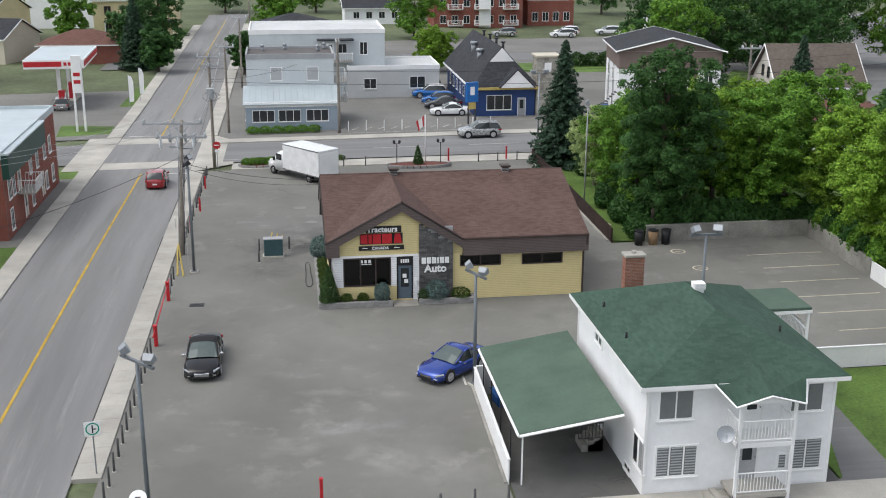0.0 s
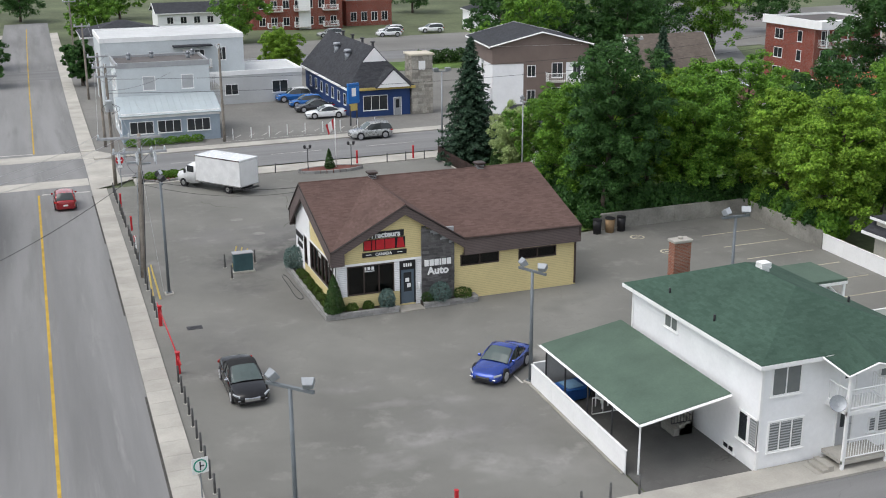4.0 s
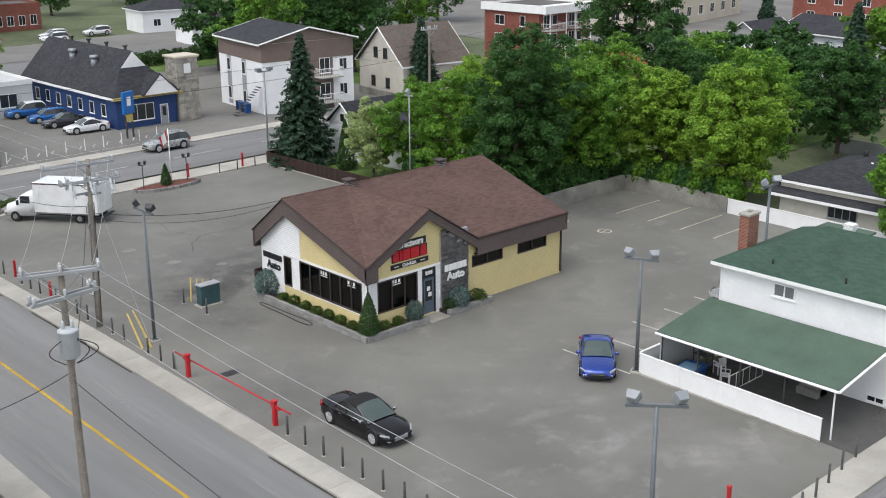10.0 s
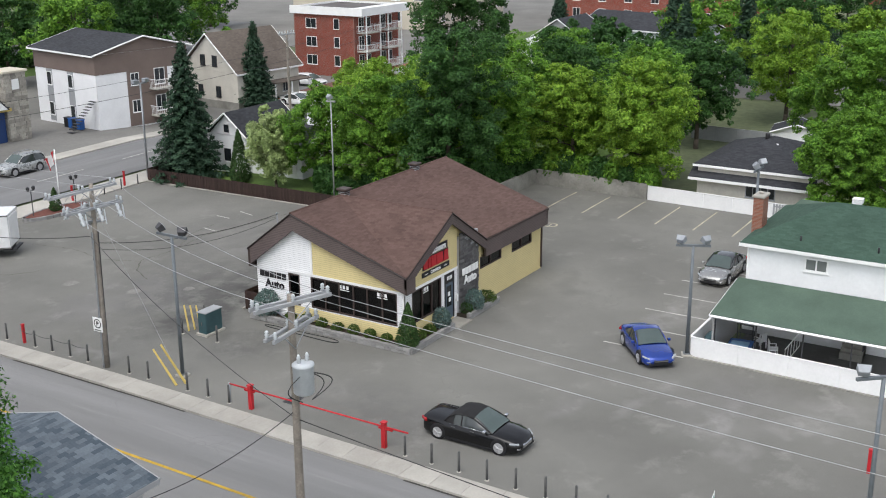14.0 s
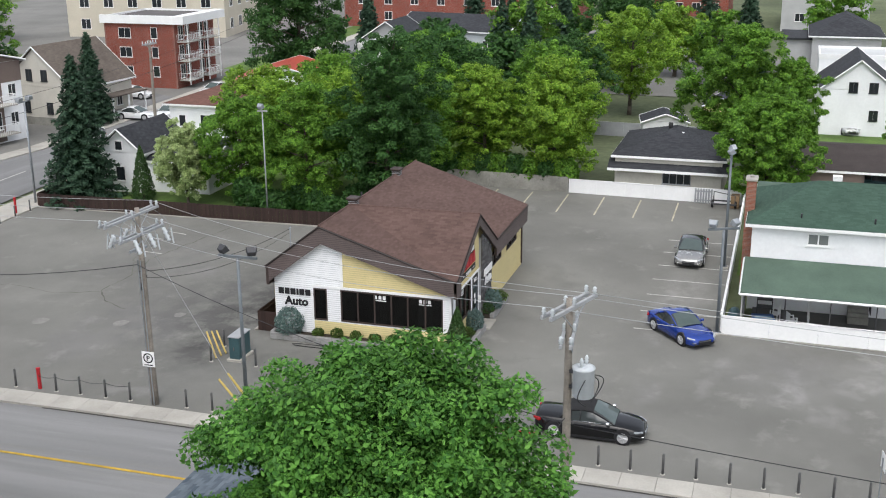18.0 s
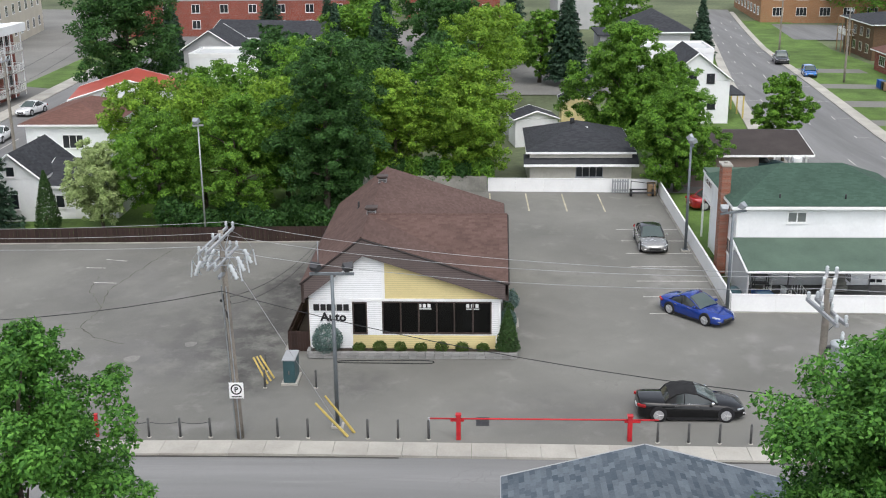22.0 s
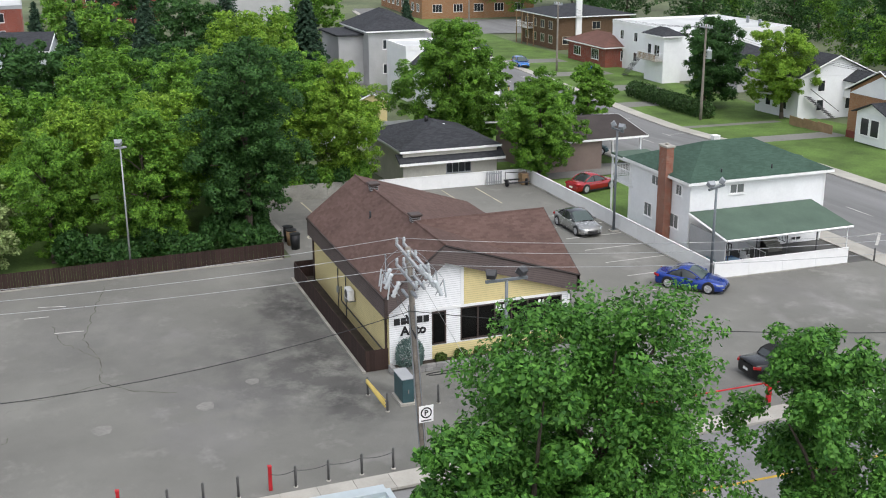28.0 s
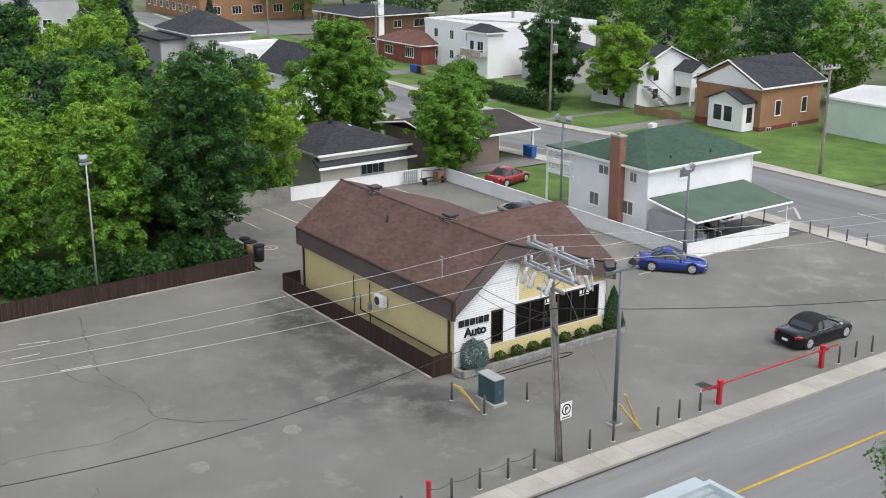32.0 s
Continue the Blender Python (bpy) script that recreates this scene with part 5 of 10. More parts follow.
# ---- stone pillar, signs, planter and fittings of the dealership ----
rnd = random.Random(11)
px0, px1, pf = X0 + 5.3, X0 + 7.35, Y0 - 0.16
pill = part("stone_pillar", boxes((px0, pf, G0, px1, Y0 + 0.0, 4.55)), GREYTRIM, shop, "grey ledge-stone pillar")
kk = (TOP - EAVE) / (GX1 - GXA)
z = G0
row = 0
while z < 5.3:
    h = rnd.uniform(0.09, 0.17)
    x = px0 - 0.02
    while x < px1 - 0.02:
        w = min(rnd.uniform(0.22, 0.6), px1 + 0.02 - x)
        top_here = TOP - (x + w - GXA) * kk - 0.55
        if z + h < top_here:
            d = rnd.uniform(0.0, 0.05)
            part("stone", boxes((x + 0.006, pf - 0.03 - d, z + 0.006, x + w - 0.006, pf + 0.03, z + h - 0.006)), GREYSTONE, pill)
        x += w
    z += h
f2 = lambda a, zz, o=0.0: (a, pf - 0.1 - o, zz)


def lettering_bars(parent, x0, zz, widths, h, material, mk, gap=0.05, depth=0.05, name="lettering"):
    bmm = bmesh.new()
    x = x0
    for w in widths:
        fbox(bmm, mk, x, zz, x + w, zz + h, 0.0, depth)
        x += w + gap
    return part(name, bmm, material, parent)


sign = thing("wall_sign", 0, 0, 0, 0, "white raised letter sign on the stone pillar", "sign")
lettering_bars(sign, px0 + 0.12, 2.28, (0.26, 0.26, 0.26, 0.1, 0.26, 0.24), 0.38, WHITEPAINT, f2, 0.06, 0.06)
text_mesh("lettering", "Auto", 0.66, WHITEPAINT, sign, pose(px0 + 0.3, pf - 0.13, 1.74, 90, 0, 0), 0.03)
sign = thing("wall_sign", 0, 0, 0, 0, "black raised letter sign on white siding", "sign")
f3 = lambda a, zz, o=0.0: (X0 - 0.03 - o, 10.7 - a, zz)
lettering_bars(sign, 0.0, 2.2, (0.3, 0.26, 0.28, 0.1, 0.28, 0.28), 0.34, BLACKPL, f3, 0.07, 0.05)
text_mesh("lettering", "Auto", 0.66, BLACKPL, sign, pose(X0 - 0.05, 10.35, 1.62, 90, 0, -90), 0.02)
sign = thing("dealer_sign", 0, 0, 0, 0, "raised dealer sign with red and white lettering on yellow siding", "sign")
f4 = lambda a, zz, o=0.0: (a, Y0 - 0.03 - o, zz)
part("backing", boxes((2.85, Y0 - 0.05, 4.27, 5.0, Y0 - 0.03, 4.68)), BLACKPL, sign)
text_mesh("lettering", "Tracteurs", 0.47, WHITEPAINT, sign, pose(2.9, Y0 - 0.075, 4.33, 90, 0, 0), 0.03)
bm = bmesh.new()
for k, (a, w) in enumerate(((2.52, 0.42), (3.0, 0.2), (3.26, 0.5), (3.82, 0.6), (4.48, 0.55))):
    fbox(bm, f4, a - 0.04, 3.56, a + w + 0.04, 4.24, 0.0, 0.03)
part("outline", bm, BLACKPL, sign)
bm = bmesh.new()
for k, (a, w) in enumerate(((2.52, 0.42), (3.0, 0.2), (3.26, 0.5), (3.82, 0.6), (4.48, 0.55))):
    p = [f4(a + (0.06 if k == 4 else 0), 3.6 + (0.0 if k else 0.05), 0.032), f4(a + w, 3.6, 0.032), f4(a + w - (0.12 if k == 4 else 0), 4.2, 0.032), f4(a + (0.12 if k == 4 else 0), 4.2, 0.032)]
    v = [bm.verts.new(q) for q in p]
    u = [bm.verts.new(Vector(q) - Vector((0, 0.05, 0))) for q in p]
    bm.faces.new(u)
    for i in range(4):
        bm.faces.new((v[i], v[(i + 1) % 4], u[(i + 1) % 4], u[i]))
bmesh.ops.recalc_face_normals(bm, faces=bm.faces)
part("emblem", bm, REDPAINT, sign, "five plain red blocks")
bm = bmesh.new()
fbox(bm, f4, 2.4, 3.18, 5.15, 3.46, 0.0, 0.04)
part("board", bm, BLACKPL, sign)
text_mesh("lettering", "CANADA", 0.24, WHITEPAINT, sign, pose(3.2, Y0 - 0.09, 3.24, 90, 0, 0), 0.012)
bm = bmesh.new()
fbox(bm, f4, 2.62, 3.3, 2.95, 3.34, 0.042, 0.05)
fbox(bm, f4, 4.55, 3.3, 4.88, 3.34, 0.042, 0.05)
part("dash", bm, WHITEPAINT, sign)
# roof vents, vent pipe, aerial mast
for x, y in ((5.25, 8.0), (12.75, 8.05)):
    v = thing("roof_vent", x, y, TOP - 0.05, 0, "brown metal roof ventilator on the shingle ridge", "roof vent", "roof vents")
    part("neck", boxes((-0.22, -0.22, -0.2, 0.22, 0.22, 0.28)), BROWNTRIM, v)
    part("cap", bevel(boxes((-0.34, -0.34, 0.28, 0.34, 0.34, 0.42)), 0.04), BROWNTRIM, v)
    for k in range(3):
        part("louvre", boxes((-0.24, -0.24, -0.02 + 0.1 * k, 0.24, 0.24, 0.01 + 0.1 * k)), GREYTRIM, v)
v = thing("vent_pipe", 9.6, 9.2, TOP - 0.95, 0, "short black plumbing vent pipe on the roof", "vent pipe")
part("pipe", rods([((0, 0, -0.3), (0, 0, 0.45), 0.06)]), BLACKPL, v)
part("collar", rods([((0, 0, 0.0), (0, 0, 0.06), 0.12)]), BLACKPL, v)
v = thing("aerial_mast", 2.3, 10.6, 4.2, 0, "thin metal service mast at the roof edge", "mast")
part("mast", rods([((0, 0, -0.6), (0, 0, 1.3), 0.03)]), STEEL, v)
part("cap", rods([((-0.12, 0, 1.25), (0.12, 0, 1.25), 0.035)]), STEEL, v)
# north side: walled gangway with a low brown fence, air conditioner, meters, pipes
nf = thing("low_board_fence", 0, 0, 0, 0, "low dark brown board fence beside the yellow wall", "fence")
bm = boxes((0, -0.02, 0, 0.145, 0.02, 1.12))
bd = part("board", bm, FENCEWOOD, nf)
bd.matrix_basis = pose(0.95, 12.15, G0)
for k in range(1, 106):
    share("board", bd, nf, pose(0.95 + 0.15 * k, 12.15, G0 + 0.0))
for k in range(8):
    share("board", bd, nf, pose(0.95, 12.12 - 0.15 * k, G0, 0, 0, -90))
    share("board", bd, nf, pose(16.9, 12.12 - 0.15 * k, G0, 0, 0, -90))
part("rail", boxes((0.95, 12.08, G0 + 0.85, 16.9, 12.125, G0 + 0.95), (0.95, 12.08, G0 + 0.2, 16.9, 12.125, G0 + 0.3)), FENCEWOOD, nf)
part("kerb", boxes((0.85, 12.2, G0 - 0.1, 17.0, 12.36, G0 + 0.07)), KERB, nf)
part("decking", boxes((1.0, Y1 + 0.02, G0 - 0.02, 16.85, 12.08, G0 + 0.05)), SOIL, nf)
ac = thing("air_conditioner", 7.2, Y1 + 0.06, 1.55, 0, "white wall-mounted air conditioner on brackets", "air conditioner")
part("case", bevel(boxes((-0.42, 0.03, 0, 0.42, 0.38, 0.62)), 0.03), WHITEPAINT, ac)
part("fan_grille", rods([((0.08, 0.38, 0.31), (0.08, 0.4, 0.31), 0.24)], 16), DARKSTEEL, ac)
part("bracket", boxes((-0.36, -0.05, -0.08, -0.3, 0.36, 0.0), (0.3, -0.05, -0.08, 0.36, 0.36, 0.0)), STEEL, ac)
for x in (8.6, 10.3):
    mt = thing("electric_meter", x, Y1 + 0.03, 0.9, 0, "small grey meter box on the yellow wall", "meter")
    part("case", bevel(boxes((-0.12, 0, 0, 0.12, 0.14, 0.4)), 0.02), STEEL, mt)
    part("pipe", rods([((0, 0.06, 0.4), (0, 0.06, 1.5), 0.03), ((0, 0.06, 0), (0, 0.06, -0.9), 0.03)]), DARKSTEEL, mt)
pp = thing("wall_pipe", 0, Y1 + 0.1, 0, 0, "dark gas pipe along the yellow wall", "pipe")
part("pipe", rods([((1.6, 0, 0.62), (9.6, 0, 0.62), 0.035), ((9.6, 0, 0.62), (9.6, 0, 1.5), 0.035), ((1.6, 0, 0.62), (1.6, 0, -0.1), 0.035)]), DARKSTEEL, pp)
for x in (1.1, 16.2):
    ds = thing("downspout", x, Y1 + 0.08, G0, 0, "dark brown downspout at the wall corner", "downspout", "downspouts")
    part("pipe", boxes((-0.05, -0.05, 0.1, 0.05, 0.05, 3.0)), BROWNTRIM, ds)
    part("elbow", boxes((-0.05, -0.05, 0.02, 0.05, 0.3, 0.1)), BROWNTRIM, ds)
ds = thing("downspout", X1 - 0.06, Y0 - 0.06, G0, 0, "dark brown downspout at the wall corner", "downspout", "downspouts")
part("pipe", boxes((-0.05, -0.05, 0.1, 0.05, 0.05, 2.9)), BROWNTRIM, ds)
# hose lying in a long loop on the paving beside the planter
hs = thing("garden_hose", -0.55, 6.9, G0, 0, "thin dark garden hose in a long loop on the asphalt", "hose", plan=False)
bm = bmesh.new()
tube(bm, [(0.22 * math.sin(a) * (1 - 0.3 * math.cos(a)) + 0.05 * math.sin(3 * a), 2.55 * math.cos(a), 0.03) for a in (2 * math.pi * k / 48 for k in range(47))], [0.022] * 47, 5)
part("tube", bm, BLACKPL, hs)
# planter of grey blocks along the two fronts
pl = thing("block_planter", 0, 0, 0, 0, "low grey stone-block planter along the shop fronts", "planter")
part("soil", boxes((0.1, 0.25, G0, X0, 10.8, 0.08), (X0, 0.25, G0, 4.3, Y0, 0.08), (6.0, 0.25, G0, 9.3, Y0, 0.08)), SOIL, pl)
rnd = random.Random(3)


def blockrow(x0, y0, x1, y1):
    L = math.hypot(x1 - x0, y1 - y0)
    ang = math.degrees(math.atan2(y1 - y0, x1 - x0))
    for lvl in range(2):
        s = 0.0 if lvl == 0 else -0.16
        while s < L:
            w = rnd.uniform(0.36, 0.5)
            a, b = max(s, 0), min(s + w, L)
            if b - a > 0.08:
                bmm = boxes((0.005, -0.12 + rnd.uniform(0, 0.015), 0.003, b - a - 0.005, 0.12, 0.175))
                ob = part("block", bevel(bmm, 0.015), PLANTERSTONE, pl)
                ob.matrix_basis = pose(x0 + (x1 - x0) * a / L, y0 + (y1 - y0) * a / L, G0 + 0.18 * lvl, 0, 0, ang)
            s += w


blockrow(0.0, 10.95, 0.0, 0.1)
blockrow(0.0, 0.13, 4.4, 0.13)
blockrow(5.95, 0.13, 9.45, 0.13)
blockrow(9.4, 0.2, 9.4, 0.85)
blockrow(X0 - 0.1, 10.95, 0.1, 10.95)


def leaf_cloud(pts, nrm, size, seed, spread=0.9, aspect=0.62):
    """A mesh of small bent leaves at the given points, each turned about the given outward direction."""
    r = np.random.RandomState(seed)
    n = len(pts)
    d = nrm + r.normal(0, spread, (n, 3))
    d /= np.linalg.norm(d, axis=1)[:, None] + 1e-9
    t = np.cross(d, r.normal(0, 1, (n, 3)))
    t /= np.linalg.norm(t, axis=1)[:, None] + 1e-9
    b = np.cross(d, t)
    s = (size * r.uniform(0.6, 1.35, n))[:, None]
    v = np.empty((n, 4, 3), dtype=np.float32)
    v[:, 0] = pts - t * s * 0.5
    v[:, 1] = pts - t * s * 0.12 + b * s * 0.5 * aspect - d * s * 0.1
    v[:, 2] = pts + t * s * 0.62 + d * s * 0.06
    v[:, 3] = pts - t * s * 0.12 - b * s * 0.5 * aspect - d * s * 0.1
    me = bpy.data.meshes.new("leaves")
    me.vertices.add(n * 4)
    me.vertices.foreach_set("co", v.ravel())
    me.loops.add(n * 4)
    me.loops.foreach_set("vertex_index", np.arange(n * 4, dtype=np.int32))
    me.polygons.add(n)
    me.polygons.foreach_set("loop_start", np.arange(0, n * 4, 4, dtype=np.int32))
    me.update(calc_edges=True)
    return me


def shrub(x, y, z, w, h, material, label, n=900, size=0.09, cone=False, seed=0, name="shrub", category="shrub", group=""):
    """A clipped or conical bush of many small leaves round short stems."""
    r = np.random.RandomState(seed + 77)
    th, u = r.uniform(0, 2 * np.pi, n), r.uniform(0, 1, n)
    if cone:
        zz = u ** 1.5
        rad = (1 - zz) ** 0.75 * (0.25 + 0.75 * np.minimum(1, zz * 8 + 0.4)) * r.uniform(0.72, 1.05, n) * (1 + 0.1 * np.sin(th * 3 + seed))
        p = np.stack([rad * np.cos(th) * w / 2, rad * np.sin(th) * w / 2, 0.04 + zz * h], 1)
        nr = np.stack([np.cos(th), np.sin(th), np.full(n, 0.5)], 1)
    else:
        ph = np.arccos(1 - 1.7 * u)
        rr = r.uniform(0.78, 1.04, n) * (1 + 0.09 * np.sin(th * 4 + seed) * np.sin(ph * 3))
        p = np.stack([rr * np.sin(ph) * np.cos(th) * w / 2, rr * np.sin(ph) * np.sin(th) * w / 2, h * 0.42 + rr * np.cos(ph) * h * 0.58], 1)
        p[:, 2] = np.maximum(p[:, 2], 0.03)
        nr = np.stack([np.sin(ph) * np.cos(th), np.sin(ph) * np.sin(th), np.cos(ph)], 1)
    t = thing(name, x, y, z, seed * 37 % 360, label, category, group)
    me = leaf_cloud(p, nr, size, seed)
    me.materials.append(material)
    ob = new("foliage", me)
    ob.parent = t
    bmm = bmesh.new()
    for k in range(5):
        a = k * 1.26
        rod(bmm, (0, 0, -0.05), (math.cos(a) * w * 0.22, math.sin(a) * w * 0.22, h * 0.6), 0.02, 0.008, n=5)
    part("stem", bmm, BARK, t)
    return t


for k in range(7):
    shrub(0.38, 1.85 + 1.08 * k, 0.08, 0.66 + 0.05 * (k % 2), 0.46 + 0.05 * (k % 3), LEAF_BOX, "small clipped green box shrub in the stone planter", 700, 0.08, seed=k, group="planter shrubs")
for k, x in enumerate((1.6, 2.6)):
    shrub(x, 0.55, 0.08, 0.72, 0.5, LEAF_BOX, "small clipped green box shrub in the stone planter", 700, 0.08, seed=20 + k, group="planter shrubs")
shrub(0.5, 0.55, 0.08, 1.35, 2.35, LEAF_CEDAR, "conical dark green cedar at the shop corner", 4200, 0.1, True, 5, "cedar", "shrub")
shrub(0.4, 10.0, 0.08, 1.5, 1.45, LEAF_BLUE, "dense blue spruce shrub in the stone planter", 3200, 0.1, False, 6, "blue_spruce", "shrub")
shrub(3.75, 0.5, 0.08, 1.0, 1.1, LEAF_BLUE, "rounded blue spruce beside the entrance", 1800, 0.1, False, 7, "blue_spruce", "shrub")
shrub(7.1, 0.5, 0.08, 1.4, 1.15, LEAF_BLUE, "spreading blue spruce before the stone pillar", 2000, 0.1, False, 8, "blue_spruce", "shrub")
shrub(6.35, 0.5, 0.08, 0.8, 0.6, LEAF_CEDAR, "small dark shrub in the stone planter", 700, 0.08, False, 9, group="planter shrubs")
shrub(8.6, 0.5, 0.08, 1.2, 0.62, LEAF_BOX, "low spreading green shrub in the stone planter", 900, 0.09, False, 10, group="planter shrubs")

# ---- the white house with the green roof, its carport and the fences ----
house = thing("white_house", 16.56, -19.0, 0, 0, "two-storey white sided house with green shingle hip roof", "house")
HW, HD, HH = 7.95, 10.6, 4.88
walls(house, HW, HD, HH - 0.05, WHITESIDE, -0.5, 0.13)
F = faces_of(HW, HD)
hip_roof(house, HW, HD, HH, 1.7, 0.42, (SH_GREEN_X, SH_GREEN_Y), WHITEPAINT, 1.9)


def slatted(f, a, z, w, h, lights):
    """A window with half-open pale blinds behind dark glass."""
    win = window(house, f, a, z, w, h, lights, glass=SHEENGLASS, bars=0.08)
    bm = bmesh.new()
    k = 0.16
    while k < h - 0.14:
        for i in range(lights):
            fbox(bm, f, a + w * i / lights + 0.07, z + k, a + w * (i + 1) / lights - 0.07, z + k + 0.055, 0.036, 0.041)
        k += 0.125
    tagged(part("blind_slat", bm, BLIND, win), kind="stuff")


# mid-grey base colour stands in for the reflection on the house windows
SHEENGLASS = gloss("painted_sheen_window_glass", (0.17, 0.185, 0.18), 0.06, 0.0, 0.0, 0.6)
window(house, F["S"], 0.45, 3.2, 1.5, 1.33, 2, glass=SHEENGLASS, bars=0.07)
window(house, F["S"], 6.05, 3.22, 1.45, 1.3, 2, glass=SHEENGLASS, bars=0.07)
slatted(F["S"], 0.44, 0.62, 1.83, 1.45, 3)
slatted(F["S"], 6.2, 0.57, 1.48, 1.47, 2)
slatted(F["S"], 5.72, 0.65, 0.45, 0.75, 1)
window(house, F["W"], 9.2, 0.8, 0.75, 1.4, 1, bars=0.09)
slatted(F["W"], 9.95, 0.8, 0.7, 1.4, 1)
window(house, F["W"], 2.95, 3.75, 1.2, 0.72, 2, bars=0.08, glass=SHEENGLASS)
window(house, F["W"], 8.2, -0.08, 0.88, 0.34, 2)
window(house, F["N"], 3.03, 3.62, 1.07, 0.72, 2, glass=SHEENGLASS)
window(house, F["N"], 6.2, 3.62, 0.75, 0.75, 2, glass=SHEENGLASS)
window(house, F["N"], 2.17, 1.2, 1.03, 1.0, 2, glass=SHEENGLASS)
window(house, F["N"], 5.6, 1.25, 1.1, 1.0, 2, glass=SHEENGLASS)
window(house, F["E"], 2.0, 3.3, 1.2, 1.2, 2)
window(house, F["E"], 2.0, 0.9, 1.2, 1.2, 2)
for x in (-HW / 2, HW / 2):
    for y in (-HD / 2, HD / 2):
        part("corner_trim", boxes((x - 0.06, y - 0.06, -0.4, x + 0.06, y + 0.06, HH - 0.19)), WHITEPAINT, house)
chim = part("chimney", boxes((-1.75, HD / 2 + 0.05, -0.2, -0.8, HD / 2 + 0.6, 6.7)), CHIMNEY_BRICK, house, "tall red brick chimney")
part("chimney_cap", bevel(boxes((-1.82, HD / 2 - 0.02, 6.7, -0.73, HD / 2 + 0.67, 6.85)), 0.03), CONCRETE, chim)
part("flue", rods([((-1.28, HD / 2 + 0.32, 6.85), (-1.28, HD / 2 + 0.32, 6.97), 0.13)]), CONCRETE, chim)
v = part("roof_ventilator", boxes((0.05, 0.65, 6.3, 0.45, 1.05, 6.86)), WHITEPAINT, house)
for k in range(4):
    part("louvre", boxes((-0.01, 0.59, 6.6 + 0.075 * k, 0.51, 1.11, 6.64 + 0.075 * k)), WHITEPAINT, v)
for x, y, z in ((-3.55, 2.75, 5.1), (-3.65, -1.15, 5.1), (3.0, -1.9, 5.35)):
    part("vent_stub", rods([((x, y, z - 0.15), (x, y, z + 0.35), 0.055)]), BLACKPL, house)


def railing(parent, a, b, z, h=0.95, step=0.13, material=WHITEPAINT, name="railing"):
    a, b = Vector((*a, z)), Vector((*b, z))
    L = (b - a).length
    bm = bmesh.new()
    up = Vector((0, 0, 1))
    rod(bm, a + up * h, b + up * h, 0.035, n=4)
    rod(bm, a + up * 0.12, b + up * 0.12, 0.03, n=4)
    r = part(name, bm, material, parent)
    n = max(2, int(L / step))
    bm = bmesh.new()
    for k in range(n + 1):
        p = a + (b - a) * (k / n)
        rod(bm, p + up * 0.12, p + up * h, 0.018, n=4)
    tagged(part("baluster", bm, material, r), kind="stuff")
    return r


# balcony over the entrance
bx0, bx1, by = -0.62, 1.78, -HD / 2
part("balcony_floor", boxes((bx0, by - 1.35, 2.42, bx1, by, 2.6)), WHITEPAINT, house)
railing(house, (bx0 + 0.05, by - 1.3), (bx1 - 0.05, by - 1.3), 2.6)
railing(house, (bx0 + 0.05, by - 1.3), (bx0 + 0.05, by - 0.05), 2.6)
railing(house, (bx1 - 0.05, by - 1.3), (bx1 - 0.05, by - 0.05), 2.6)
part("porch_floor", boxes((bx0, by - 1.35, 0.15, bx1, by, 0.32)), CONCRETE, house)
railing(house, (bx0 + 0.05, by - 1.3), (bx1 - 0.05, by - 1.3), 0.32)
for x in (bx0 + 0.06, bx1 - 0.06):
    part("balcony_post", boxes((x - 0.06, by - 1.36, -0.17, x + 0.06, by - 1.24, 4.36)), WHITEPAINT, house)
bm = bmesh.new()
cx = (bx0 + bx1) / 2
slab(bm, ((bx0 - 0.22, by - 1.5, 4.36), (cx, by - 1.5, 4.76), (cx, by + 2.0, 5.72), (bx0 - 0.75, by - 0.3, 4.93)), 0.08, 0)
slab(bm, ((cx, by - 1.5, 4.76), (bx1 + 0.22, by - 1.5, 4.36), (bx1 + 0.75, by - 0.3, 4.93), (cx, by + 2.0, 5.72)), 0.08, 0)
pr = part("porch_roof", bm, SH_GREEN_Y, house)
bm = bmesh.new()
v = [bm.verts.new(p) for p in ((bx0 - 0.1, by - 1.38, 4.34), (bx1 + 0.1, by - 1.38, 4.34), (cx, by - 1.38, 4.66))]
bm.faces.new(v)
w = [bm.verts.new(p.co + Vector((0, 0.08, 0))) for p in v]
bm.faces.new(w[::-1])
for i in range(3):
    bm.faces.new((v[i], w[i], w[(i + 1) % 3], v[(i + 1) % 3]))
part("pediment", bm, WHITEPAINT, pr)
for a, b in (((bx0 - 0.24, by - 1.52, 4.3), (cx, by - 1.52, 4.7)), ((cx, by - 1.52, 4.7), (bx1 + 0.24, by - 1.52, 4.3)), ((bx0 - 0.24, by - 1.52, 4.3), (bx0 - 0.77, by - 0.32, 4.86)), ((bx1 + 0.24, by - 1.52, 4.3), (bx1 + 0.77, by - 0.32, 4.86))):
    part("fascia", rods([(a, b, 0.045)], 4), WHITEPAINT, pr)
door(house, F["S"], 3.95, 2.6, 0.95, 2.05, WHITEPAINT)
door(house, F["S"], 3.92, 0.32, 0.95, 2.05, BLIND)
stairs = part("front_steps", boxes(*[(bx0 - 0.35 - 0.28 * (k + 1), by - 1.3, -0.2, bx0 - 0.35 - 0.28 * k, by - 0.3, 0.28 - 0.12 * (k + 1)) for k in range(3)]), CONCRETE, house)
dish = thing("satellite_dish", 15.85, -25.6, 2.75, 0, "grey satellite dish on the balcony corner", "satellite dish")
bm = bmesh.new()
lathe(bm, [(0.05, 0), (0.2, 0.03), (0.33, 0.09), (0.36, 0.13), (0.34, 0.12), (0.19, 0.05), (0.04, 0.02)], n=14)
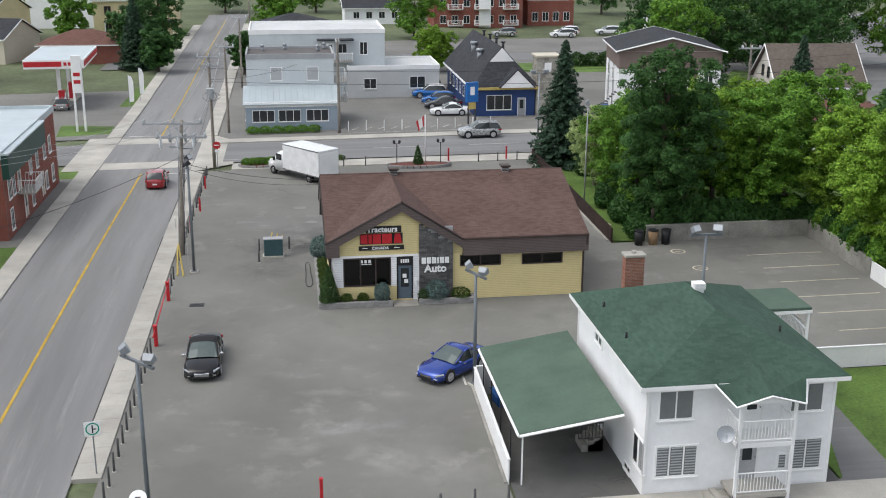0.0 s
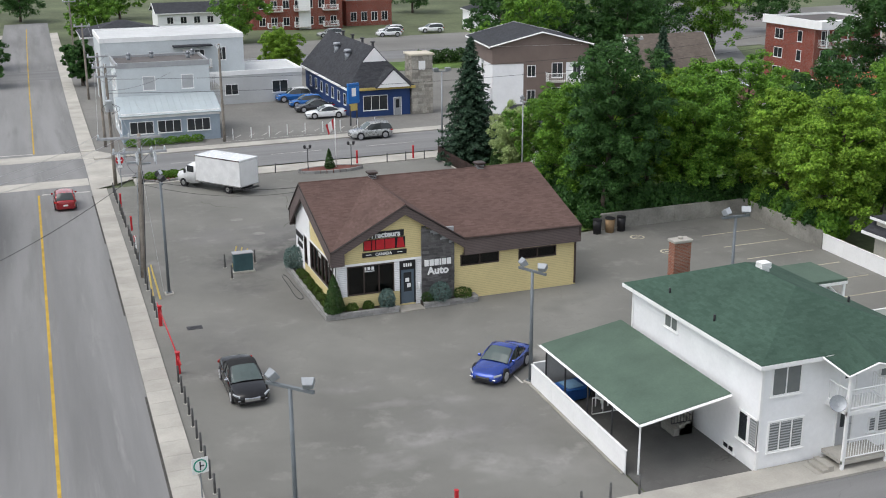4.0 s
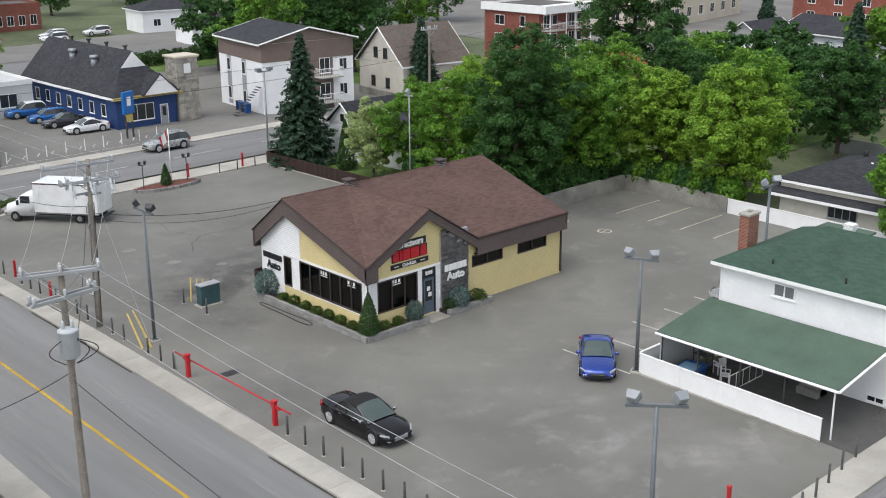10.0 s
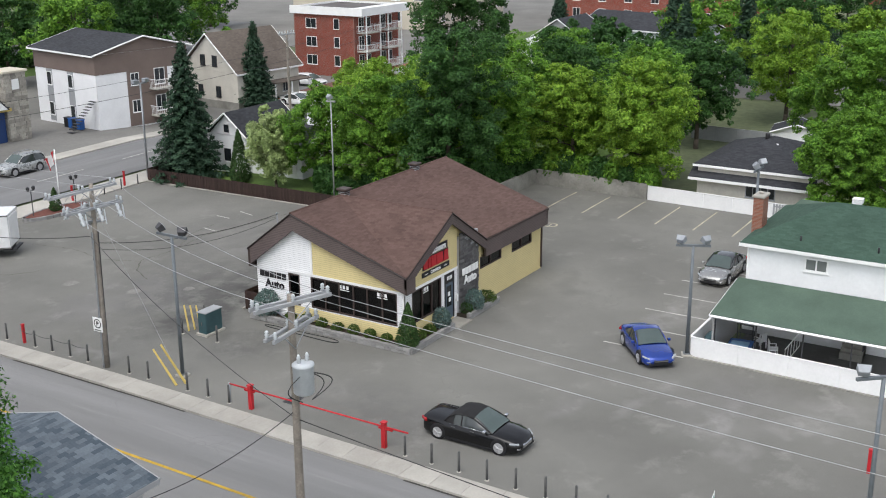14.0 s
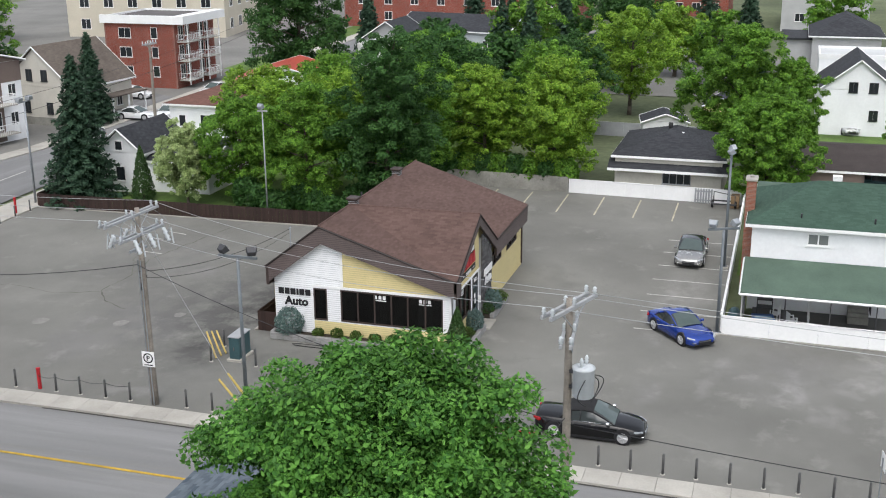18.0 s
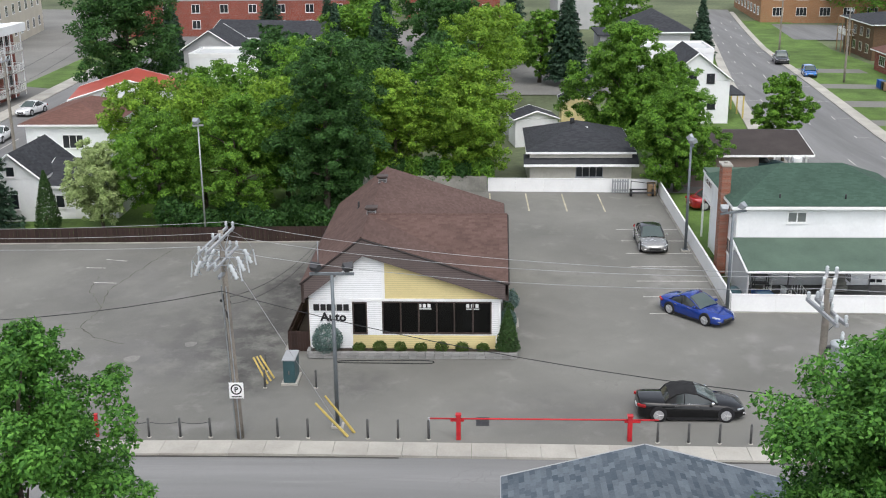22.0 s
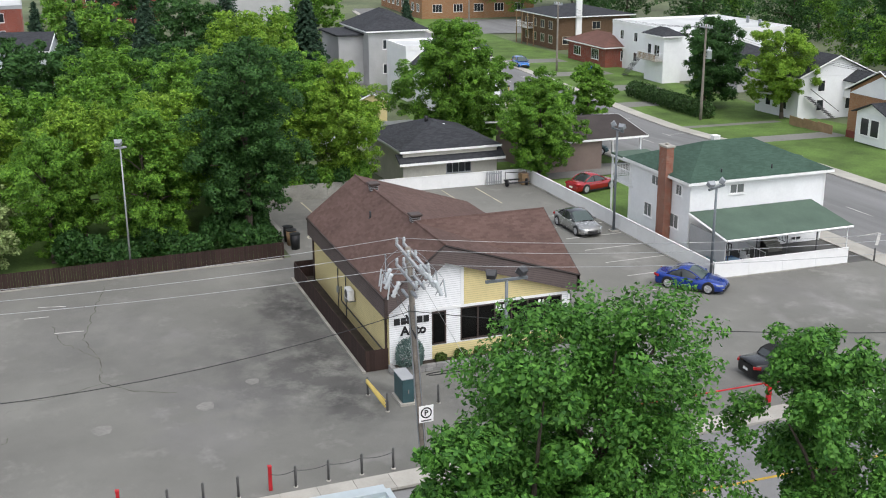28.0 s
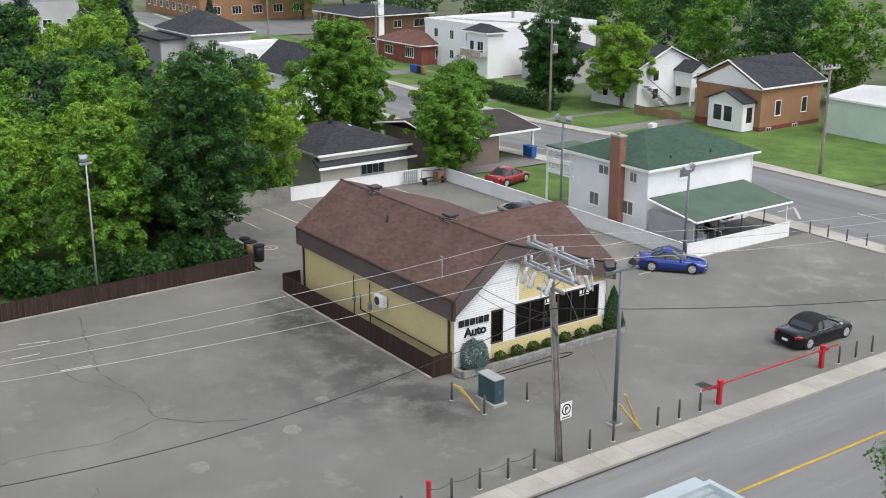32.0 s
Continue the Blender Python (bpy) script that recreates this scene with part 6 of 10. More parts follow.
bm.transform(pose(-0.15, -0.12, 0.3, 60, 0, -30))
part("reflector", bm, STEEL, dish)
part("arm", rods([((0, 0, 0), (0, 0, 0.35), 0.025), ((0, 0, 0.3), (-0.3, -0.35, 0.3), 0.015)]), STEEL, dish)
# roofed stoop on the far corner
st = thing("side_porch", 21.75, -15.0, 0.34, 0, "green roofed white side porch with braced post", "porch")
part("porch_roof", bevel(boxes((-1.9, -1.4, 4.25, 1.2, 1.5, 4.4)), 0.02), GREENROLL, st)
part("fascia", boxes((-1.92, -1.42, 4.1, 1.22, -1.38, 4.25), (1.18, -1.38, 4.1, 1.22, 1.5, 4.25), (-1.9, 1.46, 4.1, 1.18, 1.52, 4.25)), WHITEPAINT, st)
for y in (-1.3, 1.4):
    part("post", boxes((1.02, y - 0.06, -0.65, 1.14, y + 0.06, 4.1)), WHITEPAINT, st)
part("brace", rods([((1.08, -1.3, 3.2), (0.1, -1.3, 4.15), 0.05), ((1.08, 1.4, 3.2), (0.1, 1.4, 4.15), 0.05)], 4), WHITEPAINT, st)
part("landing", boxes((-1.9, -1.4, 2.35, 1.15, 1.45, 2.5)), WHITEPAINT, st)
railing(st, (1.08, -1.3), (1.08, 1.4), 2.5)
railing(st, (-1.8, 1.4), (1.08, 1.4), 2.5)
# carport
cp = thing("carport", 0, 0, 0, 0, "open carport with green roll roofing and white posts", "carport")
cp.matrix_basis = shift(12.5, -18)
bm = bmesh.new()
slab(bm, ((7.72, -22.95, 2.3), (12.15, -22.95, 2.98), (12.15, -13.35, 2.98), (7.72, -13.35, 2.3)), 0.1)
cr = part("carport_roof", bm, GREENROLL, cp)
bm = bmesh.new()
for y in (-22.97, -13.33):
    rod(bm, (7.72, y, 2.2), (12.15, y, 2.88), 0.075, n=4)
rod(bm, (7.70, -22.95, 2.2), (7.70, -13.35, 2.2), 0.075, n=4)
part("fascia", bm, WHITEPAINT, cr)
bm = bmesh.new()
for k in range(8):
    y = -22.4 + k * 1.2
    rod(bm, (7.8, y, 2.12), (12.1, y, 2.8), 0.07, n=4)
tagged(part("rafter", bm, WHITEPAINT, cr), kind="stuff")
for y in (-22.7, -20.3, -18.0, -15.7, -13.6):
    part("post", boxes((7.88, y - 0.03, -0.2, 7.94, y + 0.03, 2.15)), WHITEPAINT if y < -22 else DARKSTEEL, cp)
bm = boxes((8.0, -13.5, -0.17, 12.1, -13.42, 2.2))
part("side_panel", bm, GREYSTUCCO, cp)
bm = boxes(*[(10.9 + 0.28 * k, -20.2, -0.17, 12.15, -19.1, 0.0 + 0.18 * (k + 0)) for k in range(1, 5)])
part("steps", bm, OLDCONC, cp)
railing(cp, (11.0, -20.25), (12.1, -20.25), 0.4, 0.85, 0.15, DARKSTEEL)
# stored things in the carport
tub = thing("storage_tub", 8.9, -14.6, None, 8, "low blue plastic tub under the carport", "tub")
bm = boxes((-0.62, -0.5, 0.0, 0.62, 0.5, 0.62))
for v in bm.verts:
    v.co.x *= 1.12 if v.co.z > 0.3 else 1.0
    v.co.y *= 1.12 if v.co.z > 0.3 else 1.0
part("body", bevel(bm, 0.06), BLUEBIN, tub)
part("rim", bevel(boxes((-0.74, -0.6, 0.62, 0.74, 0.6, 0.68)), 0.02), BLUEBIN, tub)
part("cover", bevel(boxes((-0.6, -0.46, 0.681, 0.3, 0.46, 0.74)), 0.03), mat("pale_blue_sheet", (0.22, 0.38, 0.55), 0.6, 0.15, 1.2, 0.2, 8, 0.08), tub)
fr = thing("metal_rack", 9.9, -14.6, None, 0, "black metal rack under the carport", "rack")
for x in (-0.25, 0.25):
    for y in (-0.4, 0.4):
        part("upright", boxes((x - 0.025, y - 0.025, 0, x + 0.025, y + 0.025, 1.5)), DARKSTEEL, fr)
for z in (0.5, 1.0, 1.45):
    part("shelf", boxes((-0.28, -0.43, z, 0.28, 0.43, z + 0.03)), DARKSTEEL, fr)
for x, y, r in ((9.7, -16.1, 25), (10.5, -15.2, 160)):
    ch = thing("garden_chair", x, y, None, r, "white plastic garden chair under the carport", "chair", "carport chairs")
    part("seat", bevel(boxes((-0.24, -0.23, 0.41, 0.24, 0.23, 0.45)), 0.015), WHITEPAINT, ch)
    for k in range(5):
        part("back_slat", boxes((-0.22 + 0.093 * k, 0.2, 0.45, -0.155 + 0.093 * k, 0.235, 0.86)), WHITEPAINT, ch)
    part("back_rail", bevel(boxes((-0.25, 0.195, 0.86, 0.25, 0.24, 0.92)), 0.012), WHITEPAINT, ch)
    for a in (-0.23, 0.23):
        part("armrest", boxes((a - 0.03, -0.22, 0.63, a + 0.03, 0.2, 0.66)), WHITEPAINT, ch)
        for b in (-0.2, 0.2):
            part("leg", boxes((a - 0.025, b - 0.025, 0, a + 0.025, b + 0.025, 0.63 if b < 0 else 0.41)), WHITEPAINT, ch)
railing(cp, (8.7, -17.0), (11.6, -17.0), -0.17, 0.95, 0.5, WHITEPAINT)
sh = thing("covered_heap", 9.2, -13.0 - 0.0, None, 0, "dark green tarpaulin cover over stored goods", "tarpaulin")
bm = bmesh.new()
lathe(bm, [(0.95, 0.02), (0.9, 0.5), (0.7, 0.8), (0.2, 0.92)], n=9)
bm.transform(Matrix.Diagonal((1.2, 0.42, 1, 1)))
part("cover", bm, TEALBOX, sh)
# white board fence, panel by panel
FENCEWHITE = mat("white_board", (0.86, 0.86, 0.855), 0.65, 0.04, 0.7, 0.06, 7, 0.04, per_piece=0.03)


def panel_fence(name, label, a, b, h, w, material, cap=True, thick=0.07, drop=0.0):
    a, b = survey(*a), survey(*b)
    t = thing(name, a[0], a[1], None, math.degrees(math.atan2(b[1] - a[1], b[0] - a[0])), label, "fence", plan=False)
    L = math.hypot(b[0] - a[0], b[1] - a[1])
    n = max(1, round(L / w))
    s = L / n
    for k in range(n):
        x, y = a[0] + (b[0] - a[0]) * k / n, a[1] + (b[1] - a[1]) * k / n
        dz = gz(x, y) - t.location.z
        part("panel", bevel(boxes((k * s + 0.003, -thick / 2, dz - 0.1, (k + 1) * s - 0.003, thick / 2, dz + h - drop * k / n)), 0.012), material, t)
        if cap:
            part("cap", boxes((k * s, -thick / 2 - 0.03, dz + h - drop * k / n, (k + 1) * s, thick / 2 + 0.03, dz + h + 0.04 - drop * k / n)), material, t)
    return t


panel_fence("board_fence", "low solid white board fence beside the carport", (7.62, -22.6), (7.62, -12.4), 1.05, 2.44, FENCEWHITE)
panel_fence("board_fence", "low solid white board fence along the parking lot", (7.7, -12.38), (34.7, -12.38), 1.08, 2.44, FENCEWHITE)
panel_fence("board_fence", "low solid white board fence at the end of the lot", (34.72, -12.3), (34.72, 1.3), 1.1, 2.44, FENCEWHITE)
panel_fence("concrete_wall", "weathered grey concrete retaining wall", (34.8, 1.35), (34.8, 11.0), 1.25, 3.2, OLDCONC, False, 0.3)
panel_fence("concrete_wall", "weathered grey concrete retaining wall", (34.65, 11.1), (23.0, 11.1), 1.2, 3.0, OLDCONC, False, 0.3)
tagged(part("kerb", raised([(20.35, 11.6), (20.5, 11.6), (20.5, 40.2), (20.35, 40.2)], 0.06, 0.2), KERB), "old concrete kerb at the foot of the fence", "kerb", kind="structure")
bfence = thing("board_fence", 0, 0, 0, 0, "dark brown upright board fence under the trees", "fence")
first = part("board", boxes((-0.013, 0, -0.1, 0.013, 0.142, 1.08)), FENCEWOOD, bfence)
first.matrix_basis = spot(20.62, 11.5)
for k in range(1, 192):
    y = 11.5 + 0.15 * k
    x, y, q = survey(20.62 + (0.02 if k % 2 else 0.0), y)
    share("board", first, bfence, pose(x, y, gz(x, y) + 0.02 * ((k * 7) % 5) / 5) @ Matrix.Diagonal((1, 1.045, 1, 1)))
for k in range(13):
    y = 11.5 + 2.4 * k
    part("post", boxes((0.03, -0.05, -0.2, 0.13, 0.05, 1.0)), FENCEWOOD, bfence).matrix_basis = spot(20.62, y)
bfence2 = thing("board_fence", 0, 0, 0, 0, "dark brown upright board fence along the sidewalk", "fence")
for k in range(90):
    share("board", first, bfence2, spot(20.7 + 0.15 * k, 40.3 + (0.02 if k % 2 else 0), None, -90) @ Matrix.Diagonal((1, 1.06, 1, 1)))
# pallets and crates at the end of the lot
pal = thing("leaning_pallet", 34.35, -9.3, None, 90, "weathered grey pallet leaning on the white fence", "pallet")
for k in range(7):
    part("slat", boxes((-0.65 + 0.2 * k, 0.0, 0.03, -0.52 + 0.2 * k, 0.04, 1.15)), GREYTRIM, pal)
part("rail", boxes((-0.65, -0.06, 0.2, 0.68, 0.0, 0.3), (-0.65, -0.06, 0.9, 0.68, 0.0, 1.0)), GREYTRIM, pal)
cr = thing("rusty_trailer", 33.5, -10.9, None, 0, "small rusty utility trailer frame by the fence", "trailer")
part("frame", boxes((-0.6, -0.9, 0.35, 0.6, -0.8, 0.45), (-0.6, 0.8, 0.35, 0.6, 0.9, 0.45), (-0.6, -0.8, 0.35, -0.5, 0.8, 0.45), (0.5, -0.8, 0.35, 0.6, 0.8, 0.45)), DARKSTEEL, cr)
for y in (-0.85, 0.85):
    part("wheel", rods([((0, y - 0.08, 0.28), (0, y + 0.08, 0.28), 0.28)], 14), RUBBER, cr)
part("upright", rods([((-0.5, -0.8, 0.4), (-0.5, -0.8, 1.1), 0.03), ((0.5, 0.8, 0.4), (0.5, 0.8, 1.1), 0.03), ((-0.5, -0.8, 1.1), (0.5, 0.8, 1.1), 0.03)]), DARKSTEEL, cr)
bb = thing("wooden_crate", 33.9, -12.0 + 0.3, None, 0, "brown wooden crate at the fence corner", "crate")
for k in range(5):
    part("plank", boxes((-0.4, -0.3, 0.02 + 0.19 * k, 0.4, 0.3, 0.19 + 0.19 * k)), RAWWOOD, bb)
# bins and a bench by the retaining wall
for x, m, lab in ((22.3, BLACKPL, "black wheeled bin by the retaining wall"), (23.3, RAWWOOD, "brown barrel by the retaining wall"), (24.2, BLACKPL, "black wheeled bin by the retaining wall")):
    b = thing("wheeled_bin" if m is BLACKPL else "barrel", x, 10.3, None, 0, lab, "bin")
    bm = bmesh.new()
    lathe(bm, [(0.3, 0.0), (0.33, 0.5), (0.36, 1.0)], n=6 if m is BLACKPL else 12)
    part("body", bm, m, b)
    part("lid", rods([((0, 0, 1.0), (0, 0, 1.07), 0.38)], 6 if m is BLACKPL else 12), BLACKPL, b)

t = thing("utility_box", 25.9, 24.6, None, 0, "small pale utility box beyond the brown fence", "utility box")
part("case", bevel(boxes((-0.35, -0.6, -0.1, 0.35, 0.6, 0.75)), 0.05), GREYTRIM, t)
part("lid", bevel(boxes((-0.4, -0.65, 0.75, 0.4, 0.65, 0.85)), 0.03), WHITEPAINT, t)

# ---- lamps, poles, bollards, barrier, signs ----
def flood_lamp(x, y, h, rz, label, heads=2, spread=0.62, material=None, dark=False, slim=0.1):
    """A square-section pole on a concrete foot with a cross bar and tilted floodlights."""
    material = material or mat("lamp_pole_grey", (0.17, 0.19, 0.205), 0.55, 0.12, 1.5, 0.1, 12, 0.04, 0.3)
    t = thing("lot_lamp", x, y, None, rz, label, "lamp post", "lot lamps")
    part("footing", bevel(boxes((-0.28, -0.28, -0.1, 0.28, 0.28, 0.1)), 0.03), CONCRETE, t)
    bm = bmesh.new()
    rod(bm, (0, 0, 0.1), (0, 0, h - 0.05), slim, slim * 0.75, n=8)
    part("pole", bm, material, t)
    part("base_plate", boxes((-0.18, -0.18, 0.1, 0.18, 0.18, 0.14)), material, t)
    part("cross_bar", bevel(boxes((-spread - 0.25, -0.06, h - 0.08, spread + 0.25, 0.06, h + 0.04)), 0.01), material, t)
    for s in ([-1, 1] if heads == 2 else [1]):
        bm = bmesh.new()
        v = box(bm, -0.25, -0.16, -0.17, 0.25, 0.16, 0.19)
        for q in v:
            if q.co.y > 0:
                q.co.x *= 0.72
                q.co.z *= 0.72
        bevel(bm, 0.02)
        tilt = pose(s * spread, 0, h + 0.27, -32, 0, -s * 28)
        bm.transform(tilt)
        hd = part("floodlight", bm, DARKSTEEL if dark else mat("lamp_head_grey", (0.30, 0.32, 0.34), 0.5, 0.12, 2, 0.1, 10, 0.03, 0.2), t)
        bm = boxes((-0.21, -0.175, -0.13, 0.21, -0.163, 0.15))
        bm.transform(tilt)
        part("lens", bm, LAMPGLASS, hd)
        part("yoke", rods([((s * spread, 0, h), (s * spread, 0, h + 0.2), 0.03)]), material, hd)
    return t


flood_lamp(-7.87, 8.57, 7.3, 90, "grey twin-floodlight pole by the sidewalk with yellow guards", spread=0.72, dark=True)
flood_lamp(7.64, -12.2, 5.95, 115, "grey twin-floodlight pole at the white fence corner")
flood_lamp(-6.92, -24.5, 7.2, 132, "grey twin-floodlight pole at the lot entrance", spread=0.78)
flood_lamp(19.2, -11.83, 7.35, 0, "slim grey floodlight pole in the parking row", 2, 0.6)
flood_lamp(20.97, 21.0, 8.1, 100, "slim white-painted pole with one small floodlight at the brown fence", 1, 0.12, mat("galvanised_pole", (0.36, 0.37, 0.37), 0.5, 0.12, 1.5, 0.1, 12, 0.03, 0.3), slim=0.065)


b0 = thing("bollard", -9.05, 18.2, None, 0, "short weathered grey steel pipe bollard at the sidewalk", "bollard", "sidewalk bollards")
bm = bmesh.new()
lathe(bm, [(0.055, -0.1), (0.055, 0.88), (0.045, 0.93), (0.02, 0.95)], n=8)
part("pipe", bm, mat("dull_pipe", (0.15, 0.15, 0.15), 0.7, 0.25, 3, 0.2, 14, 0.05, 0.3), b0)
bm = bmesh.new()
lathe(bm, [(0.11, -0.02), (0.10, 0.015), (0.06, 0.03)], n=8)
part("footing", bm, CONCRETE, b0)
ys = [16.85, 15.45, 14.1, 11.1, 9.75, 7.1, 5.75, 4.4] + [-5.7 - 1.365 * k for k in range(13)]
ys += [20.5 + 1.36 * k for k in range(14) if k not in (3, 9)]
for y in ys:
    copy_thing(b0, spot(-9.05, y))
for x, y in ((7.3, -24.5), (5.9, -24.65), (4.5, -24.85), (3.1, -25.1), (1.7, -25.3), (0.3, -25.4), (-1.1, -25.5), (-2.5, -25.5), (-3.9, -25.5)):
    copy_thing(b0, spot(x, y))
for x in (1.2, 3.2, 5.2, 15.6, 17.4, 19.2):
    copy_thing(b0, spot(x, 40.0))


def chain(name, pts, sag, r, material, label, category, n=8, parent=None):
    """A hanging cable or chain through the points."""
    bm = bmesh.new()
    pts = pts if parent else [lifted(p) for p in pts]
    line = [Vector(pts[0])]
    for a, b in zip(pts, pts[1:]):
        a, b = Vector(a), Vector(b)
        line += [a.lerp(b, k / n) - Vector((0, 0, sag * 4 * (k / n) * (1 - k / n))) for k in range(1, n + 1)]
    tube(bm, line, r, 4)
    ob = part(name, bm, material, parent)
    return ob if parent else tagged(ob, label, category)


cz = 0.6
chain("chain", [(-9.05, y, gz(-9, y) + 0.75) for y in (19.2, 18.2, 16.85, 15.45, 14.1)], 0.1, 0.014, DARKSTEEL, "sagging chain between the bollards", "chain", 5)
for k, (x, y) in enumerate(((-8.95, 19.2), (-8.7, 25.0), (-8.85, 33.0), (-0.2, -23.2))):
    t = thing("red_post", x, y, None, 0, "red painted steel guard post", "post", "red posts")
    part("tube", bevel(boxes((-0.07, -0.07, -0.1, 0.07, 0.07, 1.05)), 0.012), REDPAINT, t)
    part("cap", bevel(boxes((-0.085, -0.085, 1.05, 0.085, 0.085, 1.1)), 0.012), REDPAINT, t)
for x in (12.9, 18.3):
    t = thing("red_post", x, 40.6, None, 0, "red painted steel guard post", "post", "red posts")
    part("tube", bevel(boxes((-0.07, -0.07, -0.1, 0.07, 0.07, 1.25)), 0.012), REDPAINT, t)
    part("cap", bevel(boxes((-0.085, -0.085, 1.25, 0.085, 0.085, 1.3)), 0.012), REDPAINT, t)
# the red swing barrier
bar = thing("swing_barrier", 0, 0, 0, 0, "red steel swing barrier across the lot entrance", "barrier")
bar.matrix_basis = shift(-9.0, -0.7)
for y in (3.05, -4.45):
    part("post", bevel(boxes((-9.04, y - 0.1, G0 - 0.1, -8.84, y + 0.1, 1.0)), 0.015), REDPAINT, bar)
    part("post_cap", bevel(boxes((-9.07, y - 0.13, 1.0, -8.81, y + 0.13, 1.06)), 0.01), REDPAINT, bar)
bm = bmesh.new()
rod(bm, (-8.94, 4.35, 0.82), (-8.94, -5.7, 0.82), 0.04, n=8)
part("arm", bm, REDPAINT, bar)
part("end_stop", rods([((-8.94, 4.35, G0), (-8.94, 4.35, 0.86), 0.05)]), STEEL, bar)
part("bracket", boxes((-8.99, -4.9, 0.7, -8.89, -4.2, 0.78), (-8.99, 2.8, 0.7, -8.89, 3.4, 0.78)), REDPAINT, bar)
# guards on the guy wires
for x0, y0, x1, y1, z1 in ((-8.9, 8.0, -8.92, 9.38, 1.45), (-8.5, 7.75, -8.81, 8.95, 1.75)):
    t = thing("guy_guard", -8.7, 8.4, 0, 0, "yellow plastic guy-wire guard leaning at the lamp", "guy guard", "guy guards")
    bm = bmesh.new()
    rod(bm, (x0 + 8.7, y0 - 8.4, G0), (x1 + 8.7, y1 - 8.4, z1), 0.07, 0.05, n=6)
    part("sleeve", bm, YELLOWPAINT, t)
# transformer cabinet with yellow guard bars
cab = thing("utility_cabinet", -2.75, 11.45, None, 0, "dark teal steel utility cabinet with a pale lid", "utility cabinet")
part("plinth", boxes((-0.74, -0.4, -0.1, 0.74, 0.4, 0.08)), CONCRETE, cab)
part("case", bevel(boxes((-0.64, -0.29, 0.08, 0.64, 0.29, 1.25)), 0.03), TEALBOX, cab)
part("lid", bevel(boxes((-0.68, -0.33, 1.25, 0.68, 0.33, 1.31)), 0.02), GREYTRIM, cab, "pale grey lid")
part("latch", boxes((-0.67, -0.03, 0.55, -0.64, 0.03, 0.75)), CHROME, cab)
for x, y in ((-3.7, 10.1), (-3.75, 12.6), (-1.7, 12.9)):
    copy_thing(b0, spot(x, y))
for k in range(3):
    t = thing("guard_bar", -2.6 - 0.35 * k, 12.35 + 0.1 * k, None, 0, "yellow guard bar leaning by the cabinet", "guard bar", "guard bars")
    part("tube", rods([((0, 0, 0), (0.5, 0.75, 1.0 + 0.1 * k), 0.05)], 6), YELLOWPAINT, t)


def insulator(parent, p, h=0.24):
    bm = bmesh.new()
    lathe(bm, [(0.03, 0), (0.07, 0.03), (0.04, 0.07), (0.08, 0.11), (0.045, 0.15), (0.07, 0.19), (0.03, h)], n=8)
    bm.transform(Matrix.Translation(p))
    return part("insulator", bm, CERAMIC, parent)


def utility_pole(x, y, h, azi, label, arms=((0, 2.5),), transformer=None, r=0.17, lean=(0, 0), second=None):
    t = thing("utility_pole", x, y, None, azi, label, "utility pole", "utility poles")
    z0 = t.location.z
    bm = bmesh.new()
    tube(bm, [(lean[0] * k / 6, lean[1] * k / 6, -0.3 if k == 0 else h * k / 6) for k in range(7)], [r * (1 - 0.35 * k / 6) for k in range(7)], 10)
    part("pole", bm, POLEWOOD, t)
    for dz, L, *twist in arms:
        z = h - 0.25 - dz
        cx, cy = lean[0] * z / h + (twist[1] if len(twist) > 1 else 0.0), lean[1] * z / h
        a = part("crossarm", bevel(boxes((cx - L / 2, cy + 0.1, z - 0.06, cx + L / 2, cy + 0.2, z + 0.06), (cx - L / 2, cy - 0.2, z - 0.06, cx + L / 2, cy - 0.1, z + 0.06)), 0.01), GREYTRIM, t)
        px = lean[0] * z / h
        part("brace", rods([((px - 0.7, cy - 0.15, z - 0.02), (px, cy - 0.1, z - 0.65), 0.02), ((px + 0.7, cy - 0.15, z - 0.02), (px, cy - 0.1, z - 0.65), 0.02)], 4), STEEL, a)
        for u in (-L / 2 + 0.12, 0.0, L / 2 - 0.12):
            insulator(a, (cx + u, cy + 0.15, z + 0.06))
            insulator(a, (cx + u, cy - 0.15, z + 0.06))
        if twist:
            a.matrix_basis = pose(0, 0, 0, 0, 0, twist[0])
    if transformer:
        zc = transformer
        bm = bmesh.new()
        lathe(bm, [(0.3, zc - 0.5), (0.33, zc - 0.46), (0.33, zc + 0.38), (0.35, zc + 0.4), (0.35, zc + 0.46), (0.2, zc + 0.52)], 0.0, -0.55, n=16)
        tr = part("transformer", bm, mat("pale_grey_enamel", (0.50, 0.53, 0.55), 0.45, 0.1, 2, 0.1, 10, 0.03), t, "pale grey pole transformer")
        part("bracket", boxes((-0.1, -0.3, zc - 0.3, 0.1, -0.1, zc - 0.2), (-0.1, -0.3, zc + 0.2, 0.1, -0.1, zc + 0.3)), DARKSTEEL, tr)
        for u in (-0.15, 0.15):
            insulator(tr, (u, -0.55, zc + 0.5), 0.3)
        bm = bmesh.new()
        for u, s in ((-0.3, 0.55), (0.3, 0.8), (0.25, 0.5)):
            prev = Vector((u * 0.6, -0.75, zc + 0.2))
            for k in range(1, 11):
                a = k / 10 * math.pi
                p = Vector((u * 0.6 + s * math.sin(a) * (1 if u > 0 else -1) * 0.9, -0.75, zc + 0.2 - 0.9 * (k / 10)))
                rod(bm, prev, p, 0.018, n=4, caps=False)
                prev = p
        part("drip_loop", bm, WIRE, tr)
    return t


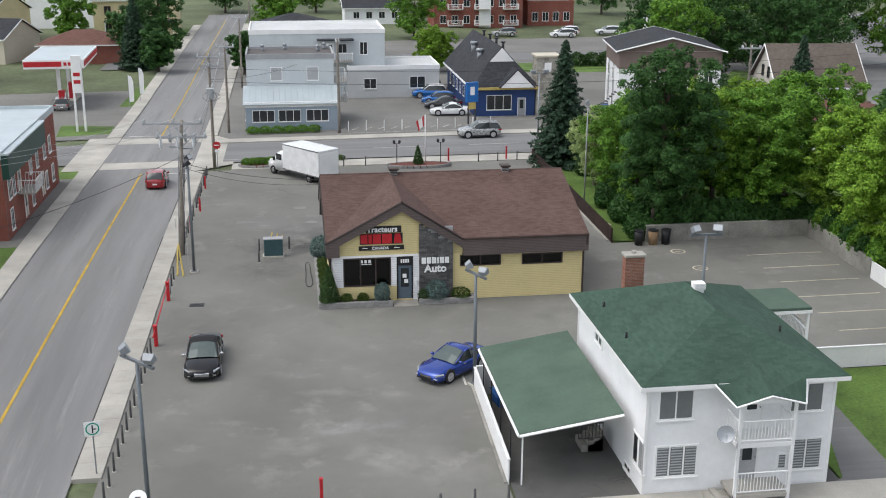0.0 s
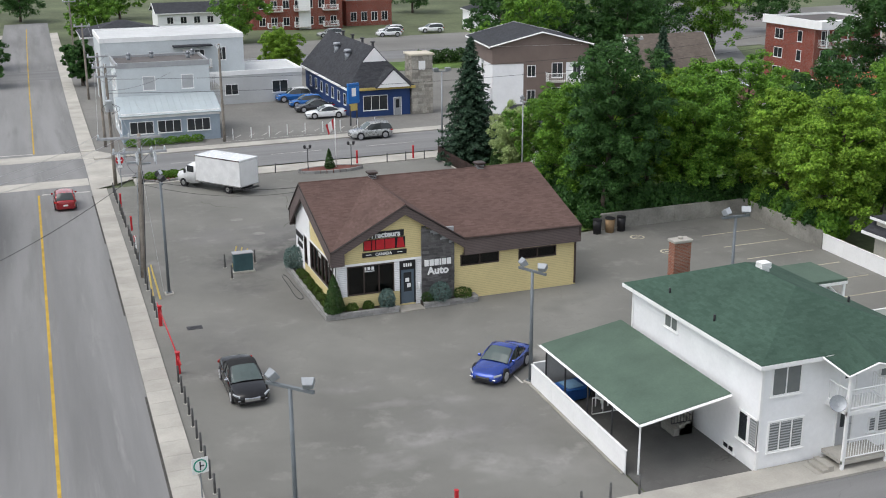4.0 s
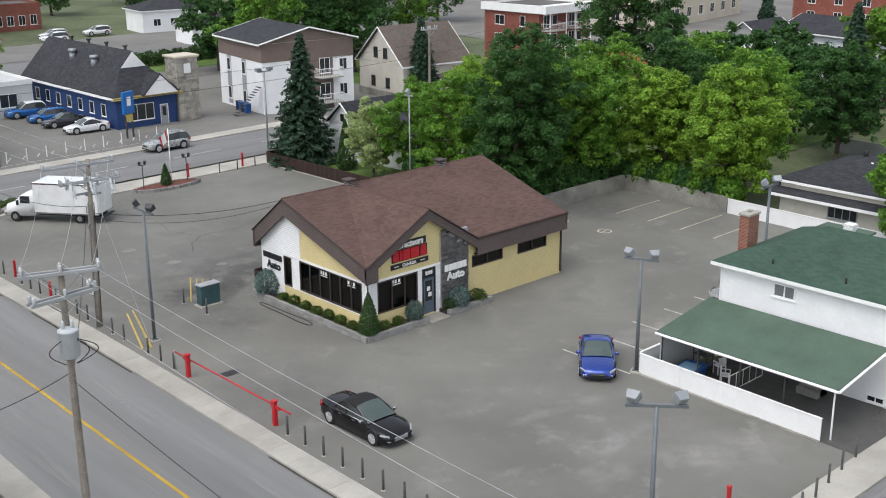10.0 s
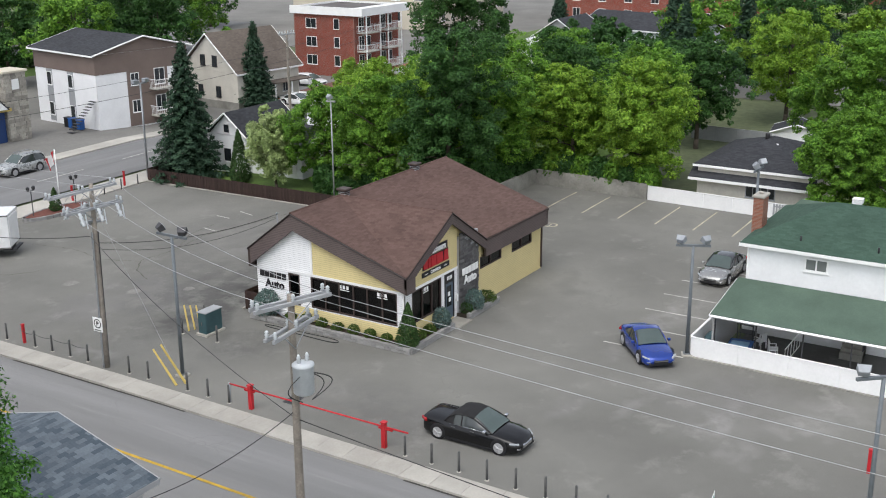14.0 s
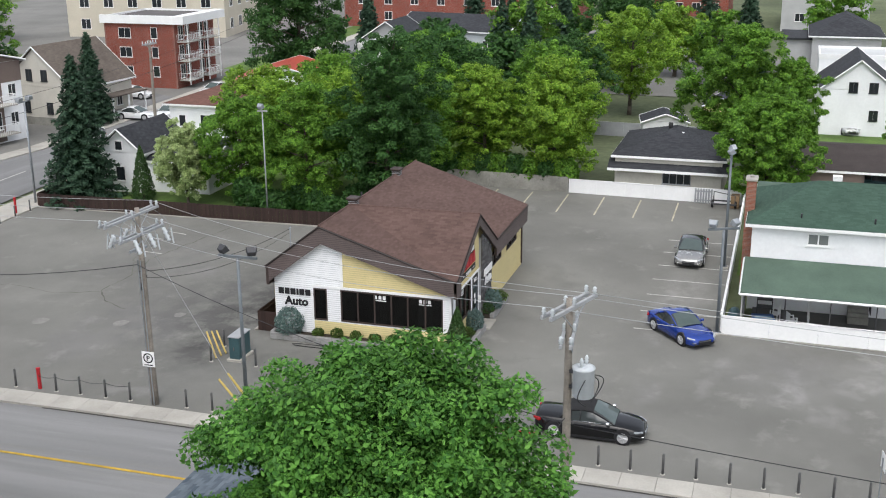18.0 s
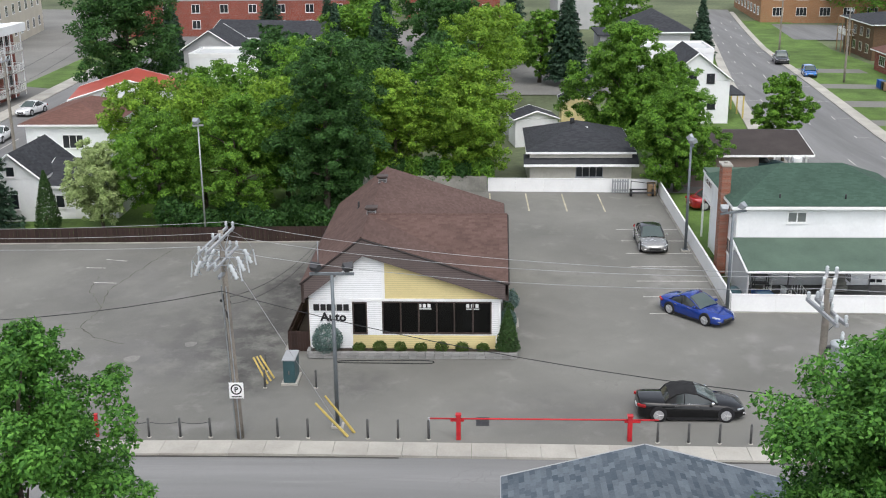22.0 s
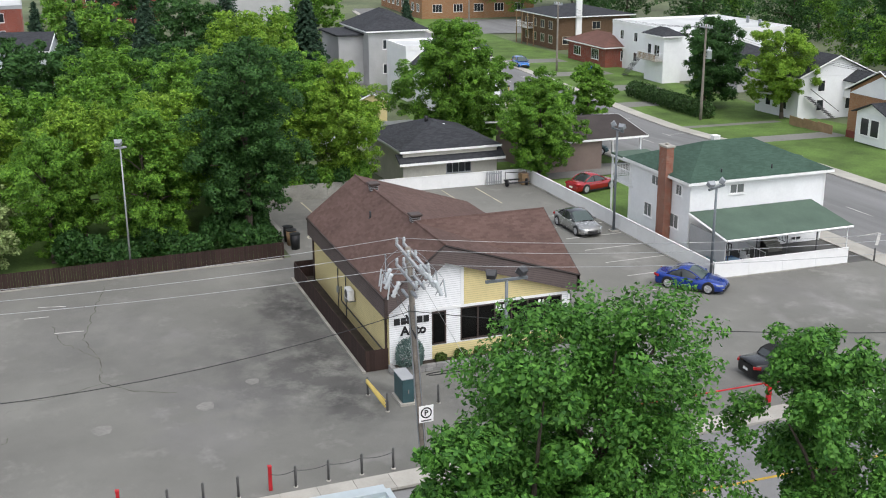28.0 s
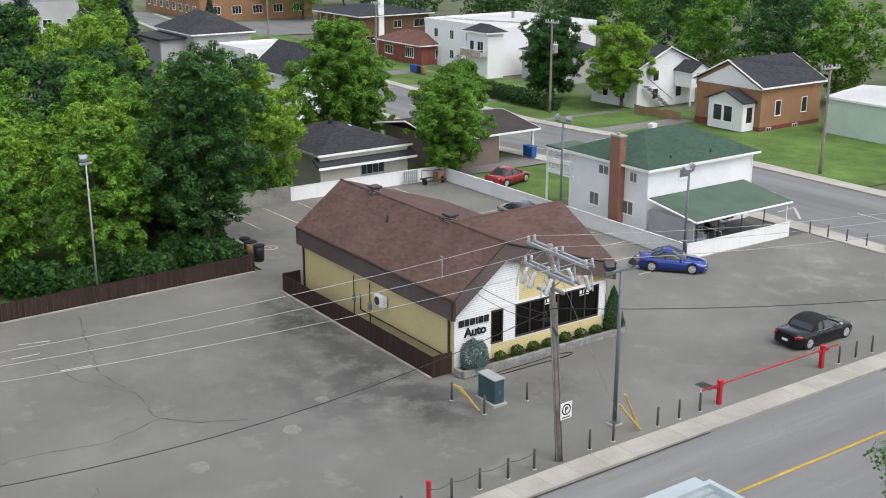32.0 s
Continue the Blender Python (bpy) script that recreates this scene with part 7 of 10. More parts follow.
P0 = utility_pole(-20.3, -9.1, 11.2, -20, "weathered wooden utility pole with crossarms and a transformer", ((0, 2.7), (0.85, 2.5, 26)), 8.65, 0.165)
P1 = utility_pole(-9.05, 12.75, 9.4, -4, "weathered wooden utility pole with crossarms and switches", ((0, 4.0, 0, -0.6), (0.95, 3.4)), None, 0.17, (0.5, 0.45))
P2 = utility_pole(-8.6, 47.0 - 5.2, 10.5, 0, "weathered wooden utility pole at the street corner", ((0, 2.2), (0.8, 1.8)), 7.0)
# switch gear on the pole by the shop: cut-outs on both sides of the lower arm, jumpers from the upper one
for u, v in ((-0.85, -0.42), (0.25, -0.42), (1.35, -0.42), (-0.5, 1.2), (0.55, 1.25), (1.2, 1.15)):
    z, s = 8.02, (-1 if v < 0 else 1)
    bm = bmesh.new()
    lathe(bm, [(0.05, -0.36), (0.11, -0.31), (0.07, -0.22), (0.12, -0.12), (0.07, -0.02), (0.12, 0.08), (0.07, 0.18), (0.11, 0.28), (0.04, 0.34)], n=8)
    bm.transform(pose(u, v, z, 24 * s, 0, 0))
    sw = part("fuse_switch", bm, CERAMIC, P1)
    part("hanger", rods([((u, v, z + 0.3), (u, 0.42, 8.25), 0.025), ((u, v - 0.12 * s, z - 0.3), (u, v + 0.22 * s, z + 0.34), 0.022)], 5), STEEL, sw)
    part("barrel", rods([((u + 0.05, v + 0.24 * s, z + 0.3), (u + 0.05, v + 0.34 * s, z - 0.42), 0.035)], 6), mat("pale_grey_enamel", (0.50, 0.53, 0.55), 0.45, 0.1, 2, 0.1, 10, 0.03), sw)
    bm = bmesh.new()
    tube(bm, [Vector((u, v + 0.24 * s, z + 0.34)).lerp(Vector((u * 1.05, 0.42, 9.2)), q / 8) + Vector((0.08 * math.sin(q / 8 * math.pi), 0.16 * s * math.sin(q / 8 * math.pi), 0)) for q in range(9)], [0.009] * 9, 4)
    part("jumper", bm, STEEL, sw)
part("pole_bracket", bevel(boxes((0.2, 0.5, 7.35, 1.1, 0.62, 7.45), (-0.4, 0.3, 7.5, 0.4, 0.42, 7.62)), 0.01), STEEL, P1)
for a in (0.0, 1.9, 3.4):
    x, y = 0.19 * math.cos(a), 0.19 * math.sin(a)
    part("riser_pipe", rods([((x, y, 0.0), (x + 0.36, y + 0.33, 7.0), 0.028)], 6), STEEL if a else DARKSTEEL, P1)
part("riser_cable", rods([((0.1, 0.25, 5.6), (0.55, 0.55, 6.5), 0.05), ((0.42, 0.2, 6.2), (0.62, 0.7, 6.2), 0.06)], 6), WIRE, P1)
nps = thing("no_parking_sign", -9.12, 12.75, None, -88, "square white no-parking sign on the wooden pole", "sign")
part("plate", bevel(boxes((-0.32, -0.235, 2.0, 0.32, -0.215, 2.75)), 0.008), WHITEPAINT, nps)
bm = bmesh.new()
for s in range(20):
    a0, a1 = s * 2 * math.pi / 20, (s + 1) * 2 * math.pi / 20
    bm.faces.new([bm.verts.new((r * math.cos(a), -0.239, 2.43 + r * math.sin(a))) for r, a in ((0.19, a0), (0.25, a0), (0.25, a1), (0.19, a1))])
part("ring", bm, BLACKPL, nps)
text_mesh("letter", "P", 0.34, BLACKPL, nps, pose(-0.09, -0.24, 2.31, 90, 0, 0), 0.002)
part("caption_bar", boxes((-0.22, -0.24, 2.06, 0.22, -0.236, 2.11)), BLACKPL, nps)
# turn sign and disc at the lot entrance
sg = thing("turn_sign", -9.75, -19.6, None, 10, "white turn-arrow sign with a green ring on a post", "sign")
part("post", rods([((0, 0, -0.2), (0, 0, 2.4), 0.03)], 6), STEEL, sg)
part("plate", bevel(boxes((-0.34, -0.05, 1.9, 0.34, -0.03, 2.58)), 0.008), WHITEPAINT, sg)
GREENSIGN = mat("green_sign_paint", (0.02, 0.30, 0.20), 0.5, 0.1, 2, 0.1, 10, 0.02)
bm = bmesh.new()
for s in range(20):
    a0, a1 = s * 2 * math.pi / 20, (s + 1) * 2 * math.pi / 20
    bm.faces.new([bm.verts.new((r * math.cos(a), -0.054, 2.24 + r * math.sin(a))) for r, a in ((0.23, a0), (0.29, a0), (0.29, a1), (0.23, a1))])
part("ring", bm, GREENSIGN, sg)
part("arrow", boxes((-0.03, -0.056, 2.05, 0.03, -0.052, 2.42), (0.03, -0.056, 2.2, 0.16, -0.052, 2.25)), BLACKPL, sg)
dk = thing("lot_lamp_sign", -7.07, -24.55, None, 0, "round white notice plate on the lamp pole", "sign")
bm = bmesh.new()
rod(bm, (-0.2, -0.14, 1.5), (-0.2, -0.17, 1.53), 0.34, n=18)
part("plate", bm, WHITEPAINT, dk)
part("bars", boxes((-0.35, -0.19, 1.45, -0.05, -0.172, 1.5), (-0.3, -0.19, 1.55, -0.1, -0.172, 1.6)), DARKSTEEL, dk)
# stop sign and corner planters
ss = thing("stop_sign", -8.2, 40.2, None, 0, "red octagonal stop sign with a tab on a steel post", "sign")
part("post", rods([((0, 0, -0.2), (0, 0, 2.7), 0.035)], 6), STEEL, ss)
bm = bmesh.new()
rod(bm, (0, -0.05, 2.4), (0, -0.07, 2.4), 0.36, n=8)
part("plate", bm, REDPAINT, ss)
part("bar", boxes((-0.22, -0.08, 2.36, 0.22, -0.072, 2.45), (-0.2, -0.08, 1.75, 0.2, -0.06, 1.95)), WHITEPAINT, ss)


def island(x, y, rx, ry, label, stone=PLANTERSTONE, fill=MULCH):
    t = thing("planting_bed", x, y, None, 0, label, "planting bed")
    bm = bmesh.new()
    lathe(bm, [(1, 0), (1, 0.22), (0.96, 0.24)], n=22)
    bm.transform(Matrix.Diagonal((rx, ry, 1, 1)))
    part("mulch", bm, fill, t)
    n = int(2 * math.pi * max(rx, ry) / 0.6)
    for k in range(n):
        a = 2 * math.pi * k / n
        ob = part("kerb_stone", bevel(boxes((-0.26, -0.1, -0.05, 0.26, 0.1, 0.28)), 0.02), stone, t)
        ob.matrix_basis = pose(rx * math.cos(a), ry * math.sin(a), 0, 0, 0, math.degrees(math.atan2(ry * math.cos(a), -rx * math.sin(a))))
    return t


island(10.0, 39.0, 2.9, 1.0, "stone-edged bed with red mulch and a flagpole")
island(-4.6, 41.4, 1.7, 0.9, "round stone planter with low green shrubs")
shrub(9.9, 39.0, gz(10, 39) + 0.2, 1.05, 1.75, LEAF_CEDAR, "conical dark green cedar in the stone-edged bed", 1800, 0.12, True, 31, "cedar")
for k, x in enumerate((-5.6, -4.9, -4.2, -3.6)):
    shrub(x, 41.4, gz(x, 41) + 0.2, 1.1, 0.65, LEAF_MID, "low green shrub in the round planter", 600, 0.12, False, 40 + k, group="corner shrubs")
for k in range(8):
    shrub(-4.5 + 1.05 * k, 41.9 + 1.0, gz(0, 42) + 0.05, 1.2, 0.5, LEAF_BOX, "low clipped hedge shrub at the sidewalk", 500, 0.12, False, 50 + k, group="hedge shrubs")
for x in (8.0, 12.0):
    t = thing("garden_lantern", x, 39.2, gz(x, 39) + 0.15, 0, "black twin-globe garden lantern post", "lantern", "garden lanterns")
    part("post", rods([((0, 0, 0), (0, 0, 2.0), 0.04), ((-0.25, 0, 2.0), (0.25, 0, 2.0), 0.03)], 6), DARKSTEEL, t)
    for s in (-0.25, 0.25):
        bm = bmesh.new()
        lathe(bm, [(0.06, 2.0), (0.12, 2.08), (0.13, 2.22), (0.15, 2.26), (0.02, 2.36)], s, 0, n=8)
        part("lantern_head", bm, DARKSTEEL, t)
fl = thing("flagpole", 10.6, 39.3, gz(10, 39) + 0.15, 0, "white flagpole with a drooping red and white flag", "flag")
part("pole", rods([((0, 0, 0), (0, 0, 4.6), 0.04)], 8), WHITEPAINT, fl)
bm = bmesh.new()
g = [[bm.verts.new((-0.1 - 0.75 * i / 8 * (1 - 0.3 * j / 6), 0.09 * math.sin(i * 1.1 + j * 0.5), 4.5 - 0.9 * j / 6 - 0.55 * i / 8)) for i in range(9)] for j in range(7)]
for j in range(6):
    for i in range(8):
        bm.faces.new((g[j][i], g[j][i + 1], g[j + 1][i + 1], g[j + 1][i])).material_index = 1 if 2 <= i <= 5 else 0
part("flag", bm, [REDPAINT, WHITEPAINT], fl)
sl = thing("street_lamp", 21.3, 41.0, None, 0, "tall grey street lamp pole at the sidewalk", "street lamp")
part("pole", rods([((0, 0, -0.2), (0, 0, 8.0), 0.1, 0.07)]), STEEL, sl)
part("bar", boxes((-0.7, -0.05, 7.95, 0.7, 0.05, 8.05)), STEEL, sl)
for s in (-0.6, 0.6):
    part("lamp_head", bevel(boxes((s - 0.25, -0.2, 8.05, s + 0.25, 0.2, 8.35)), 0.03), STEEL, sl)


# ---- overhead cables ----
def wire(a, b, sag, r=0.014, m=WIRE, label="thin overhead power cable"):
    chain("overhead_cable", [a, b], sag, r, m, label, "cable", 14)


def arm_end(x, y, z, azi, u):
    return (x + math.cos(radians(azi)) * u, y + math.sin(radians(azi)) * u, z)


for u in (-1.3, 0.05, 1.3):
    wire(arm_end(-8.57, 13.2, 9.25, -4, u * 1.42 - 0.6), arm_end(-20.3, -9.1, 11.1, -20, u * 0.95), 0.55, 0.0105, WIREPALE, "pale overhead conductor between the poles")
    wire(arm_end(-8.57, 13.2, 9.25, -4, u * 1.42 - 0.6), (-8.6 + u * 0.7, 41.8, 9.4), 0.5, 0.0105, WIREPALE, "pale overhead conductor between the poles")
    wire(arm_end(-20.3, -9.1, 11.1, -20, u * 0.95), (-21 + u, -60, 11.4), 0.8, 0.0105, WIREPALE, "pale overhead conductor between the poles")
    wire((-8.6 + u * 0.7, 41.8, 9.4), (-7.6 + u, 92, 9.0), 0.6, 0.0105, WIREPALE, "pale overhead conductor between the poles")
wire((-8.85, 13.2, 6.6), (-20.3, -9.1, 6.9), 0.5, 0.017, WIRE, "thick black communication cable")
wire((-20.3, -9.1, 6.9), (-21, -60, 6.7), 0.9, 0.017, WIRE, "thick black communication cable")
wire((-8.85, 13.2, 6.6), (-8.6, 41.8, 6.2), 1.5, 0.017, WIRE, "thick black communication cable")
wire((-8.9, 13.1, 6.3), (2.3, 10.6, 5.4), 0.5, 0.016, WIRE, "black service cable to the shop")
wire((-8.9, 13.1, 6.0), (2.3, 10.6, 5.2), 0.7, 0.012, WIRE, "black service cable to the shop")
wire((-20.3, -9.1, 7.2), (-24.9, -7.1, 5.7), 0.3, 0.016, WIRE, "black service cable to the house")
wire((-8.75, 13.3, 8.9), (-8.2, 8.5, G0 + 0.2), 0.0, 0.0105, WIREPALE, "thin galvanised steel guy wire")
wire((-8.6, 41.8, 7.5), (0, 66, 5.5), 0.5, 0.014, WIRE, "black service cable to the shops")
wire((-8.6, 41.8, 8.5), (60, 41.5, 8.6), 1.2, 0.014, WIRE, "overhead cable along the cross street")
wire((-8.6, 41.8, 7.3), (60, 41.5, 7.4), 1.2, 0.018, WIRE, "overhead cable along the cross street")

# ---- vehicles ----
HEADLAMP = gloss("headlamp_glass", (0.36, 0.38, 0.40), 0.1)
RIM = gloss("silver_wheel_paint", (0.42, 0.42, 0.43), 0.35, 0.3)
WINDSHIELD = gloss("windshield_glass", (0.07, 0.095, 0.09), 0.05, 0.0, 0.0, 0.6)


def loft(bm, secs):
    """Skins a row of equal sections."""
    rings = [[bm.verts.new(p) for p in s] for s in secs]
    n = len(secs[0])
    for a, b in zip(rings, rings[1:]):
        for i in range(n):
            f = bm.faces.new((a[i], a[(i + 1) % n], b[(i + 1) % n], b[i]))
            f.smooth = True
    bm.faces.new(rings[0][::-1])
    bm.faces.new(rings[-1])
    bmesh.ops.recalc_face_normals(bm, faces=bm.faces)
    return bm


def car(x, y, rz, paint, label, L=4.6, W=1.8, H=1.45, kind="sedan", roofpaint=None, category="car", name="car", rack=False, shine=None):
    """A parked car, nose towards +x: lofted body, glazed cabin, wheels, lamps, bumpers, mirrors."""
    t = thing(name, x, y, None, rz, label, category)
    h = L / 2
    soft = kind == "soft"
    kind = "sedan" if soft else kind
    belt = {"sedan": 0.62, "suv": 0.60, "hatch": 0.62, "pickup": 0.58}[kind] * H
    low = 0.16 if kind in ("sedan", "hatch") else 0.24
    hood = belt - (0.10 if kind != "suv" else 0.02)
    deck = {"sedan": belt + 0.03, "suv": belt, "hatch": belt, "pickup": belt - 0.02}[kind]
    prof = [(-h, low + 0.14, deck - 0.30, 0.62), (-h + 0.05, low + 0.05, deck - 0.10, 0.76), (-h + 0.22, low, deck - 0.02, 0.89), (-h + 0.9, low, belt + 0.01, 0.985), (0, low - 0.01, belt - 0.01, 1.0),
            (h - 1.25, low, hood + 0.03, 1.0), (h - 0.6, low, hood - 0.05, 0.965), (h - 0.26, low + 0.02, hood - 0.13, 0.88), (h - 0.08, low + 0.05, hood - 0.22, 0.74), (h, low + 0.12, hood - 0.32, 0.58)]
    q = np.array(prof)
    us = np.linspace(0, len(prof) - 1, 37)
    fine = []
    for u in us:
        i = min(int(u), len(prof) - 2)
        f = u - i
        p0, p1, p2, p3 = q[max(i - 1, 0)], q[i], q[i + 1], q[min(i + 2, len(prof) - 1)]
        fine.append(0.5 * (2 * p1 + (p2 - p0) * f + (2 * p0 - 5 * p1 + 4 * p2 - p3) * f * f + (3 * p1 - p0 - 3 * p2 + p3) * f ** 3))
    prof = [tuple(float(z) for z in p) for p in fine]
    secs = []
    for px, zb, zt, k in prof:
        w = W / 2 * k
        zm = zb + (zt - zb) * 0.55
        secs.append([(px, -w * 0.9, zb), (px, -w, zb + 0.12), (px, -w, zm), (px, -w * 0.95, zt - 0.06), (px, -w * 0.82, zt), (px, -w * 0.3, zt + 0.025), (px, w * 0.3, zt + 0.025),
                     (px, w * 0.82, zt), (px, w * 0.95, zt - 0.06), (px, w, zm), (px, w, zb + 0.12), (px, w * 0.9, zb)])
    body = part("body", loft(bmesh.new(), secs), paint, t)
    # cabin
    c0, c1 = {"sedan": (-h + 0.75, h - 1.35), "suv": (-h + 0.12, h - 1.3), "hatch": (-h + 0.1, h - 1.15), "pickup": (-0.55, h - 1.45)}[kind]
    r0, r1 = {"sedan": (c0 + 0.75, c1 - 0.85), "suv": (c0 + 0.3, c1 - 0.75), "hatch": (c0 + 0.4, c1 - 0.8), "pickup": (c0 + 0.12, c1 - 0.7)}[kind]
    wb, wr = W / 2 * 0.93, W / 2 * 0.70
    zb, zr = belt - 0.05, H - 0.07
    if soft:
        c0, r0, c1, r1 = c0 + 0.42, r0 + 0.2, c1 + 0.05, r1 - 0.05
    rear, mid, front = (c0 + r0) / 2, (r0 + r1) / 2, (c1 + r1) / 2
    ring = []
    for px, zt, base in ((c0, zb + 0.03, 0.90), (rear - 0.02, zb + (zr - zb) * 0.62, 0.97), (r0, zr - 0.02, 1.0), (mid, zr + 0.06, 1.0), (r1, zr - 0.01, 1.0), (front, zb + (zr - zb) * 0.57, 0.99), (c1, zb + 0.03, 0.92)):
        f = min(1.0, (zt - zb) / (zr - zb))
        sh = wb * base + (wr * 1.03 - wb * base) * max(0.0, f - 0.12)
        tp = wb * base * 0.9 + (wr * 0.9 - wb * base * 0.9) * f
        ring.append([(px, -wb * base, zb - 0.02), (px, -sh, zt - 0.09 * f), (px, -tp, zt - 0.015), (px, -tp * 0.4, zt + 0.02), (px, tp * 0.4, zt + 0.02), (px, tp, zt - 0.015), (px, sh, zt - 0.09 * f), (px, wb * base, zb - 0.02)])
    glass, top = bmesh.new(), bmesh.new()
    for i in range(6):
        for j in range(7):
            side = j in (0, 6)
            panel = (2 <= i <= 3 and not side) or (soft and i < 2 and (i == 1 or side))
            b2 = top if panel else glass
            lift = 0.006 if panel else 0.0
            fc = b2.faces.new([b2.verts.new((p[0], p[1], p[2] + lift)) for p in (ring[i][j], ring[i][j + 1], ring[i + 1][j + 1], ring[i + 1][j])])
            fc.smooth = True
    for b2 in (glass, top):
        bmesh.ops.remove_doubles(b2, verts=b2.verts, dist=0.002)
        bmesh.ops.recalc_face_normals(b2, faces=b2.faces)
    part("glazing", glass, CARGLASS, t, "dark tinted windows")
    wind = bmesh.new()
    for i in (4, 5):
        for j in range(1, 6):
            wind.faces.new([wind.verts.new((p[0] + 0.006, p[1] * 0.95, p[2] + 0.008)) for p in (ring[i][j], ring[i][j + 1], ring[i + 1][j + 1], ring[i + 1][j])])
    bmesh.ops.remove_doubles(wind, verts=wind.verts, dist=0.002)
    bmesh.ops.recalc_face_normals(wind, faces=wind.faces)
    part("windshield", wind, WINDSHIELD, t)
    if shine:
        for s in (-1, 1):
            part("belt_trim", tube(bmesh.new(), [(c0 + 0.3, s * (wb + 0.02), zb + 0.03), (c1 - 0.25, s * (wb + 0.012), zb + 0.03)], 0.014, 4), CHROME, t)
    part("roof_panel", top, roofpaint or paint, t)
    for s in (-1, 1):
        jj, kk = (0, 1) if s < 0 else (7, 6)
        for i0, i1, wid in ((6, 4, 0.035), (0, 2, 0.05)):
            im = (i0 + i1) // 2
            part("pillar", tube(bmesh.new(), [ring[i0][jj], ring[im][kk], ring[i1][kk]], wid, 5), roofpaint or paint, t)
        part("pillar", tube(bmesh.new(), [(mid - 0.1, s * wb, zb), (mid - 0.1, s * (abs(ring[3][1][1]) + 0.005), zr - 0.02)], 0.03, 5), BLACKPL, t)
        part("roof_edge", tube(bmesh.new(), [ring[2][kk], ring[3][kk], ring[4][kk]], 0.03, 5), roofpaint or paint, t)
    wx = (-h + 0.92, h - 0.92)
    wrad = 0.335 if kind in ("sedan", "hatch") else 0.365
    for px in wx:
        for s in (-1, 1):
            yo = s * (W / 2 + 0.01)
            yi = s * (W / 2 - 0.2)
            bm = bmesh.new()
            rod(bm, (px, yi, wrad), (px, yo, wrad), wrad, n=20)
            tyre = part("tyre", bm, RUBBER, t)
            bm = bmesh.new()
            rod(bm, (px, yo - s * 0.01, wrad), (px, yo + s * 0.012, wrad), wrad * 0.72, n=16)
            for k in range(5):
                a = k * 2 * math.pi / 5
                rod(bm, (px, yo + s * 0.015, wrad), (px + wrad * 0.66 * math.cos(a), yo + s * 0.015, wrad + wrad * 0.66 * math.sin(a)), 0.03, n=4)
            part("rim", bm, RIM, tyre)
            bm = bmesh.new()
            rod(bm, (px, yi, wrad + 0.03), (px, s * (W / 2 + 0.002), wrad + 0.03), wrad + 0.05, n=20)
            part("wheel_arch", bm, BLACKPL, t)
    fw = W / 2 * 0.8
    for s in (-1, 1):
        bm = bevel(boxes((-0.24, -0.04, -0.05, 0.2, 0.055, 0.045)), 0.02)
        for v in bm.verts:
            v.co.z *= 1.25 if v.co.x > 0 else 0.7
            v.co.z -= 0.18 * v.co.x
        bm.transform(pose(h - 0.24, s * W / 2 * 0.79, hood - 0.21, 0, 0, -s * 42))
        part("headlight", bm, HEADLAMP, t)
        bm = bevel(boxes((-0.18, -0.06, -0.08, 0.22, 0.06, 0.06)), 0.02)
        bm.transform(pose(-h + 0.16, s * W / 2 * 0.83, deck - 0.17, 0, 0, 180 + s * 38))
        part("tail_light", bm, REDLENS, t)
        part("mirror", bevel(boxes((c1 - 0.35, min(s * (W / 2 - 0.02), s * (W / 2 + 0.16)), belt - 0.02, c1 - 0.2, max(s * (W / 2 - 0.02), s * (W / 2 + 0.16)), belt + 0.12)), 0.03), shine or paint, t)
        for k in range(2 if kind != "pickup" else 1):
            bm = bmesh.new()
            q = (r0 + r1) / 2 - 0.55 + 0.95 * k
            box(bm, q, s * (W / 2) - 0.012, belt - 0.14, q + 0.2, s * (W / 2) + 0.018, belt - 0.11)
            part("door_handle", bm, CHROME if kind == "sedan" else paint, t)
    part("grille", bevel(boxes((h - 0.12, -0.40, hood - 0.50, h + 0.015, 0.40, hood - 0.27)), 0.04), shine or BLACKPL, t)
    part("grille_bar", boxes((h + 0.008, -0.36, hood - 0.36, h + 0.03, 0.36, hood - 0.33)), CHROME, t)
    part("lower_grille", bevel(boxes((h - 0.14, -0.62, low + 0.05, h + 0.004, 0.62, low + 0.19)), 0.03), BLACKPL, t)
    for s in (-1, 1):
        part("fog_trim", bevel(boxes((h - 0.16, min(s * 0.5, s * 0.72), low + 0.2, h - 0.02, max(s * 0.5, s * 0.72), low + 0.25)), 0.01), CHROME, t)
        part("wiper", rods([((c1 - 0.02, s * 0.1 + 0.15, zb + 0.06), (c1 - 0.3, s * 0.1 - 0.35, zb + 0.2), 0.012)], 4), BLACKPL, t)
    part("number_plate", boxes((-h - 0.02, -0.18, deck - 0.48, -h + 0.03, 0.18, deck - 0.36)), WHITEPAINT, t)
    part("sill", boxes((-h + 1.3, -W / 2 + 0.01, low - 0.04, h - 1.3, W / 2 - 0.01, low + 0.08)), BLACKPL, t)
    if rack:
        part("roof_rail", rods([((r0 + 0.1, -wr * 0.9, zr + 0.1), (r1 - 0.1, -wr * 0.9, zr + 0.1), 0.025), ((r0 + 0.1, wr * 0.9, zr + 0.1), (r1 - 0.1, wr * 0.9, zr + 0.1), 0.025)], 5), STEEL, t)
    return t


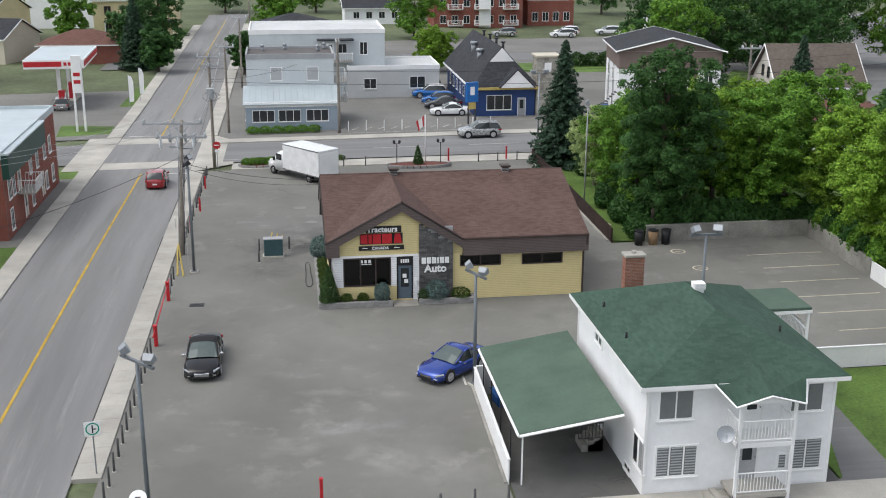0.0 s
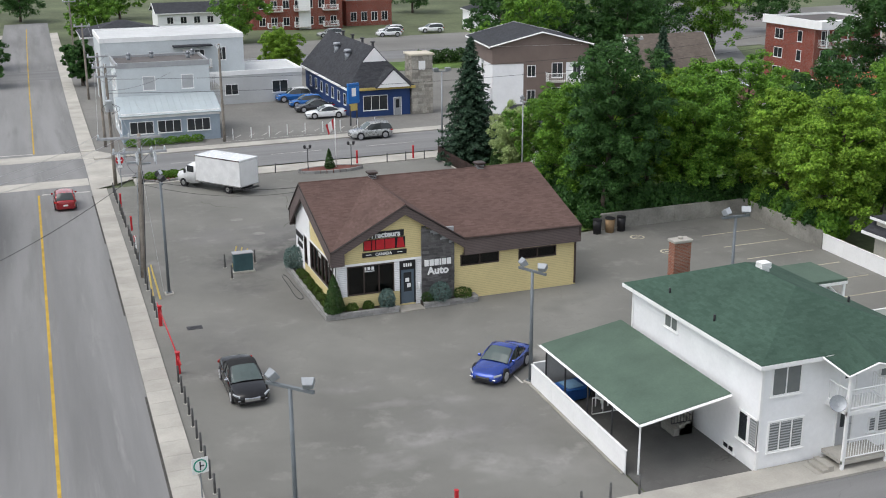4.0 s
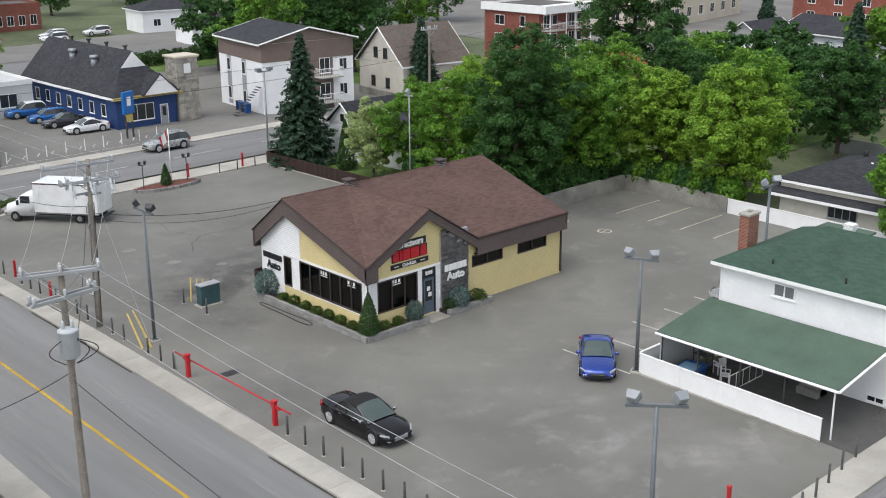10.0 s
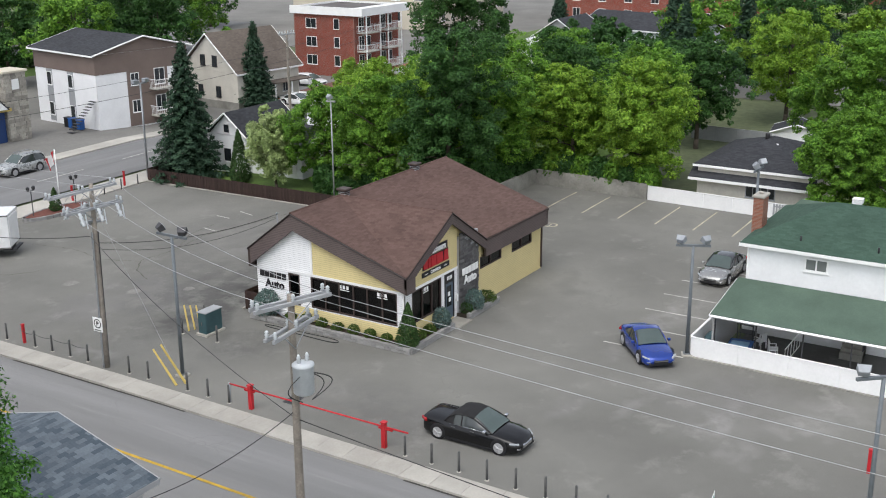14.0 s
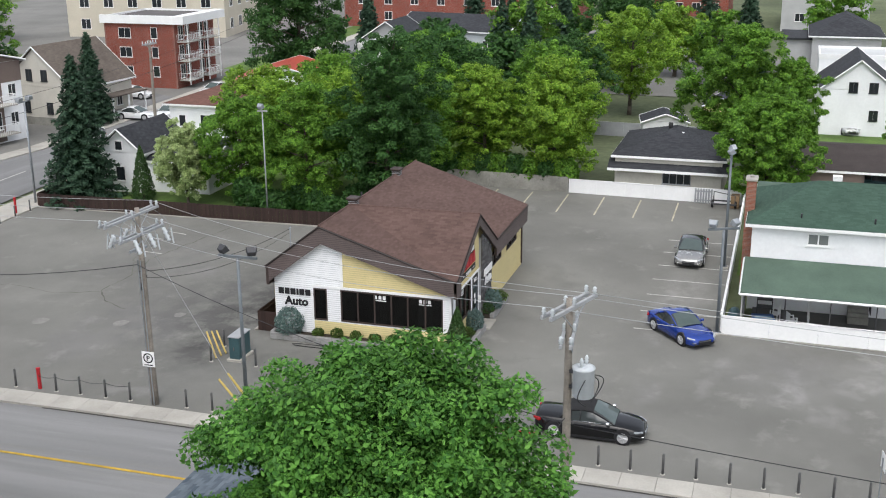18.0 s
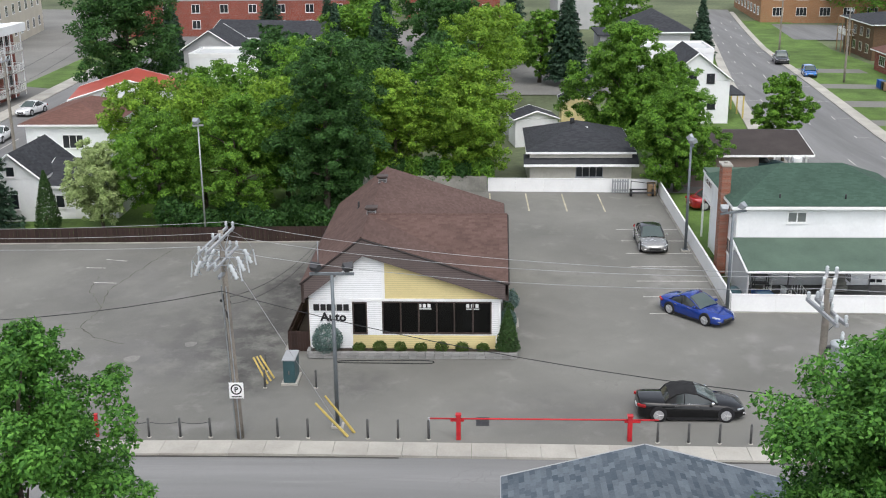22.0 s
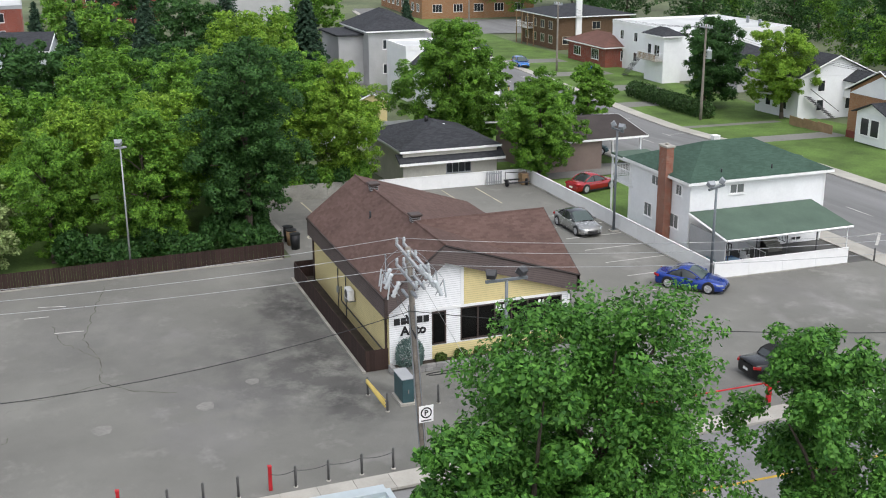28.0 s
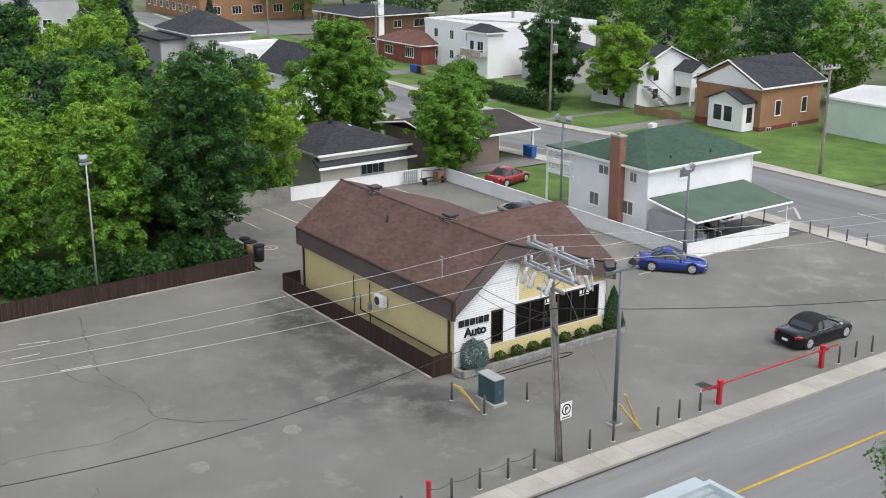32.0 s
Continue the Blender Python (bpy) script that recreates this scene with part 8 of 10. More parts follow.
BLACK = gloss("black_car_paint", (0.005, 0.005, 0.006), 0.08, 0.0, 0.25, 0.3)
BLUE = gloss("blue_car_paint", (0.008, 0.045, 0.30), 0.15, 0.45, 0.8)
GREYCAR = gloss("grey_car_paint", (0.34, 0.34, 0.33), 0.2, 0.5, 0.7)
SILVER = gloss("silver_car_paint", (0.42, 0.43, 0.42), 0.22, 0.5, 0.7)
REDCAR = gloss("red_car_paint", (0.33, 0.01, 0.016), 0.15, 0.2, 0.8)
WHITECAR = gloss("white_car_paint", (0.75, 0.76, 0.76), 0.2, 0.0, 0.6)
CHARCOAL = gloss("charcoal_car_paint", (0.03, 0.032, 0.036), 0.15, 0.4, 0.7)
AZURE = gloss("azure_car_paint", (0.01, 0.13, 0.42), 0.15, 0.3, 0.7)
car(-6.05, -7.6, 270, BLACK, "black convertible with a dark canvas top by the barrier", 4.9, 1.84, 1.46, "soft", CANVAS, shine=CHROME)
car(6.8, -10.3, 221, BLUE, "blue compact sedan parked across the stall lines", 4.35, 1.8, 1.42, "sedan")
car(20.5, -9.65, 180, GREYCAR, "silver-grey sedan with a dark roof parked by the fence", 4.8, 1.82, 1.46, "sedan", CHARCOAL)
car(-13.1, 35.2, 90, REDCAR, "red hatchback on the road", 3.95, 1.7, 1.5, "hatch")
car(17.6, 52.6, 182, SILVER, "silver sport utility vehicle at the kerb", 4.5, 1.85, 1.7, "suv", rack=True)
car(16.4, 66.7, 176, WHITECAR, "white compact sedan parked before the shops", 4.6, 1.8, 1.45, "sedan")
car(16.3, 71.6, 175, CHARCOAL, "dark grey sedan parked before the shops", 4.6, 1.8, 1.45, "sedan")
car(16.2, 75.4, 172, AZURE, "bright blue hatchback parked before the shops", 4.2, 1.76, 1.5, "hatch")
car(15.6, 79.6, 176, AZURE, "bright blue sport utility vehicle with a pale roof", 4.4, 1.8, 1.7, "suv", WHITECAR)
car(15.4, 84.6, 178, BLACK, "black sport utility vehicle parked before the shops", 4.7, 1.9, 1.75, "suv")
car(67.3, 60.0, 272, WHITECAR, "white hatchback parked beside the brick apartments", 4.4, 1.8, 1.5, "hatch")
car(56.4, 53.2, 272, WHITECAR, "white sedan parked beside the red-roofed house", 4.6, 1.8, 1.45, "sedan")
car(30.6, -16.2, 285, REDCAR, "red sedan parked on the lawn behind the fence", 4.5, 1.78, 1.45, "sedan")
car(115, -42.2, 172, CHARCOAL, "dark pickup truck parked at the kerb", 5.4, 1.95, 1.8, "pickup", category="pickup")
car(103, -43.2, 172, AZURE, "blue compact car parked at the kerb", 4.3, 1.75, 1.45, "hatch")
car(44.5, -22.6, 265, TEALBOX, "old green pickup at the carport", 5.0, 1.85, 1.7, "pickup", category="pickup")
car(70.5, -21.0, 190, SILVER, "silver sedan behind the white house", 4.6, 1.8, 1.45, "sedan")
for k, (x, y, r) in enumerate(((72, 52.0, 170), (71, 47.5, 172), (58.0, 50.2, 185), (44, 51.2, 183))):
    car(x, y, r, WHITECAR, "white car parked near the red brick block", 4.5, 1.8, 1.5, "suv" if k % 2 else "sedan")
for k, (x, y) in enumerate(((36, 140.5), (47, 140), (54, 138.5), (45.5, 136.5))):
    car(x, y, 178, WHITECAR if k else SILVER, "white car parked by the brick row houses", 4.6, 1.8, 1.6, "suv")
car(-29.5, 80, 100, GREYCAR, "grey car at the fuel pumps", 4.6, 1.8, 1.5, "suv")
# the box truck
tk = thing("box_truck", -0.75, 36.4, None, 127, "white cube-van box truck parked in the lot", "truck")
part("cargo_box", bevel(boxes((-4.0, -1.15, 0.75, 1.05, 1.15, 3.05)), 0.04), WHITECAR, tk)
for z in (0.78, 2.98):
    part("edge_rail", boxes((-4.02, -1.17, z - 0.05, 1.07, -1.13, z + 0.05), (-4.02, 1.13, z - 0.05, 1.07, 1.17, z + 0.05)), CHROME, tk)
part("roll_door", boxes((-4.03, -1.0, 0.85, -3.99, 1.0, 2.85)), WHITEPAINT, tk)
secs = []
for px, zb, zt, w in ((1.1, 0.5, 2.2, 0.95), (1.7, 0.45, 2.25, 0.97), (2.3, 0.45, 1.95, 0.97), (2.75, 0.45, 1.45, 0.97), (3.4, 0.45, 1.25, 0.95), (3.55, 0.5, 1.05, 0.85)):
    secs.append([(px, -w, zb), (px, -w, (zb + zt) / 2), (px, -w * 0.86, zt), (px, w * 0.86, zt), (px, w, (zb + zt) / 2), (px, w, zb)])
part("cab", loft(bmesh.new(), secs), WHITECAR, tk)
bm = bmesh.new()
v = [bm.verts.new(p) for p in ((2.32, -0.78, 1.93), (2.32, 0.78, 1.93), (2.72, 0.84, 1.5), (2.72, -0.84, 1.5))]
u = [bm.verts.new(q.co + Vector((0.02, 0, 0.03))) for q in v]
bm.faces.new(u)
bm.faces.new(v[::-1])
part("windshield", bm, GLASSDARK, tk)
for s in (-1, 1):
    part("side_window", boxes((1.5, s * 0.955 - 0.02, 1.4, 2.25, s * 0.955 + 0.02, 1.95)), GLASSDARK, tk)
    part("mirror", boxes((2.35, s * 1.1 - 0.1, 1.3, 2.45, s * 1.1 + 0.1, 1.65)), BLACKPL, tk)
    part("headlight", boxes((3.45, s * 0.7 - 0.18, 0.85, 3.58, s * 0.7 + 0.18, 1.02)), LAMPGLASS, tk)
    for px in (-2.4, 2.75):
        bm = bmesh.new()
        rod(bm, (px, s * 0.72, 0.38), (px, s * 1.0, 0.38), 0.38, n=18)
        ty = part("tyre", bm, RUBBER, tk)
        part("rim", rods([((px, s * 0.99, 0.38), (px, s * 1.02, 0.38), 0.2)], 12), CHROME, ty)
part("chassis", boxes((-3.9, -0.5, 0.45, 3.3, 0.5, 0.72)), BLACKPL, tk)
part("bumper", bevel(boxes((3.45, -0.95, 0.45, 3.65, 0.95, 0.68)), 0.03), CHROME, tk)
part("rear_step", boxes((-4.25, -0.9, 0.5, -4.0, 0.9, 0.6)), DARKSTEEL, tk)

# ---- buildings round the lot ----
DARK = (SH_DARK_X, SH_DARK_Y)
TAN = (SH_TAN_X, SH_TAN_Y)
REDB = (SH_RED_X, SH_RED_Y)


def building(name, x, y, rz, w, d, h, wall, label, roof=None, category="house", lap=0.0, z=None, plan=True):
    """A block with four walls and its roof; heights are above its ground."""
    t = thing(name, x, y, z, rz, label, category, plan=plan)
    walls(t, w, d, h, wall, -1.2, lap)
    kind, *a = roof
    if kind == "hip":
        hip_roof(t, w, d, h + 0.05, a[0], a[1], a[2])
    elif kind == "gable":
        gable_roof(t, w, d, h + 0.05, a[0], a[1], a[2], a[3], wall=wall["x" if a[3] == "y" else "y"] if isinstance(wall, dict) else wall)
    else:
        flat_roof(t, w, d, h, a[0], a[1] if len(a) > 1 else WHITEPAINT)
    return t, faces_of(w, d)


def rows(t, f, L, zs, n, w, h, lights=1, margin=1.0, frame=WHITEPAINT, skip=()):
    """Evenly set windows in storeys."""
    for z in zs:
        for k in range(n):
            if (k, z) in skip or k in skip:
                continue
            a = margin + (L - 2 * margin) * (k + 0.5) / n - w / 2
            window(t, f, a, z, w, h, lights, frame)


def balcony(t, f, a, z, w, out=1.3):
    bm = bmesh.new()
    fbox(bm, f, a, z - 0.12, a + w, z, 0, out)
    b = part("balcony", bm, CONCRETE, t)
    bm = bmesh.new()
    for q, e in ((f(a, z, out), f(a + w, z, out)), (f(a, z, 0.02), f(a, z, out)), (f(a + w, z, out), f(a + w, z, 0.02))):
        q, e = Vector(q), Vector(e)
        up = Vector((0, 0, 1))
        rod(bm, q + up * 0.95, e + up * 0.95, 0.035, n=4)
        m = max(2, int((e - q).length / 0.22))
        for k in range(m + 1):
            p = q.lerp(e, k / m)
            rod(bm, p, p + up * 0.95, 0.02, n=4)
    tagged(part("railing", bm, WHITEPAINT, b), kind="stuff")


# brick building with a green band, across the road
t, f = building("brick_building", -28.6, 28.4, 0, 13.2, 20.0, 6.4, RED_BRICK, "two-storey red brick building with pale metal roof", ("flat", TINROOF, TINROOF), "building")
GREENB = mat("dark_green_metal", (0.018, 0.06, 0.045), 0.5, 0.15, 0.6, 0.1, 8, 0.03)
for a, b in ((0.0, 7.0), (7.0, 13.5)):
    bm = bmesh.new()
    fbox(bm, f["E"], a, 4.7, b, 6.45, 0.0, 0.5)
    gb = part("green_band", bevel(bm, 0.03), GREENB, t)
    bm = bmesh.new()
    fbox(bm, f["E"], a, 6.452, b, 6.56, -0.3, 0.56)
    part("coping", bm, TINROOF, gb)
for a, z, w, h in ((1.2, 2.9, 0.9, 1.6), (2.6, 2.9, 0.9, 1.6), (8.6, 3.1, 1.0, 1.4), (11.2, 3.0, 0.9, 1.5), (14.2, 3.1, 1.0, 1.5), (16.6, 3.1, 1.0, 1.5), (1.2, 0.6, 0.9, 1.6), (8.6, 0.5, 0.9, 1.5), (14.2, 0.5, 1.0, 1.5), (17, 0.5, 1.0, 1.5)):
    window(t, f["E"], a, z, w, h, 2)
for a in (4.5, 5.9, 12.6):
    door(t, f["E"], a, 0.3 if a > 5 else 2.75, 0.95, 2.0, BEIGE)
balcony(t, f["E"], 4.2, 2.7, 2.8)
rows(t, f["S"], 13.2, (0.8, 3.4), 4, 1.1, 1.4, 2)
# the hipped house by the road in front
t, f = building("road_house", -30.6, -2.95, 0, 11.8, 7.7, 6.3, GREYSTUCCO, "grey house with slate blue shingle roof across the road", ("gable", 1.1, 0.35, (SH_SLATE_X, SH_SLATE_Y), "x"))
for c in t.children_recursive:
    if c.name.startswith("fascia"):
        c.data.materials[0] = GREYTRIM
rows(t, f["E"], 7.7, (1.0, 3.8), 2, 1.2, 1.4, 2)
rows(t, f["S"], 11.8, (1.0, 3.8), 3, 1.2, 1.4, 2)
rows(t, f["N"], 11.8, (1.0, 3.8), 3, 1.2, 1.4, 2)
part("porch_deck", boxes((5.9, -3.2, 2.6, 7.4, 3.2, 2.78)), CONCRETE, t)
railing(t, (7.35, -3.1), (7.35, 3.1), 2.78)
railing(t, (5.95, -3.15), (7.35, -3.15), 2.78)
for y in (-3.1, 3.1):
    part("post", boxes((7.25, y - 0.06, -0.2, 7.37, y + 0.06, 2.6)), WHITEPAINT, t)
# pale blue shop: sun-room in front, block behind, wings
t, f = building("pale_blue_shop", -1.45, 61.9, 0, 9.9, 4.2, 2.85, BLUEGREY, "blue-grey sun-room front with a pale tin roof", ("flat", TINROOF), "shop", 0.13)
bm = bmesh.new()
slab(bm, ((-5.2, -2.4, 2.95), (5.2, -2.4, 2.95), (5.2, 2.1, 4.3), (-5.2, 2.1, 4.3)), 0.1)
r = part("tin_roof", bm, TINROOF, t)
bm = bmesh.new()
for k in range(17):
    rod(bm, (-5.1 + 0.64 * k, -2.4, 2.97), (-5.1 + 0.64 * k, 2.1, 4.32), 0.03, n=4)
tagged(part("roof_seam", bm, TINROOF, r), kind="stuff")
for a in (0.7, 3.5, 6.5):
    window(t, f["S"], a, 1.0, 2.4, 1.3, 3)
rows(t, f["W"], 4.2, (1.0,), 1, 2.0, 1.3, 2)
for k in range(6):
    shrub(-5.6 + 1.3 * k, 58.6, gz(0, 58.6), 1.4, 0.75, LEAF_MID, "low green shrub before the pale blue shop", 500, 0.16, False, 60 + k, group="shop shrubs")
t, f = building("pale_blue_block", -1.5, 67.3, 0, 9.6, 7.0, 7.55, PALEBLUE, "two-storey pale blue sided block with flat roof", ("flat", TARROOF, GREYTRIM), "building", 0.15)
for a in (2.6, 6.6):
    window(t, f["S"], a, 4.9, 1.3, 1.5, 1, glass=BLIND)
rows(t, f["W"], 7.0, (1.0, 4.9), 2, 1.0, 1.4, 2)
rows(t, f["E"], 7.0, (4.9,), 2, 1.0, 1.4, 2)
for x, y in ((-3.0, 1.5), (-0.5, 2.2), (3.2, 0.5), (4.0, 2.6)):
    v = part("roof_vent", rods([((x, y, 7.5), (x, y, 8.1), 0.22, 0.22), ((x, y, 8.1), (x, y, 8.35), 0.3, 0.12)], 8), STEEL, t)
for z in (2.4, 4.6):
    balcony(t, f["E"], 0.6, z, 4.6, 1.4)
t, f = building("pale_blue_annex", 1.9, 88.5, 0, 17, 11.5, 8.1, PALEBLUE, "pale blue two-storey annex with white flat roof", ("flat", FLATROOF), "building")
window(t, f["S"], 13.8, 5.2, 1.0, 1.6, 2)
window(t, f["S"], 11.0, 5.4, 1.2, 1.2, 2)
door(t, f["S"], 9.6, 4.6, 1.0, 2.1, WHITEPAINT)
balcony(t, f["S"], 8.6, 4.55, 4.2, 1.5)
bm = bmesh.new()
fbox(bm, f["S"], 8.4, 7.1, 13.0, 7.25, 0, 1.6)
part("porch_roof", bm, SH_DARK_X, t)
t, f = building("low_annex", 11.2, 84.8, 0, 11.6, 8.8, 3.7, mat("pale_grey_panel", (0.52, 0.53, 0.53), 0.7, 0.06, 0.4, 0.08, 6, 0.04), "low pale grey annex with white flat roof", ("flat", FLATROOF), "building")
window(t, f["S"], 7.8, 1.1, 2.0, 1.5, 2)
window(t, f["S"], 2.0, 1.1, 1.6, 1.3, 2)
# navy shop with gables and stone tower
t, f = building("navy_shop", 22.2, 75.2, 0, 6.9, 21.6, 3.45, BLUEWALL, "navy blue sided shop with charcoal shingle roof and white gables", ("flat", TARROOF, BLUEWALL), "shop", 0.15)
rows(t, f["W"], 21.6, (1.2,), 7, 1.0, 1.3, 1, 1.5)
window(t, f["S"], 1.3, 0.85, 2.9, 1.7, 3)
door(t, f["S"], 4.9, 0.1, 0.95, 2.1, GREYTRIM)
for pts, m in ((((-3.9, 11.25, 3.5), (-3.9, -11.25, 3.5), (-1.5, -8.5, 6.08), (0, -8.5, 7.7), (0, 11.25, 7.7)), SH_DARK_Y), (((3.9, -11.25, 3.5), (3.9, 11.25, 3.5), (0, 11.25, 7.7), (0, -8.5, 7.7), (1.5, -8.5, 6.08)), SH_DARK_Y),
               (((-3.9, -11.25, 3.5), (3.9, -11.25, 3.5), (1.5, -8.5, 6.08), (-1.5, -8.5, 6.08)), SH_DARK_X)):
    bm = bmesh.new()
    slab(bm, pts, 0.1)
    part("roof_slope", bm, m, t)
for y, m, pts in ((-8.5, WHITEPAINT, ((-1.45, 6.0), (1.45, 6.0), (0, 7.6))), (10.7, BLUEWALL, ((-3.4, 3.4), (3.4, 3.4), (0, 7.05)))):
    bm = bmesh.new()
    v = [bm.verts.new((x, y - 0.05, z)) for x, z in pts]
    w = [bm.verts.new((x, y + 0.08, z)) for x, z in pts]
    bm.faces.new(v), bm.faces.new(w[::-1])
    for i in range(3):
        bm.faces.new((v[i], w[i], w[(i + 1) % 3], v[(i + 1) % 3]))
    bmesh.ops.recalc_face_normals(bm, faces=bm.faces)
    part("gablet", bm, m, t)
part("yellow_trim", boxes((-3.95, -11.34, 3.2, 3.95, -11.26, 3.5)), YELLOWPAINT, t)
part("white_trim", boxes((-4.0, -11.2, 3.2, -3.92, 11.2, 3.45)), WHITEPAINT, t)
bm = bmesh.new()
slab(bm, ((-0.9, -11.9, 3.5), (1.2, -11.9, 5.6), (1.2, -8.5, 5.6), (-0.9, -8.5, 3.5)), 0.1)
slab(bm, ((1.2, -11.9, 5.6), (3.3, -11.9, 3.5), (3.3, -8.5, 3.5), (1.2, -8.5, 5.6)), 0.1)
r = part("dormer_roof", bm, SH_DARK_Y, t)
bm = bmesh.new()
v = [bm.verts.new(p) for p in ((-0.75, -11.85, 3.5), (3.15, -11.85, 3.5), (1.2, -11.85, 5.45))]
bm.faces.new(v)
w = [bm.verts.new(q.co + Vector((0, 0.12, 0))) for q in v]
bm.faces.new(w[::-1])
part("white_gable", bm, WHITEPAINT, r)
for x, y, z in ((-1.6, -3.0, 6.2), (-1.4, 2.5, 6.4)):
    v = part("roof_fan", rods([((x, y, z - 0.6), (x, y, z + 0.4), 0.35), ((x, y, z + 0.4), (x, y, z + 0.7), 0.5, 0.42)], 10), STEEL, t)
for k in range(4):
    part("vent_cap", rods([((0.6, -6 + 4.2 * k, 7.2), (0.6, -6 + 4.2 * k, 7.9), 0.16), ((0.6, -6 + 4.2 * k, 7.9), (0.6, -6 + 4.2 * k, 8.05), 0.28)], 8), DARKSTEEL, t)
tw = thing("stone_tower", 27.1, 65.4, None, 0, "pale field-stone tower beside the navy shop", "tower")
part("core", boxes((-1.25, -1.15, -0.5, 1.25, 1.15, 6.6)), PALESTONE, tw)
part("cap", bevel(boxes((-1.45, -1.35, 6.6, 1.45, 1.35, 6.85)), 0.05), BEIGE, tw)
rnd = random.Random(21)
z = 0.0
while z < 6.4:
    h = rnd.uniform(0.28, 0.42)
    for side in (0, 1):
        a = -1.25
        while a < 1.2:
            w = min(rnd.uniform(0.4, 0.8), 1.25 - a)
            d = rnd.uniform(0.02, 0.09)
            if side == 0:
                bmm = boxes((a + 0.015, -1.15 - d, z + 0.015, a + w - 0.015, -1.1, z + h - 0.015))
            else:
                bmm = boxes((-1.25 - d, a * 0.92 + 0.015, z + 0.015, -1.2, (a + w) * 0.92 - 0.015, z + h - 0.015))
            part("stone", bmm, PALESTONE, tw)
            a += w
    z += h
part("niche", boxes((-0.45, -1.24, 5.0, 0.35, -1.2, 6.0)), WHITEPAINT, tw)
sgn = thing("shop_sign", 18.0, 60.4, None, 20, "blue and yellow pylon sign of plain panels", "sign")
part("post", boxes((-0.5, -0.08, -0.2, -0.38, 0.08, 2.2), (0.38, -0.08, -0.2, 0.5, 0.08, 2.2)), DARKSTEEL, sgn)
part("panel", bevel(boxes((-0.75, -0.16, 2.4, 0.75, 0.16, 4.6)), 0.04), gloss("sign_blue", (0.01, 0.14, 0.45), 0.25), sgn)
part("lower_panel", bevel(boxes((-0.45, -0.14, 1.6, 0.45, 0.14, 2.35)), 0.03), YELLOWPAINT, sgn)
part("emblem", boxes((-0.3, -0.18, 3.2, 0.25, -0.165, 4.1), (-0.3, 0.165, 3.2, 0.25, 0.18, 4.1)), WHITEPAINT, sgn)
for k in range(9):
    t = thing("white_stake", 4.5 + 1.9 * k, 58.2, None, 0, "short white marker stake at the parking edge", "stake", "marker stakes")
    part("stake", rods([((0, 0, -0.1), (0, 0, 1.1), 0.045)], 6), WHITEPAINT, t)
for k in range(12):
    stripe(((3.5 + 1.4 * k, 59.0), (4.3 + 1.4 * k, 60.3)), 0.12, -0.02, LINEWHITE, "short white parking mark", "parking line", "parking_line")
    stripe(((3.5 + 1.4 * k, 57.2), (4.7 + 1.4 * k, 57.2)), 0.12, -0.02, LINEWHITE, "short white parking mark", "parking line", "parking_line")
# apartment house in taupe and white
t, f = building("apartment_house", 40.3, 65.3, -9, 11.2, 11.4, 7.9, WHITESIDE, "three-storey white and taupe apartment house with charcoal roof", ("gable", 1.5, 0.5, DARK, "y"), "apartment house", 0.2)
for s, L in (("S", 11.2), ("W", 11.4), ("E", 11.4)):
    bm = bmesh.new()
    fbox(bm, f[s], -0.03, 5.9, L + 0.03, 7.88, 0.025, 0.06)
    part("taupe_band", bm, TAUPE, t)
bm = bmesh.new()
v = [bm.verts.new(f["S"](a, z, 0.03)) for a, z in ((0, 7.9), (11.2, 7.9), (5.6, 9.3))]
bm.faces.new(v)
w = [bm.verts.new(f["S"](a, z, 0.0)) for a, z in ((0, 7.9), (11.2, 7.9), (5.6, 9.3))]
bm.faces.new(w[::-1])
part("taupe_gable", bm, TAUPE, t)
bm = bmesh.new()
fbox(bm, f["S"], 3.6, 0.2, 8.6, 5.9, 0.025, 0.055)
part("taupe_panel", bm, TAUPE, t)
for a in (2.2, 6.2):
    bm = bmesh.new()
    fbox(bm, f["W"], a, 0.4, a + 1.1, 5.9, 0.025, 0.05)
    part("grey_stripe", bm, GREYTRIM, t)
    for z in (1.0, 4.2):
        window(t, f["W"], a + 0.1, z, 0.9, 1.4, 1, out=0.05)
for z in (1.6, 4.4):
    window(t, f["S"], 4.0, z, 1.0, 1.3, 2, out=0.055)
    window(t, f["S"], 9.4, z, 1.0, 1.3, 2)
    window(t, f["S"], 6.9, z - 0.2, 1.3, 1.7, 2, out=0.055)
    balcony(t, f["S"], 6.2, z - 0.5, 3.0, 1.4)
bm = bmesh.new()
for k in range(14):
    fbox(bm, f["W"], 10.4 + 0.0, 0.25 * k, 11.3, 0.25 * k + 0.05, 0.15 + 0.25 * (13 - k), 0.45 + 0.25 * (13 - k))
st = part("outside_stair", bm, DARKSTEEL, t)
for k in range(4):
    b = thing("wheeled_bin", 34.0 - 0.2 * k, 65.5 - 0.85 * k, None, 0, "wheeled bin beside the apartment house", "bin", "apartment bins")
    part("body", bevel(boxes((-0.3, -0.3, 0.05, 0.3, 0.3, 1.0)), 0.04), BLUEBIN if k % 2 else BLACKPL, b)
    part("lid", boxes((-0.33, -0.33, 1.0, 0.33, 0.33, 1.07)), BLUEBIN if k % 2 else BLACKPL, b)
